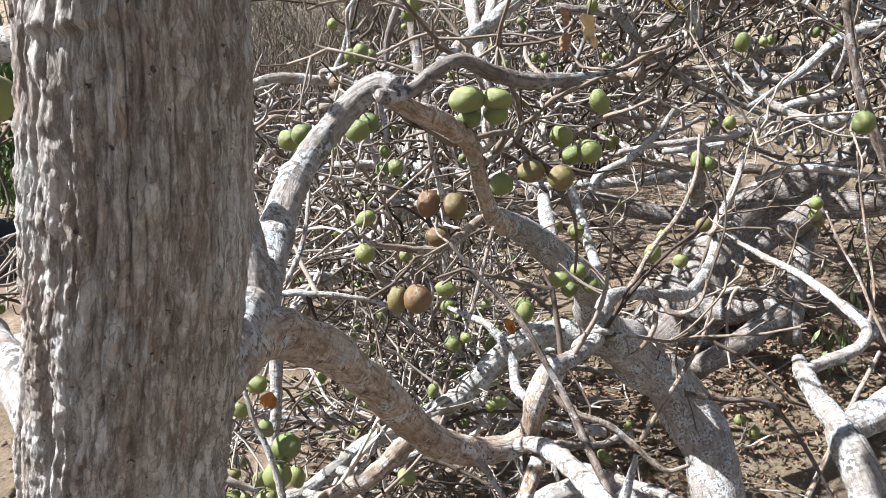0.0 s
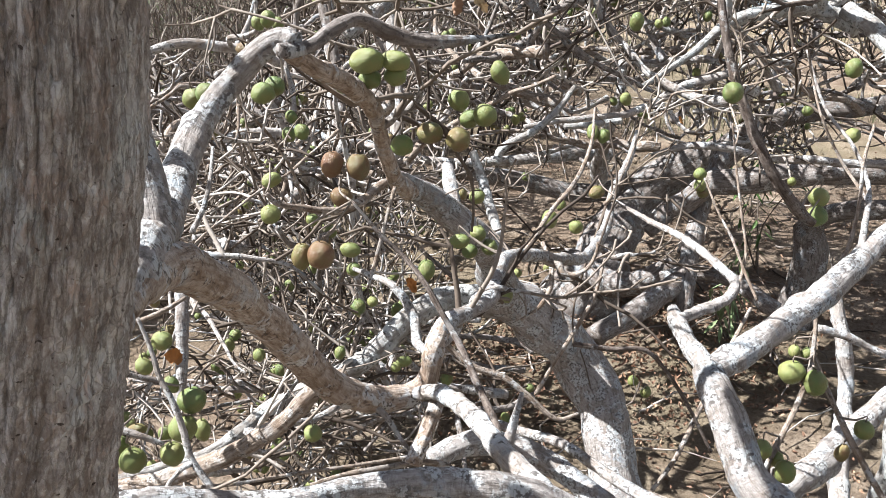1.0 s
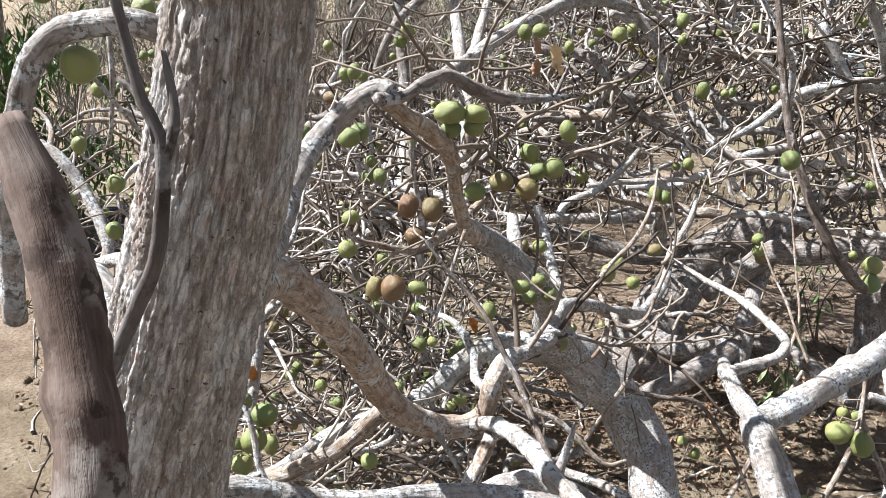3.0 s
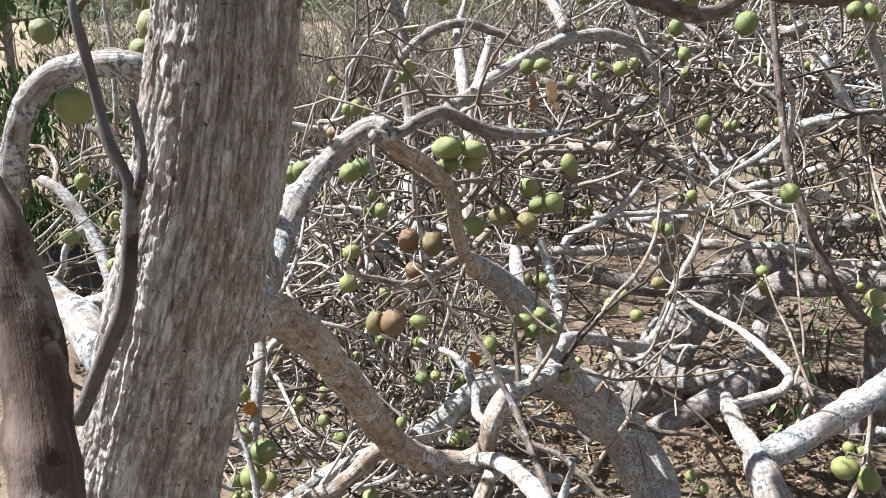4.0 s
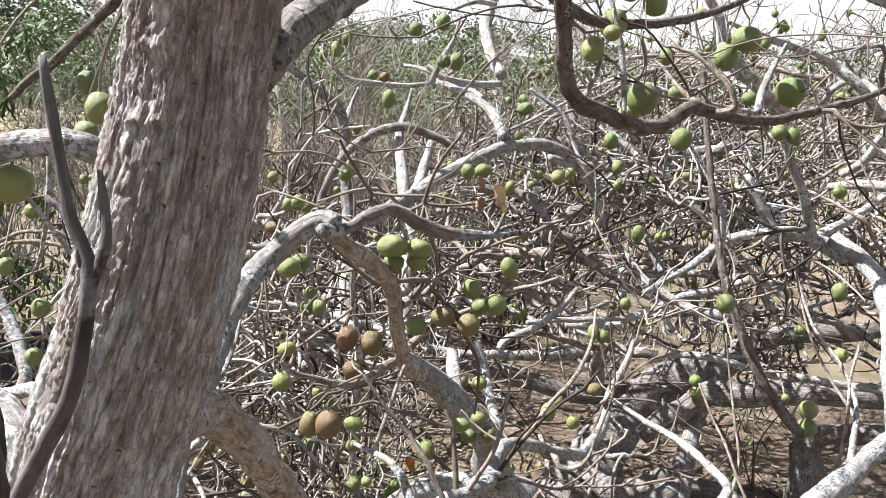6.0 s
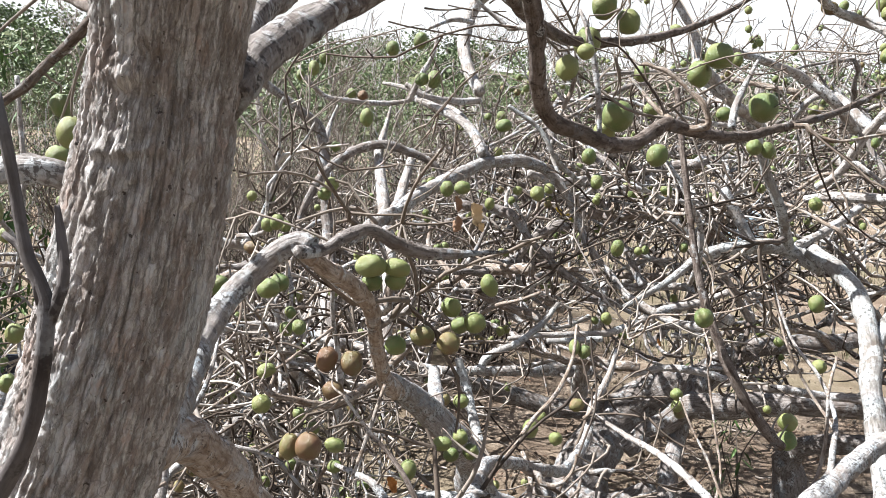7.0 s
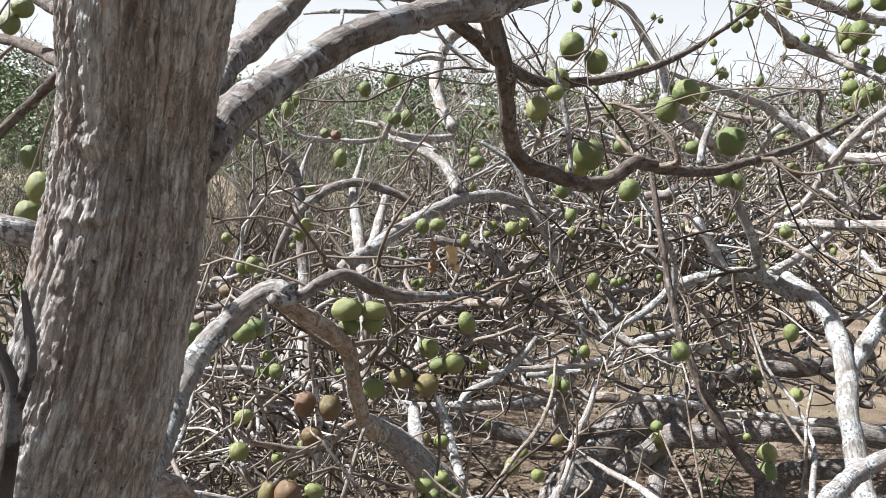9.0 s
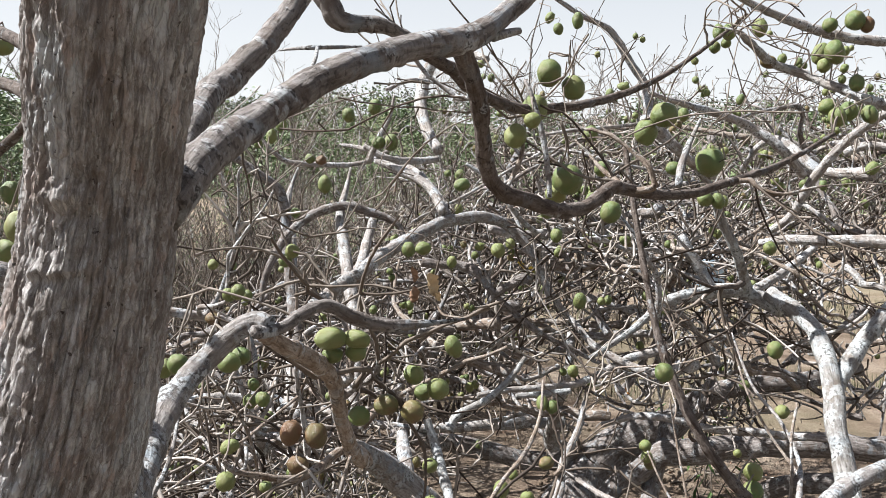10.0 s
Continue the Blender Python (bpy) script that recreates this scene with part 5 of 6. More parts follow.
def fruit_at(x, y, z, a, b, kind):
    """A fruit with half-width a and half-height b, hanging by a short stalk."""
    tree = NEAR if y < 1.25 else MID if y < 2.2 else FAR
    ob = new("fruit", FRUIT_MESHES[kind][RNG.integers(3)])
    ob.parent = tree
    long, short = max(a, b), min(a, b)
    roll = 0 if b >= a else 90
    ob.matrix_parent_inverse = tree.matrix_world.inverted()
    e = Euler((radians(RNG.normal() * 12), radians(roll + RNG.normal() * 12), RNG.uniform(0, 6.28) if roll == 0 else 0))
    ob.matrix_basis = Matrix.LocRotScale((x, y, z), e, (short, short, long))
    if kind == "b":
        tagged(ob, "ripe brown fruit")
    elif kind == "o":
        tagged(ob, "green fruit blushed with brown")
    top = np.array((x, y, z + b * 0.92))
    d = np.linalg.norm(ALL_WOOD - (top + (0, 0, 0.03)), axis=1)
    end = ALL_WOOD[d.argmin()]
    gap = np.linalg.norm(end - top)
    mid = (top + end) / 2 + np.array((RNG.normal() * 0.1, RNG.normal() * 0.1, 0.07)) * min(gap, 0.25)
    up = top + np.array((0, 0, min(0.02, gap * 0.3)))
    s = spline([(*top, 0.0012), (*up, 0.0014), (*mid, 0.0019), (*end, 0.0026)], max(gap / 10, 0.009))
    v, g, _, _ = sides_of(s, 5, 0, 1)
    stalk = mesh_from("stalk", v.reshape(-1, 3), skin(len(s), 5), TWIG, None, g.reshape(-1, 3))
    stalk.parent = ob
    stalk.matrix_parent_inverse = ob.matrix_basis.inverted()


ALL_WOOD = np.vstack([p[::2, :3] for _, p, _ in WOOD] + TWIGWOOD)
fruit_at(-0.552, 1.030, 2.172, 0.0164, 0.0211, "g")
fruit_at(-0.520, 0.936, 2.098, 0.0164, 0.0175, "g")
fruit_at(-0.460, 1.148, 2.141, 0.0157, 0.0183, "g")
fruit_at(-0.318, 0.773, 2.115, 0.0157, 0.0182, "g")
fruit_at(-0.344, 0.807, 2.084, 0.0150, 0.0144, "g")
fruit_at(-0.331, 0.584, 2.049, 0.0177, 0.0177, "g")
fruit_at(-0.695, 1.514, 1.878, 0.0149, 0.0161, "g")
fruit_at(-0.673, 1.343, 1.801, 0.0146, 0.0177, "g")
fruit_at(-0.665, 1.249, 1.719, 0.0159, 0.0149, "g")
fruit_at(-0.575, 1.250, 1.752, 0.0159, 0.0179, "g")
fruit_at(-0.581, 1.233, 1.669, 0.0149, 0.0169, "g")
fruit_at(-0.126, 2.418, 2.328, 0.0172, 0.0224, "g")
fruit_at(-0.157, 2.412, 2.293, 0.0164, 0.0241, "g")
fruit_at(-0.203, 2.488, 2.274, 0.0133, 0.0177, "g")
fruit_at(0.077, 2.335, 2.358, 0.0184, 0.0217, "g")
fruit_at(0.008, 1.989, 2.153, 0.0175, 0.0248, "g")
fruit_at(-0.043, 2.623, 2.230, 0.0179, 0.0169, "g")
fruit_at(-0.005, 2.619, 2.225, 0.0188, 0.0169, "b")
fruit_at(-0.250, 2.094, 1.845, 0.0172, 0.0204, "g")
fruit_at(-0.217, 2.019, 1.864, 0.0189, 0.0219, "g")
fruit_at(-0.200, 2.091, 1.843, 0.0157, 0.0172, "g")
fruit_at(-0.279, 2.008, 1.794, 0.0227, 0.0167, "b")
fruit_at(-0.237, 1.250, 1.850, 0.0179, 0.0188, "g")
fruit_at(-0.267, 1.287, 1.834, 0.0173, 0.0183, "g")
fruit_at(-0.175, 1.466, 1.801, 0.0230, 0.0207, "g")
fruit_at(-0.157, 1.505, 1.806, 0.0211, 0.0188, "g")
fruit_at(0.021, 1.133, 1.916, 0.0256, 0.0192, "g")
fruit_at(0.063, 1.138, 1.914, 0.0230, 0.0156, "g")
fruit_at(0.025, 1.150, 1.887, 0.0177, 0.0149, "g")
fruit_at(0.063, 1.148, 1.891, 0.0177, 0.0158, "g")
fruit_at(0.309, 1.108, 2.247, 0.0181, 0.0207, "g")
fruit_at(0.327, 1.073, 2.270, 0.0134, 0.0125, "g")
fruit_at(0.414, 1.164, 2.180, 0.0265, 0.0265, "g")
fruit_at(0.405, 1.198, 2.154, 0.0188, 0.0169, "g")
fruit_at(0.570, 1.521, 2.278, 0.0161, 0.0184, "g")
fruit_at(0.592, 1.504, 2.204, 0.0161, 0.0172, "g")
fruit_at(0.675, 1.476, 2.282, 0.0236, 0.0281, "g")
fruit_at(0.700, 1.444, 2.316, 0.0285, 0.0263, "g")
fruit_at(0.811, 1.456, 2.223, 0.0303, 0.0314, "g")
fruit_at(0.848, 1.720, 2.212, 0.0196, 0.0170, "g")
fruit_at(0.620, 1.641, 2.135, 0.0163, 0.0175, "g")
fruit_at(0.635, 1.558, 2.110, 0.0228, 0.0252, "g")
fruit_at(0.960, 1.775, 2.139, 0.0190, 0.0204, "g")
fruit_at(0.994, 1.772, 2.134, 0.0170, 0.0217, "g")
fruit_at(0.178, 2.467, 2.283, 0.0231, 0.0213, "g")
fruit_at(0.217, 2.465, 2.285, 0.0231, 0.0302, "g")
fruit_at(0.458, 2.499, 2.154, 0.0274, 0.0219, "g")
fruit_at(0.515, 2.888, 2.191, 0.0188, 0.0188, "g")
fruit_at(0.556, 3.162, 2.047, 0.0184, 0.0230, "g")
fruit_at(0.273, 2.391, 1.947, 0.0213, 0.0266, "g")
fruit_at(0.302, 2.239, 1.965, 0.0251, 0.0200, "g")
fruit_at(0.433, 2.523, 1.894, 0.0169, 0.0225, "g")
fruit_at(0.613, 2.976, 1.908, 0.0197, 0.0175, "g")
fruit_at(0.559, 2.374, 1.949, 0.0231, 0.0248, "g")
fruit_at(0.702, 2.822, 1.934, 0.0188, 0.0209, "g")
fruit_at(0.837, 2.670, 1.979, 0.0218, 0.0278, "g")
fruit_at(0.806, 2.690, 2.065, 0.0258, 0.0298, "g")
fruit_at(1.203, 2.947, 1.945, 0.0241, 0.0219, "g")
fruit_at(1.124, 3.100, 1.917, 0.0230, 0.0322, "g")
fruit_at(0.876, 3.232, 1.742, 0.0204, 0.0312, "g")
fruit_at(0.945, 3.220, 1.705, 0.0240, 0.0240, "g")
fruit_at(0.821, 2.325, 1.792, 0.0213, 0.0302, "g")
fruit_at(0.331, 1.810, 1.757, 0.0211, 0.0310, "g")
fruit_at(1.548, 2.468, 1.956, 0.0225, 0.0244, "g")
fruit_at(0.171, 1.258, 1.826, 0.0183, 0.0193, "g")
fruit_at(0.192, 1.287, 1.785, 0.0177, 0.0157, "g")
fruit_at(0.214, 1.250, 1.800, 0.0204, 0.0193, "g")
fruit_at(0.121, 1.250, 1.772, 0.0224, 0.0193, "o")
fruit_at(0.167, 1.231, 1.765, 0.0212, 0.0201, "o")
fruit_at(0.074, 1.249, 1.753, 0.0193, 0.0183, "g")
fruit_at(-0.049, 1.323, 1.702, 0.0203, 0.0246, "b")
fruit_at(-0.003, 1.319, 1.697, 0.0214, 0.0246, "b")
fruit_at(-0.035, 1.303, 1.648, 0.0202, 0.0181, "b")
fruit_at(-0.104, 1.201, 1.580, 0.0170, 0.0241, "o")
fruit_at(-0.071, 1.185, 1.587, 0.0228, 0.0248, "b")
fruit_at(-0.147, 1.674, 1.703, 0.0130, 0.0157, "g")
fruit_at(-0.123, 1.630, 1.681, 0.0160, 0.0179, "g")
fruit_at(-0.154, 1.667, 1.666, 0.0157, 0.0170, "g")
fruit_at(-0.171, 1.433, 1.641, 0.0195, 0.0149, "g")
fruit_at(-0.178, 1.419, 1.576, 0.0195, 0.0195, "g")
fruit_at(-0.121, 1.697, 1.454, 0.0149, 0.0149, "g")
fruit_at(-0.030, 1.466, 1.473, 0.0216, 0.0156, "g")
fruit_at(0.198, 1.490, 1.471, 0.0221, 0.0159, "g")
fruit_at(0.242, 1.525, 1.472, 0.0175, 0.0175, "g")
fruit_at(0.223, 1.519, 1.434, 0.0175, 0.0163, "g")
fruit_at(0.266, 1.518, 1.442, 0.0175, 0.0188, "g")
fruit_at(0.261, 1.684, 1.499, 0.0190, 0.0176, "g")
fruit_at(0.184, 1.821, 1.401, 0.0132, 0.0190, "g")
fruit_at(0.119, 1.377, 1.460, 0.0172, 0.0230, "g")
fruit_at(-0.031, 1.667, 1.337, 0.0176, 0.0163, "g")
fruit_at(0.632, 2.053, 1.539, 0.0162, 0.0243, "g")
fruit_at(0.661, 2.049, 1.528, 0.0178, 0.0210, "g")
fruit_at(0.560, 1.737, 1.477, 0.0211, 0.0169, "o")
fruit_at(0.445, 1.731, 1.415, 0.0197, 0.0254, "g")
fruit_at(0.579, 2.157, 1.289, 0.0138, 0.0172, "g")
fruit_at(0.529, 1.793, 1.366, 0.0175, 0.0175, "g")
fruit_at(0.872, 1.870, 1.468, 0.0167, 0.0167, "g")
fruit_at(0.631, 1.231, 1.829, 0.0173, 0.0183, "g")
fruit_at(0.836, 1.260, 1.623, 0.0183, 0.0183, "g")
fruit_at(0.830, 1.246, 1.592, 0.0193, 0.0193, "g")
fruit_at(1.080, 1.616, 1.784, 0.0183, 0.0222, "g")
fruit_at(1.132, 1.655, 1.620, 0.0176, 0.0176, "g")
fruit_at(0.839, 2.424, 1.539, 0.0188, 0.0225, "g")
fruit_at(0.328, 1.630, 1.264, 0.0136, 0.0176, "g")
fruit_at(-0.364, 1.226, 1.418, 0.0193, 0.0173, "g")
fruit_at(-0.409, 1.245, 1.357, 0.0146, 0.0177, "g")
fruit_at(-0.360, 1.227, 1.326, 0.0125, 0.0177, "g")
fruit_at(-0.304, 1.135, 1.350, 0.0255, 0.0226, "g")
fruit_at(-0.320, 1.111, 1.311, 0.0234, 0.0254, "g")
fruit_at(-0.300, 1.158, 1.271, 0.0142, 0.0214, "g")
fruit_at(-0.365, 1.161, 1.266, 0.0132, 0.0163, "g")
fruit_at(-0.345, 1.114, 1.257, 0.0208, 0.0218, "g")
fruit_at(-0.414, 1.116, 1.247, 0.0228, 0.0238, "g")
fruit_at(-0.450, 1.160, 1.247, 0.0183, 0.0224, "g")
fruit_at(-0.416, 1.168, 1.273, 0.0173, 0.0112, "o")
fruit_at(-0.134, 1.421, 1.059, 0.0200, 0.0200, "g")
fruit_at(-0.027, 1.655, 1.243, 0.0190, 0.0204, "g")
fruit_at(0.007, 1.858, 1.152, 0.0151, 0.0151, "g")
fruit_at(-0.081, 1.747, 1.067, 0.0146, 0.0190, "g")
fruit_at(0.077, 1.594, 1.123, 0.0190, 0.0136, "g")
fruit_at(0.060, 1.720, 1.031, 0.0132, 0.0146, "g")
fruit_at(-0.310, 1.896, 0.987, 0.0172, 0.0188, "g")
fruit_at(0.128, 1.540, 1.388, 0.0163, 0.0213, "g")
fruit_at(0.723, 1.060, 1.381, 0.0226, 0.0206, "g")
fruit_at(0.754, 1.037, 1.371, 0.0194, 0.0233, "g")
fruit_at(0.756, 1.117, 1.387, 0.0102, 0.0122, "g")
fruit_at(0.778, 1.113, 1.383, 0.0102, 0.0132, "g")
fruit_at(0.638, 0.966, 1.298, 0.0160, 0.0169, "g")
fruit_at(0.674, 0.948, 1.263, 0.0169, 0.0207, "g")
fruit_at(0.678, 0.987, 1.259, 0.0126, 0.0145, "g")
fruit_at(0.829, 0.992, 1.302, 0.0164, 0.0174, "g")
fruit_at(0.811, 1.009, 1.243, 0.0119, 0.0179, "o")
fruit_at(-0.465, 1.140, 2.359, 0.0167, 0.0150, "g")
fruit_at(-0.484, 1.141, 2.336, 0.0142, 0.0175, "g")
fruit_at(0.071, 2.129, 2.345, 0.0188, 0.0204, "g")
fruit_at(0.140, 2.045, 2.362, 0.0182, 0.0227, "g")
fruit_at(0.910, 3.126, 2.837, 0.0184, 0.0253, "g")
fruit_at(0.902, 2.968, 2.764, 0.0197, 0.0241, "g")
fruit_at(0.931, 2.812, 2.769, 0.0209, 0.0313, "g")
fruit_at(0.399, 1.248, 2.366, 0.0218, 0.0248, "g")
fruit_at(0.446, 1.254, 2.343, 0.0210, 0.0230, "g")
fruit_at(0.364, 1.208, 2.299, 0.0222, 0.0270, "g")
fruit_at(0.829, 2.032, 2.440, 0.0172, 0.0125, "g")
fruit_at(0.843, 2.182, 2.437, 0.0125, 0.0150, "g")
fruit_at(0.930, 1.858, 2.355, 0.0146, 0.0190, "g")
fruit_at(1.126, 2.084, 2.614, 0.0162, 0.0243, "g")
fruit_at(1.158, 2.080, 2.615, 0.0210, 0.0259, "g")
fruit_at(1.205, 1.997, 2.614, 0.0219, 0.0266, "g")
fruit_at(1.151, 2.153, 2.581, 0.0167, 0.0184, "g")
fruit_at(1.184, 2.150, 2.594, 0.0150, 0.0150, "g")
fruit_at(1.229, 1.984, 2.518, 0.0235, 0.0188, "b")
fruit_at(1.351, 2.123, 2.551, 0.0134, 0.0167, "g")
fruit_at(1.327, 1.896, 2.534, 0.0197, 0.0303, "g")
fruit_at(1.320, 1.820, 2.526, 0.0248, 0.0322, "g")
fruit_at(1.315, 1.856, 2.496, 0.0179, 0.0193, "g")
fruit_at(1.399, 1.971, 2.626, 0.0204, 0.0204, "g")
fruit_at(1.420, 1.892, 2.625, 0.0257, 0.0272, "g")
fruit_at(1.453, 1.886, 2.614, 0.0182, 0.0227, "b")
fruit_at(1.210, 1.667, 2.368, 0.0244, 0.0204, "g")
fruit_at(1.210, 1.627, 2.342, 0.0200, 0.0240, "g")
fruit_at(1.260, 1.659, 2.359, 0.0204, 0.0244, "g")
fruit_at(1.311, 1.652, 2.353, 0.0190, 0.0231, "g")
fruit_at(1.377, 1.804, 2.447, 0.0190, 0.0234, "g")
fruit_at(1.719, 2.192, 2.236, 0.0195, 0.0248, "g")
fruit_at(1.684, 2.986, 2.521, 0.0161, 0.0230, "g")
fruit_at(1.704, 3.453, 2.653, 0.0157, 0.0183, "g")
fruit_at(1.941, 2.916, 2.181, 0.0184, 0.0207, "g")
fruit_at(2.021, 2.905, 2.179, 0.0161, 0.0230, "g")
fruit_at(2.112, 2.894, 2.194, 0.0161, 0.0207, "g")
fruit_at(1.642, 2.630, 1.947, 0.0209, 0.0230, "g")
fruit_at(1.325, 2.387, 2.119, 0.0169, 0.0207, "g")
for _ in range(1150):
    tree, tip = TIPS[RNG.integers(len(TIPS))]
    if 2.0 < tip[1] < RNG.uniform(2.6, 5.5) or (tip[1] > 1.6 and tip[2] > 2.3):
        a = RNG.uniform(0.0145, 0.0205)
        for _ in range(RNG.integers(1, 3)):
            q = tip + RNG.normal(size=3) * 0.018
            fruit_at(q[0], q[1], q[2] - 0.02, a, a * RNG.uniform(1.0, 1.25), "g" if RNG.random() < 0.9 else "o")


# ---- dry leaves still hanging on the branches ----
def dry_leaf(tree, x, y, z, long, wide, turn, tilt, droop, mat, label):
    """A curled dead leaf with a raised midrib and a ragged rim."""
    n, m = 15, 9
    v, f = [], []
    for i in range(n):
        k = i / (n - 1)
        w = wide * (math.sin(math.pi * min(k * 0.93 + 0.05, 1.0)) ** 0.7)
        for j in range(m):
            s = j / (m - 1) * 2 - 1
            rag = RNG.uniform(0.78, 1.12) if abs(s) == 1 else RNG.uniform(0.95, 1.05)
            fold = 0.16 * noise.noise(Vector((k * 5 + turn * 9, s * 2.2, tilt * 7))) + 0.07 * noise.noise(Vector((k * 12 + turn * 9, s * 6, tilt)))
            v.append(((k - 0.5) * long, s * w * 0.5 * rag, abs(s) ** 1.6 * w * 0.35 + 0.3 * long * (k - 0.5) ** 2 + fold * long))
    for i in range(n - 1):
        for j in range(m - 1):
            f.append((i * m + j, i * m + j + 1, (i + 1) * m + j + 1, (i + 1) * m + j))
    mt = pose(x, y, z) @ Euler((tilt, droop, turn)).to_matrix().to_4x4()
    tagged(mesh_from("dry_leaf", [tuple(mt @ Vector(q)) for q in v], f, mat, tree), label)


dry_leaf(NEAR, -0.347, 1.213, 1.390, 0.036, 0.030, 0.7, 1.0, 0.5, ORANGE_LEAF, "orange-brown shrivelled leaf")
dry_leaf(NEAR, 0.162, 1.001, 2.022, 0.0360, 0.0270, 0.4, 1.2, 1.2, PALE_LEAF, "pale tan curled dry leaf")
dry_leaf(NEAR, 0.138, 1.012, 2.035, 0.0279, 0.0157, 1.2, 0.8, 1, DEAD_LEAF, "brown curled dry leaf")
dry_leaf(NEAR, 0.139, 1.014, 2.005, 0.0256, 0.0172, 2.2, 1.3, 1.3, DEAD_LEAF, "dark brown shrivelled leaf")
dry_leaf(NEAR, 0.173, 1.004, 2.004, 0.0203, 0.0131, 0.9, 1.6, 0.6, PALE_LEAF, "pale tan curled dry leaf")
dry_leaf(MID, 0.087, 1.394, 1.421, 0.0413, 0.0220, 0.3, 1.2, 1.1, ORANGE_LEAF, "orange shrivelled leaf")
dry_leaf(FAR, 0.893, 3.240, 1.785, 0.0432, 0.0269, 0.6, 1.2, 0.4, YELLOW_LEAF, "yellow dying leaf")
dry_leaf(FAR, 1.272, 3.038, 1.297, 0.0423, 0.0225, 0.6, 0.8, 1, ORANGE_LEAF, "orange shrivelled leaf")
dry_leaf(FAR, 0.800, 3.041, 1.827, 0.0505, 0.0257, 0.6, 0.8, 0.6, YELLOW_LEAF, "yellow dying leaf")


# ---- litter, clods and fallen wood on the ground ----
class Bits:
    """Many small flat or lumpy pieces joined in one mesh."""

    def __init__(self):
        self.v, self.f, self.n = [], [], 0

    def leaf(self, at, long, wide, turn, tilt, curl, droop=0.0):
        m = Matrix.Translation(at) @ Euler((tilt, droop, turn)).to_matrix().to_4x4()
        for x, y, z in ((-1, 0, 0), (-0.35, -0.8, curl), (-0.35, 0, 0), (-0.35, 0.8, curl), (0.35, -0.7, curl), (0.35, 0, -curl * 0.3), (0.35, 0.7, curl), (1, 0, curl * 0.7)):
            self.v.append(m @ Vector((x * long * 0.5, y * wide * 0.5, z * wide)))
        k = self.n
        self.f += [(k, k + 1, k + 2), (k, k + 2, k + 3), (k + 1, k + 4, k + 5, k + 2), (k + 2, k + 5, k + 6, k + 3), (k + 4, k + 7, k + 5), (k + 5, k + 7, k + 6)]
        self.n += 8

    def clod(self, at, r):
        t = (1 + 5**0.5) / 2
        s = RNG.uniform(0.6, 1.2, 3) * r / 1.9
        for p in ((-1, t, 0), (1, t, 0), (-1, -t, 0), (1, -t, 0), (0, -1, t), (0, 1, t), (0, -1, -t), (0, 1, -t), (t, 0, -1), (t, 0, 1), (-t, 0, -1), (-t, 0, 1)):
            self.v.append(Vector(at) + Vector(p * s * RNG.uniform(0.8, 1.2, 3)))
        for tri in ((0, 11, 5), (0, 5, 1), (0, 1, 7), (0, 7, 10), (0, 10, 11), (1, 5, 9), (5, 11, 4), (11, 10, 2), (10, 7, 6), (7, 1, 8), (3, 9, 4), (3, 4, 2), (3, 2, 6), (3, 6, 8), (3, 8, 9), (4, 9, 5), (2, 4, 11), (6, 2, 10), (8, 6, 7), (9, 8, 1)):
            self.f.append(tuple(self.n + i for i in tri))
        self.n += 12

    def make(self, name, mat, label, category, parent=None, smooth=False):
        ob = mesh_from(name, [tuple(p) for p in self.v], self.f, mat, parent, None, smooth)
        return tagged(ob, label, category if parent is None else "", kind="stuff")


HEAPS = [(0.55, 3.5, 700), (0.75, 3.2, 650), (1.5, 3.5, 900), (1.55, 3.8, 700), (2.2, 4.1, 260), (1.1, 2.8, 120)]
litter, clods, sticks = Bits(), Bits(), Strands()
for _ in range(5200):
    x, y = RNG.uniform(-2.2, 4.5), 1.4 + 6.0 * RNG.random() ** 1.3
    heap = noise.noise(Vector((x * 1.1 + 3, y * 1.1, 0)))
    if heap > RNG.uniform(-0.25, 0.35):
        litter.leaf((x, y, ground_height(x, y) + RNG.uniform(0.005, 0.035)), RNG.uniform(0.015, 0.038), RNG.uniform(0.008, 0.02), RNG.uniform(0, 6.3), RNG.normal() * 0.5, RNG.uniform(0.1, 0.7), RNG.normal() * 0.4)
for hx, hy, n in HEAPS:
    for _ in range(n):
        x, y = hx + RNG.normal() * 0.32, hy + RNG.normal() * 0.42
        litter.leaf((x, y, ground_height(x, y) + RNG.uniform(0.004, 0.05)), RNG.uniform(0.014, 0.036), RNG.uniform(0.008, 0.02), RNG.uniform(0, 6.3), RNG.normal() * 0.6, RNG.uniform(0.1, 0.7), RNG.normal() * 0.5)
for _ in range(3200):
    x, y = RNG.uniform(-2.2, 4.5), 1.4 + 6.0 * RNG.random() ** 1.3
    clods.clod((x, y, ground_height(x, y) + 0.002), 0.008 + 0.03 * RNG.random() ** 4)
for _ in range(260):
    x, y = RNG.uniform(-2.0, 4.0), RNG.uniform(1.6, 6.0)
    w = wander((x, y, ground_height(x, y) + 0.012), (RNG.normal(), RNG.normal(), 0), RNG.uniform(0.15, 0.7), RNG.uniform(0.003, 0.008), 0.002, 0.4, 0.0, 9)
    w[:, 2] = [max(ground_height(q[0], q[1]) + q[3], min(q[2], ground_height(q[0], q[1]) + 0.06)) for q in w]
    sticks.add(w, 5)
litter.make("leaf_litter", DEAD_LEAF, "brown curled dead leaves lying on the earth", "leaf litter")
clods.make("earth_clods", EARTH, "small clods and stones of dry earth", "clods", None, True)
tagged(sticks.make("fallen_sticks", TWIG, None), "fallen bare sticks lying on the earth", "sticks")
pole_path = spline(POLE, 0.03)
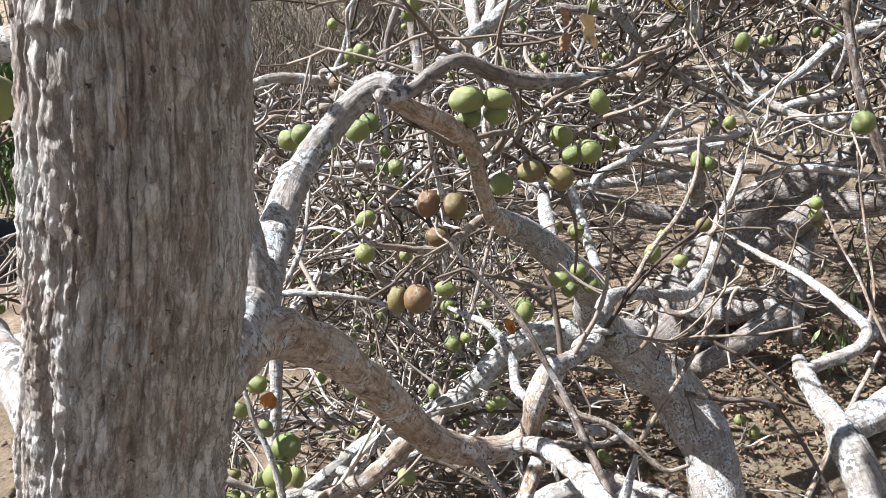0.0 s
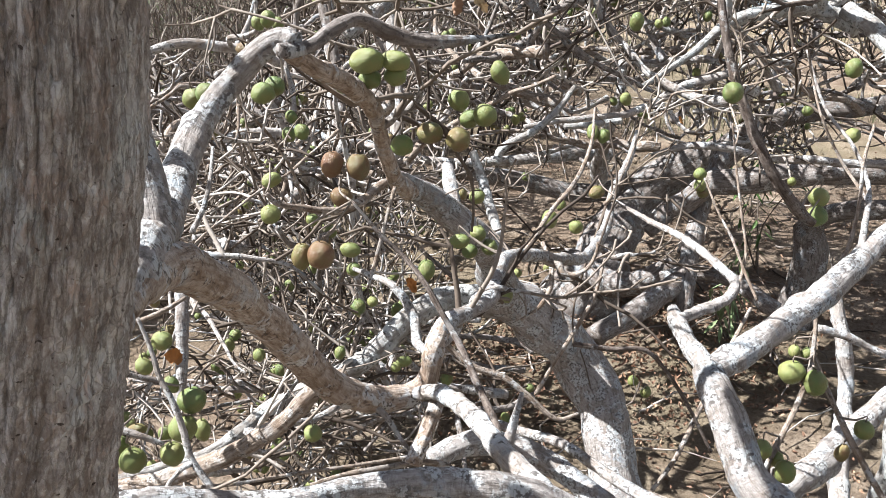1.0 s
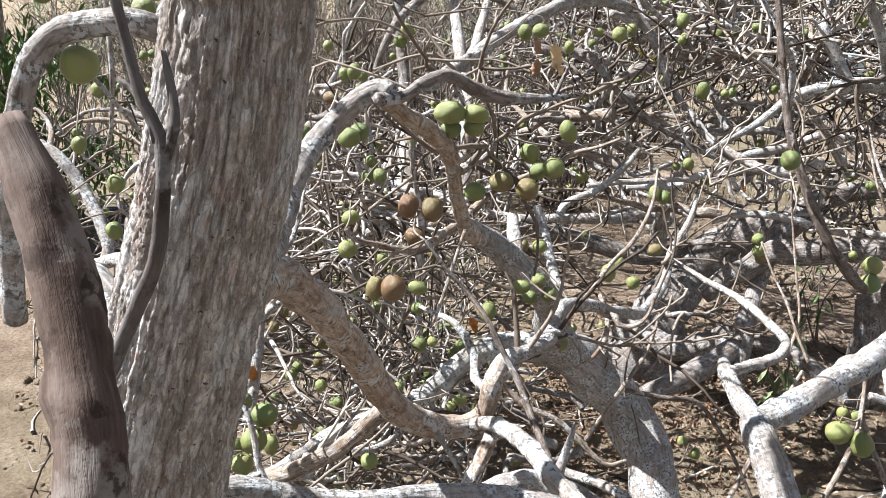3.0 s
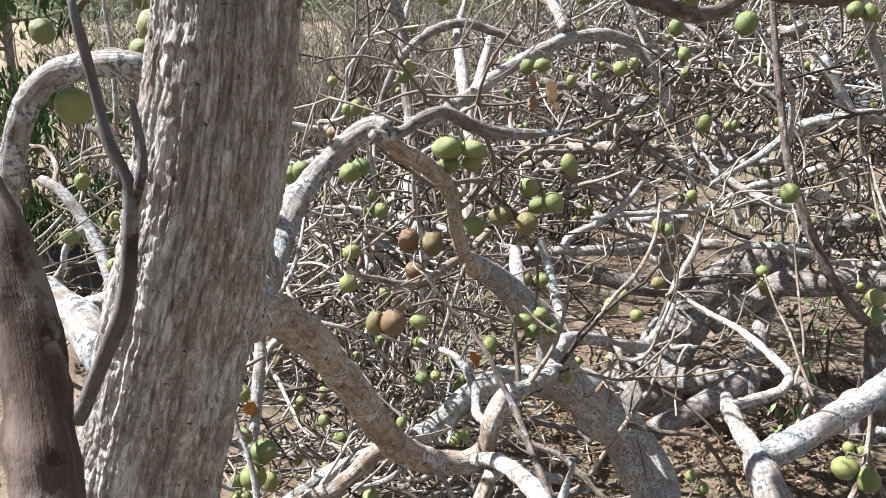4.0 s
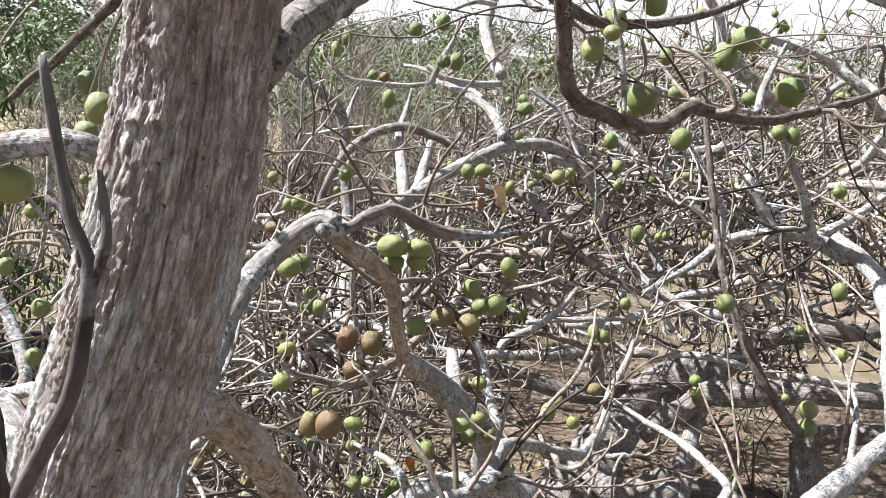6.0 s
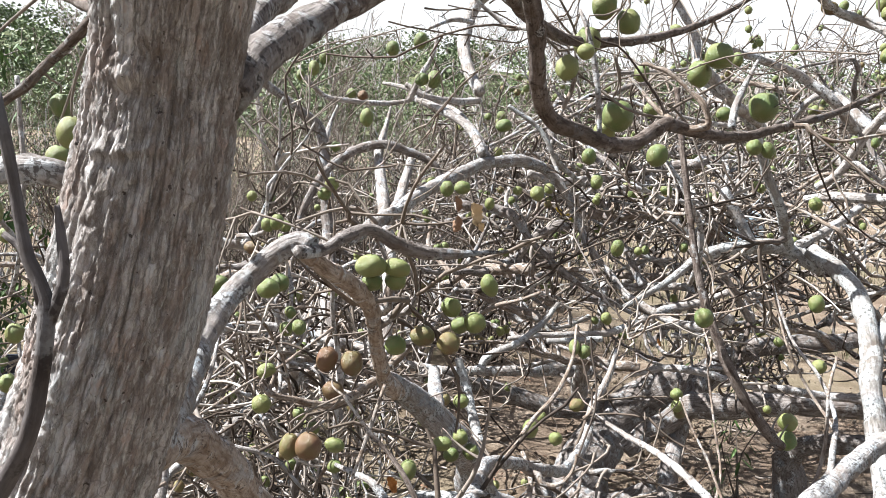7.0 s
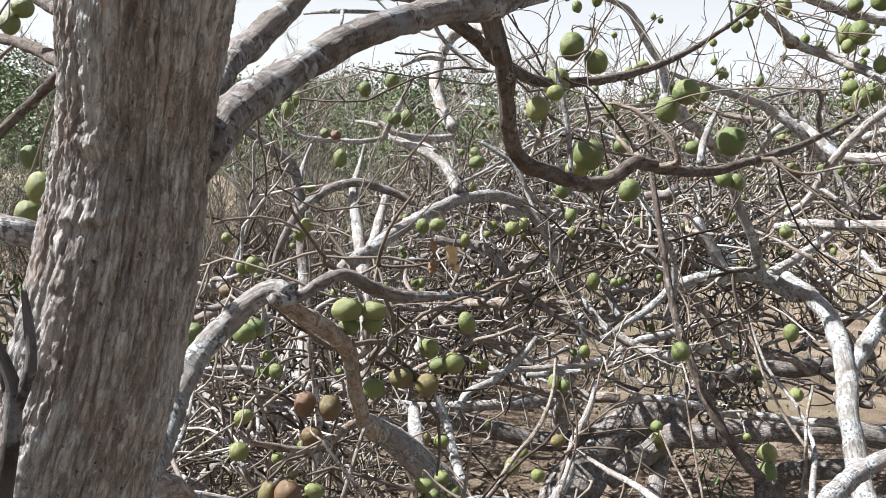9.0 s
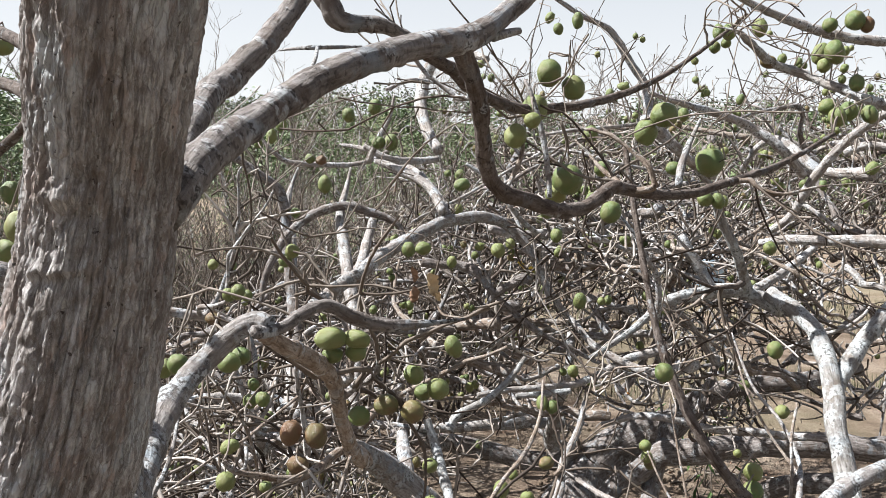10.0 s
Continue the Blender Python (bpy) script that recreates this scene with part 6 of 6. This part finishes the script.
pole_path[:, 2] = [ground_height(q[0], q[1]) + q[3] * 0.9 for q in pole_path]
v, g, _, _ = sides_of(pole_path, 14, 0.1, 20.0)
tagged(mesh_from("fallen_branch", v.reshape(-1, 3), skin(len(pole_path), 14), BROWN_BARK, None, g.reshape(-1, 3)), "long fallen branch lying on bare earth", "fallen branch")


# ---- distance: hill, woods, shrubs, pond ----
def hill_height(az):
    return 11.3 + 2.6 * noise.noise(Vector((az * 5.0, 0.4, 0))) + 1.2 * noise.noise(Vector((az * 17.0, 2.4, 0)))


def hill_material():
    m, n, l, b = material("scrub_slope", 0.95, 0.1)
    p = place_vector(n)
    v = noise_at(n, l, p, 0.5, 8.0, 0.7)
    l.new(ramp(n, l, v, [(0.36, (0.045, 0.058, 0.030)), (0.50, (0.085, 0.098, 0.050)), (0.64, (0.150, 0.145, 0.085))]), b.inputs["Base Color"])
    bump(n, l, b, v, 1.0, 0.8)
    return m


def build_hill():
    v, f = [], []
    n, rows = 200, 14
    for i in range(n + 1):
        az = -math.pi + 2 * math.pi * i / n
        q = az if i < n else -math.pi
        for j in range(rows):
            k = j / (rows - 1)
            d = 60 + 75 * k
            h = hill_height(q) * (k * k * (3 - 2 * k)) + 0.5 * noise.noise(Vector((q * 20, k * 5, 3)))
            v.append((d * math.sin(q), d * math.cos(q), h - 0.6))
    for i in range(n):
        for j in range(rows - 1):
            f.append((i * rows + j, (i + 1) * rows + j, (i + 1) * rows + j + 1, i * rows + j + 1))
    return tagged(mesh_from("backdrop", v, f, hill_material()), "low scrub-covered hill in the distance", "hill", kind="structure")


build_hill()


def leaf_cloud(bits, at, size, count, long, wide, hang=0.0):
    for _ in range(count):
        d = RNG.normal(size=3)
        d /= np.linalg.norm(d)
        q = np.array(at) + d * np.array(size) * RNG.random() ** 0.4
        bits.leaf(tuple(q), long * RNG.uniform(0.6, 1.3), wide * RNG.uniform(0.6, 1.3), RNG.uniform(0, 6.3), RNG.normal() * 0.7, RNG.uniform(0.0, 0.3), hang + RNG.normal() * 0.5)


# most hill trees take the lighter leaf, its paleness painting in the haze
woods, hazed_woods = Bits(), Bits()
for _ in range(620):
    az = RNG.uniform(-0.75, 0.95)
    k = RNG.random()
    d = 62 + 70 * k
    h = hill_height(az) * (k * k * (3 - 2 * k))
    s = RNG.uniform(1.1, 2.6)
    b = woods if RNG.random() < 0.4 else hazed_woods
    for _ in range(3):
        o = RNG.normal(size=3) * s * 0.5
        leaf_cloud(b, (d * math.sin(az) + o[0], d * math.cos(az) + o[1], h + s * 0.8 + o[2] * 0.5), (s, s, s * 0.8), 54, 0.5, 0.34)
woods.make("hill_woods", HAZED_SCRUB_LEAF, "dull green scrub trees covering the far hill", "woods")
hazed_woods.make("hill_woods", HAZED_LIGHT_LEAF, "yellow-green scrub trees covering the far hill", "woods")


def bare_shrub(at, height, stems, spread, mat, leaves=0, leaf_mat=HAZED_LIGHT_LEAF):
    e = new("bare_shrub")
    e.location = (at[0], at[1], ground_height(at[0], at[1]))
    what = ("thin upright shrub with sparse yellow-green leaves" if leaf_mat is HAZED_LIGHT_LEAF else "thin upright shrub with sparse dull green leaves") if leaves else "leafless shrub of thin upright brown stems"
    tagged(e, what, "shrub", "shrubs behind the fruit trees")
    twigs, sprigs = Strands(), Bits()
    for _ in range(stems):
        base = np.array((at[0] + RNG.normal() * 0.08, at[1] + RNG.normal() * 0.08, e.location.z - 0.02))
        st = wander(base, (RNG.normal() * spread, RNG.normal() * spread, 1), height * RNG.uniform(0.6, 1.1), RNG.uniform(0.008, 0.016), 0.003, 0.16, 0.3, 14)
        v, g, _, _ = sides_of(st, 6, 0, 1)
        mesh_from("stem", v.reshape(-1, 3), skin(14, 6), mat, e, g.reshape(-1, 3))
        for _ in range(9):
            j = RNG.integers(4, 14)
            t = wander(st[j, :3], (RNG.normal() * 0.6, RNG.normal() * 0.6, 0.7), RNG.uniform(0.2, 0.7), st[j, 3] * 0.6, 0.002, 0.4, 0.3, 8)
            twigs.add(t, 4)
            for _ in range(leaves):
                q = t[RNG.integers(2, 8), :3] + RNG.normal(size=3) * 0.04
                sprigs.leaf(tuple(q), RNG.uniform(0.03, 0.06), RNG.uniform(0.012, 0.024), RNG.uniform(0, 6.3), RNG.normal() * 0.7, 0.15, RNG.normal() * 0.7)
            for _ in range(2):
                m = RNG.integers(2, 7)
                twigs.add(wander(t[m, :3], (RNG.normal() * 0.6, RNG.normal() * 0.6, 0.6), RNG.uniform(0.1, 0.35), 0.003, 0.0015, 0.4, 0.3, 6), 4)
    twigs.make("twig_tangle", DARK_TWIG if not leaves else TWIG, e)
    if leaves:
        sprigs.make("foliage", leaf_mat, "", "", e)
    return e


for x, y, h in ((-1.55, 6.6, 2.3), (-1.05, 6.1, 2.0), (-0.7, 7.2, 2.4), (-0.25, 6.4, 2.2), (0.2, 7.4, 2.4), (0.55, 6.8, 2.0), (1.1, 8.2, 2.6), (-2.4, 8.0, 2.4), (-3.2, 7.0, 2.2), (2.0, 9.0, 2.7), (3.1, 9.6, 2.9), (-0.5, 9.5, 2.8), (4.4, 10.0, 3.0), (-1.6, 10.5, 2.9)):
    bare_shrub((x, y), h, RNG.integers(7, 11), 0.22, BROWN_BARK)
for x, y, h in ((-2.0, 8.8, 1.9), (-1.2, 8.4, 2.0), (-0.35, 8.3, 1.9), (0.35, 8.9, 2.0), (0.95, 9.6, 2.1), (1.6, 10.2, 2.2), (2.5, 10.8, 2.3), (-2.9, 9.8, 2.1), (-4.0, 9.2, 2.1), (-0.9, 11.6, 2.3), (0.1, 12.4, 2.3), (-5.0, 11.0, 2.4), (1.4, 13.0, 2.4), (3.6, 12.6, 2.5)):
    bare_shrub((x, y), h, RNG.integers(9, 13), 0.3, GREY_BARK, 9)


for n in range(22):
    y = 5.7 + 4.5 * ((n * 0.7549) % 1.0)
    x = y * (-0.34 + 0.52 * ((n * 0.618 + 0.2) % 1.0))
    bare_shrub((x, y), RNG.uniform(1.5, 2.3), RNG.integers(6, 10), 0.28, DARK_BARK if n % 3 else BROWN_BARK)
for n in range(16):
    y = 7.5 + 5.5 * ((n * 0.5698) % 1.0)
    x = y * (-0.42 + 0.72 * ((n * 0.618 + 0.6) % 1.0))
    bare_shrub((x, y), RNG.uniform(1.6, 2.3), RNG.integers(7, 10), 0.32, GREY_BARK, 10, HAZED_SCRUB_LEAF)


def bare_tree(at, height, limbs=7):
    e = new("bare_tree")
    e.location = (at[0], at[1], 0)
    tagged(e, "tall leafless pale tree with feathery bare twigs", "tree", "bare trees in the distance")
    twigs = Strands()
    tr = wander((at[0], at[1], -0.05), (RNG.normal() * 0.1, RNG.normal() * 0.1, 1), height * 0.8, height * 0.018, height * 0.005, 0.18, 0.4, 14)
    v, g, _, _ = sides_of(tr, 8, 0, 1)
    mesh_from("trunk", v.reshape(-1, 3), skin(14, 8), GREY_BARK, e, g.reshape(-1, 3))
    for _ in range(limbs):
        j = RNG.integers(4, 13)
        lb = wander(tr[j, :3], (RNG.normal(), RNG.normal(), 0.9), height * RNG.uniform(0.25, 0.45), tr[j, 3] * 0.6, 0.008, 0.3, 0.35, 12)
        v, g, _, _ = sides_of(lb, 6, 0, 1)
        mesh_from("limb", v.reshape(-1, 3), skin(12, 6), GREY_BARK, e, g.reshape(-1, 3))
        for _ in range(14):
            m = RNG.integers(2, 12)
            t = wander(lb[m, :3], (RNG.normal(), RNG.normal(), 0.7), height * RNG.uniform(0.06, 0.16), 0.008, 0.004, 0.4, 0.35, 7)
            twigs.add(t, 3)
            for _ in range(3):
                o = RNG.integers(2, 6)
                twigs.add(wander(t[o, :3], (RNG.normal(), RNG.normal(), 0.7), height * RNG.uniform(0.03, 0.08), 0.005, 0.003, 0.4, 0.35, 5), 3)
    twigs.make("twig_tangle", TWIG, e)


for x, y, h in ((-0.4, 19, 5.4), (1.1, 22, 5.2), (-2.6, 24, 5.6), (2.9, 20, 4.9), (5.4, 22, 5.2), (-6.0, 26, 5.4), (8.0, 24, 5.4), (0.4, 28, 6.0), (11.5, 27, 5.8), (4.2, 30, 6.2), (14.5, 26, 5.6), (-8.5, 24, 5.0)):
    bare_tree((x, y), h)


def leafy_bush(at, size, count, mat, label, long=0.05, wide=0.026):
    e = new("bush")
    e.location = (at[0], at[1], 0)
    tagged(e, label, "bush")
    wood = Strands()
    b = Bits()
    for _ in range(10):
        st = wander((at[0], at[1], -0.03), (RNG.normal() * 0.4, RNG.normal() * 0.4, 1), size[2] * RNG.uniform(0.7, 1.1), 0.018, 0.004, 0.3, 0.2, 12)
        wood.add(st, 5)
        for j in range(5, 12):
            o = RNG.normal(size=3) * np.array(size) * 0.22
            leaf_cloud(b, st[j, :3] + o, np.array(size) * 0.16, count // 24, long, wide, 0.5)
    wood.make("stem_tangle", BROWN_BARK, e)
    b.make("foliage", mat, "", "", e)


leafy_bush((0.62, 11.5), (1.5, 1.2, 2.5), 2400, HAZED_LIGHT_LEAF, "yellow-green leafy bush behind the bare shrubs")
leafy_bush((-0.9, 14.5), (2.0, 1.6, 2.3), 2400, HAZED_SCRUB_LEAF, "dull green leafy bush behind the bare shrubs")
leafy_bush((-3.4, 13.0), (2.0, 1.6, 2.1), 2400, HAZED_SCRUB_LEAF, "dull green leafy bush behind the bare shrubs")
leafy_bush((2.6, 16.0), (2.2, 1.8, 2.8), 2400, HAZED_LIGHT_LEAF, "yellow-green leafy bush behind the bare shrubs")
leafy_bush((-5.6, 15.0), (2.4, 1.8, 2.5), 2400, HAZED_LIGHT_LEAF, "yellow-green leafy bush behind the bare shrubs")
leafy_bush((6.0, 17.0), (2.4, 1.8, 3.0), 2400, HAZED_SCRUB_LEAF, "dull green leafy bush behind the bare shrubs")


def leafy_tree(at, crown, count):
    """A dark green tree with hanging lance-shaped leaves."""
    e = new("leafy_tree")
    e.location = (at[0], at[1], 0)
    tagged(e, "dark green tree with drooping lance-shaped leaves", "tree")
    tr = wander((at[0], at[1], -0.05), (0.05, 0.0, 1), crown[2], 0.05, 0.02, 0.12, 0.3, 14)
    v, g, _, _ = sides_of(tr, 10, 0, 1)
    mesh_from("trunk", v.reshape(-1, 3), skin(14, 10), BROWN_BARK, e, g.reshape(-1, 3))
    wood, b = Strands(), Bits()
    for _ in range(46):
        j = RNG.integers(4, 14)
        lb = wander(tr[j, :3], (RNG.normal(), RNG.normal(), 0.25), RNG.uniform(0.35, 0.8), 0.012, 0.003, 0.3, 0.0, 10)
        wood.add(lb, 5)
        for m in range(3, 10):
            for _ in range(count // 320):
                q = lb[m, :3] + RNG.normal(size=3) * 0.05
                b.leaf((q[0], q[1], q[2] - 0.04), RNG.uniform(0.07, 0.13), RNG.uniform(0.018, 0.032), RNG.uniform(0, 6.3), RNG.normal() * 0.3, RNG.uniform(0.0, 0.25), RNG.uniform(0.5, 1.4))
    wood.make("limb_tangle", BROWN_BARK, e)
    b.make("foliage", GREEN_LEAF, "", "", e)


leafy_tree((-2.58, 4.8), (0.6, 0.6, 2.7), 3600)


def sapling(at, height, leaves, mat):
    e = new("sapling")
    e.location = (at[0], at[1], ground_height(at[0], at[1]))
    tagged(e, "small green sapling with drooping narrow leaves among the limbs", "sapling", "saplings under the fruit trees")
    for _ in range(3):
        st = wander((at[0], at[1], e.location.z - 0.01), (RNG.normal() * 0.3, RNG.normal() * 0.3, 1), height * RNG.uniform(0.7, 1.0), 0.006, 0.002, 0.25, 0.2, 10)
        v, g, _, _ = sides_of(st, 6, 0, 1)
        mesh_from("stem", v.reshape(-1, 3), skin(10, 6), DARK_TWIG, e, g.reshape(-1, 3))
        for j in range(3, 10):
            for _ in range(leaves):
                b = Bits()
                a = RNG.uniform(0, 6.3)
                q = st[j, :3] + np.array((math.cos(a), math.sin(a), 0)) * RNG.uniform(0.02, 0.08)
                b.leaf((q[0], q[1], q[2] - 0.03), RNG.uniform(0.07, 0.12), RNG.uniform(0.02, 0.03), a, RNG.normal() * 0.3, 0.15, RNG.uniform(0.5, 1.3))
                mesh_from("leaf", [tuple(p) for p in b.v], b.f, mat, e, None, False)


sapling((2.36, 4.25), 0.85, 2, GREEN_LEAF)
sapling((2.75, 5.2), 0.95, 2, GREEN_LEAF)
sapling((1.82, 3.45), 0.5, 2, HAZED_LIGHT_LEAF)


def build_tank():
    """A pale blue upright tank with ribs and a lid, far behind the limbs."""
    e = new("water_tank")
    e.location = (8.1, 16.0, 0)
    e.scale = (0.55, 0.55, 0.5)
    tagged(e, "pale blue upright water tank standing on the open ground", "tank")
    m, n, l, b = material("pale_blue_plastic", 0.5, 0.4)
    v = noise_at(n, l, place_vector(n), 5.0, 5.0, 0.6)
    l.new(ramp(n, l, v, [(0.3, (0.24, 0.33, 0.42)), (0.7, (0.34, 0.43, 0.50))]), b.inputs["Base Color"])

    def turned(name, profile):
        k = 40
        v = [(r * math.cos(a), r * math.sin(a), z) for r, z in profile for a in np.linspace(0, 2 * math.pi, k, endpoint=False)]
        f = skin(len(profile), k)
        ob = mesh_from(name, v, f, m)
        ob.parent = e

    turned("body", [(0.62, -0.02)] + [(0.62 + (0.025 if i % 2 else 0.0), 0.1 * i) for i in range(1, 13)] + [(0.60, 1.3)])
    turned("lid", [(0.60, 1.3), (0.52, 1.4), (0.25, 1.46), (0.24, 1.52), (0.0, 1.53)])


build_tank()


def build_trough():
    """A low dark trough on the ground behind the trunk."""
    e = new("trough")
    e.location = (-2.72, 5.55, -0.13)
    e.rotation_euler = (0, 0, radians(14))
    tagged(e, "long low dark blue trough standing on dry ground", "trough")
    m, n, l, b = material("dark_blue_paint", 0.5, 0.4)
    v = noise_at(n, l, place_vector(n), 9.0, 5.0, 0.6)
    l.new(ramp(n, l, v, [(0.3, (0.010, 0.013, 0.022)), (0.7, (0.025, 0.032, 0.05))]), b.inputs["Base Color"])

    def box(name, x0, x1, y0, y1, z0, z1):
        bm = bmesh.new()
        bmesh.ops.create_cube(bm, size=1)
        for q in bm.verts:
            q.co = ((x0 + x1) / 2 + q.co.x * (x1 - x0), (y0 + y1) / 2 + q.co.y * (y1 - y0), (z0 + z1) / 2 + q.co.z * (z1 - z0))
        bmesh.ops.bevel(bm, geom=bm.edges[:], offset=0.008, segments=2, affect="EDGES")
        me = bpy.data.meshes.new(name)
        bm.to_mesh(me)
        bm.free()
        me.materials.append(m)
        ob = new(name, me)
        ob.parent = e

    box("side_panel", -0.95, 0.95, -0.25, -0.22, 0.06, 0.42)
    box("side_panel", -0.95, 0.95, 0.22, 0.25, 0.06, 0.42)
    box("end_panel", -0.95, -0.92, -0.22, 0.22, 0.06, 0.42)
    box("end_panel", 0.92, 0.95, -0.22, 0.22, 0.06, 0.42)
    box("bottom", -0.92, 0.92, -0.22, 0.22, 0.06, 0.09)
    for x in (-0.8, 0.8):
        box("foot", x - 0.05, x + 0.05, -0.2, 0.2, 0.03, 0.06)


build_trough()

grass = Bits()
for _ in range(24000):
    y = 7.4 + 20 * RNG.random() ** 1.6
    x = RNG.uniform(-0.75, 0.95) * y
    if noise.noise(Vector((x * 0.4, y * 0.4, 7))) < RNG.uniform(-0.35, 0.25):
        continue
    h = RNG.uniform(0.06, 0.34)
    grass.leaf((x, y, ground_height(x, y) + h * 0.45), h, 0.006 + 0.0009 * y, RNG.uniform(0, 6.3), RNG.normal() * 0.2, 0.1, math.pi / 2 + RNG.normal() * 0.35)
grass.make("dry_grass", DRY_GRASS, "thin dry yellowish grass tufts on the open ground", "grass")
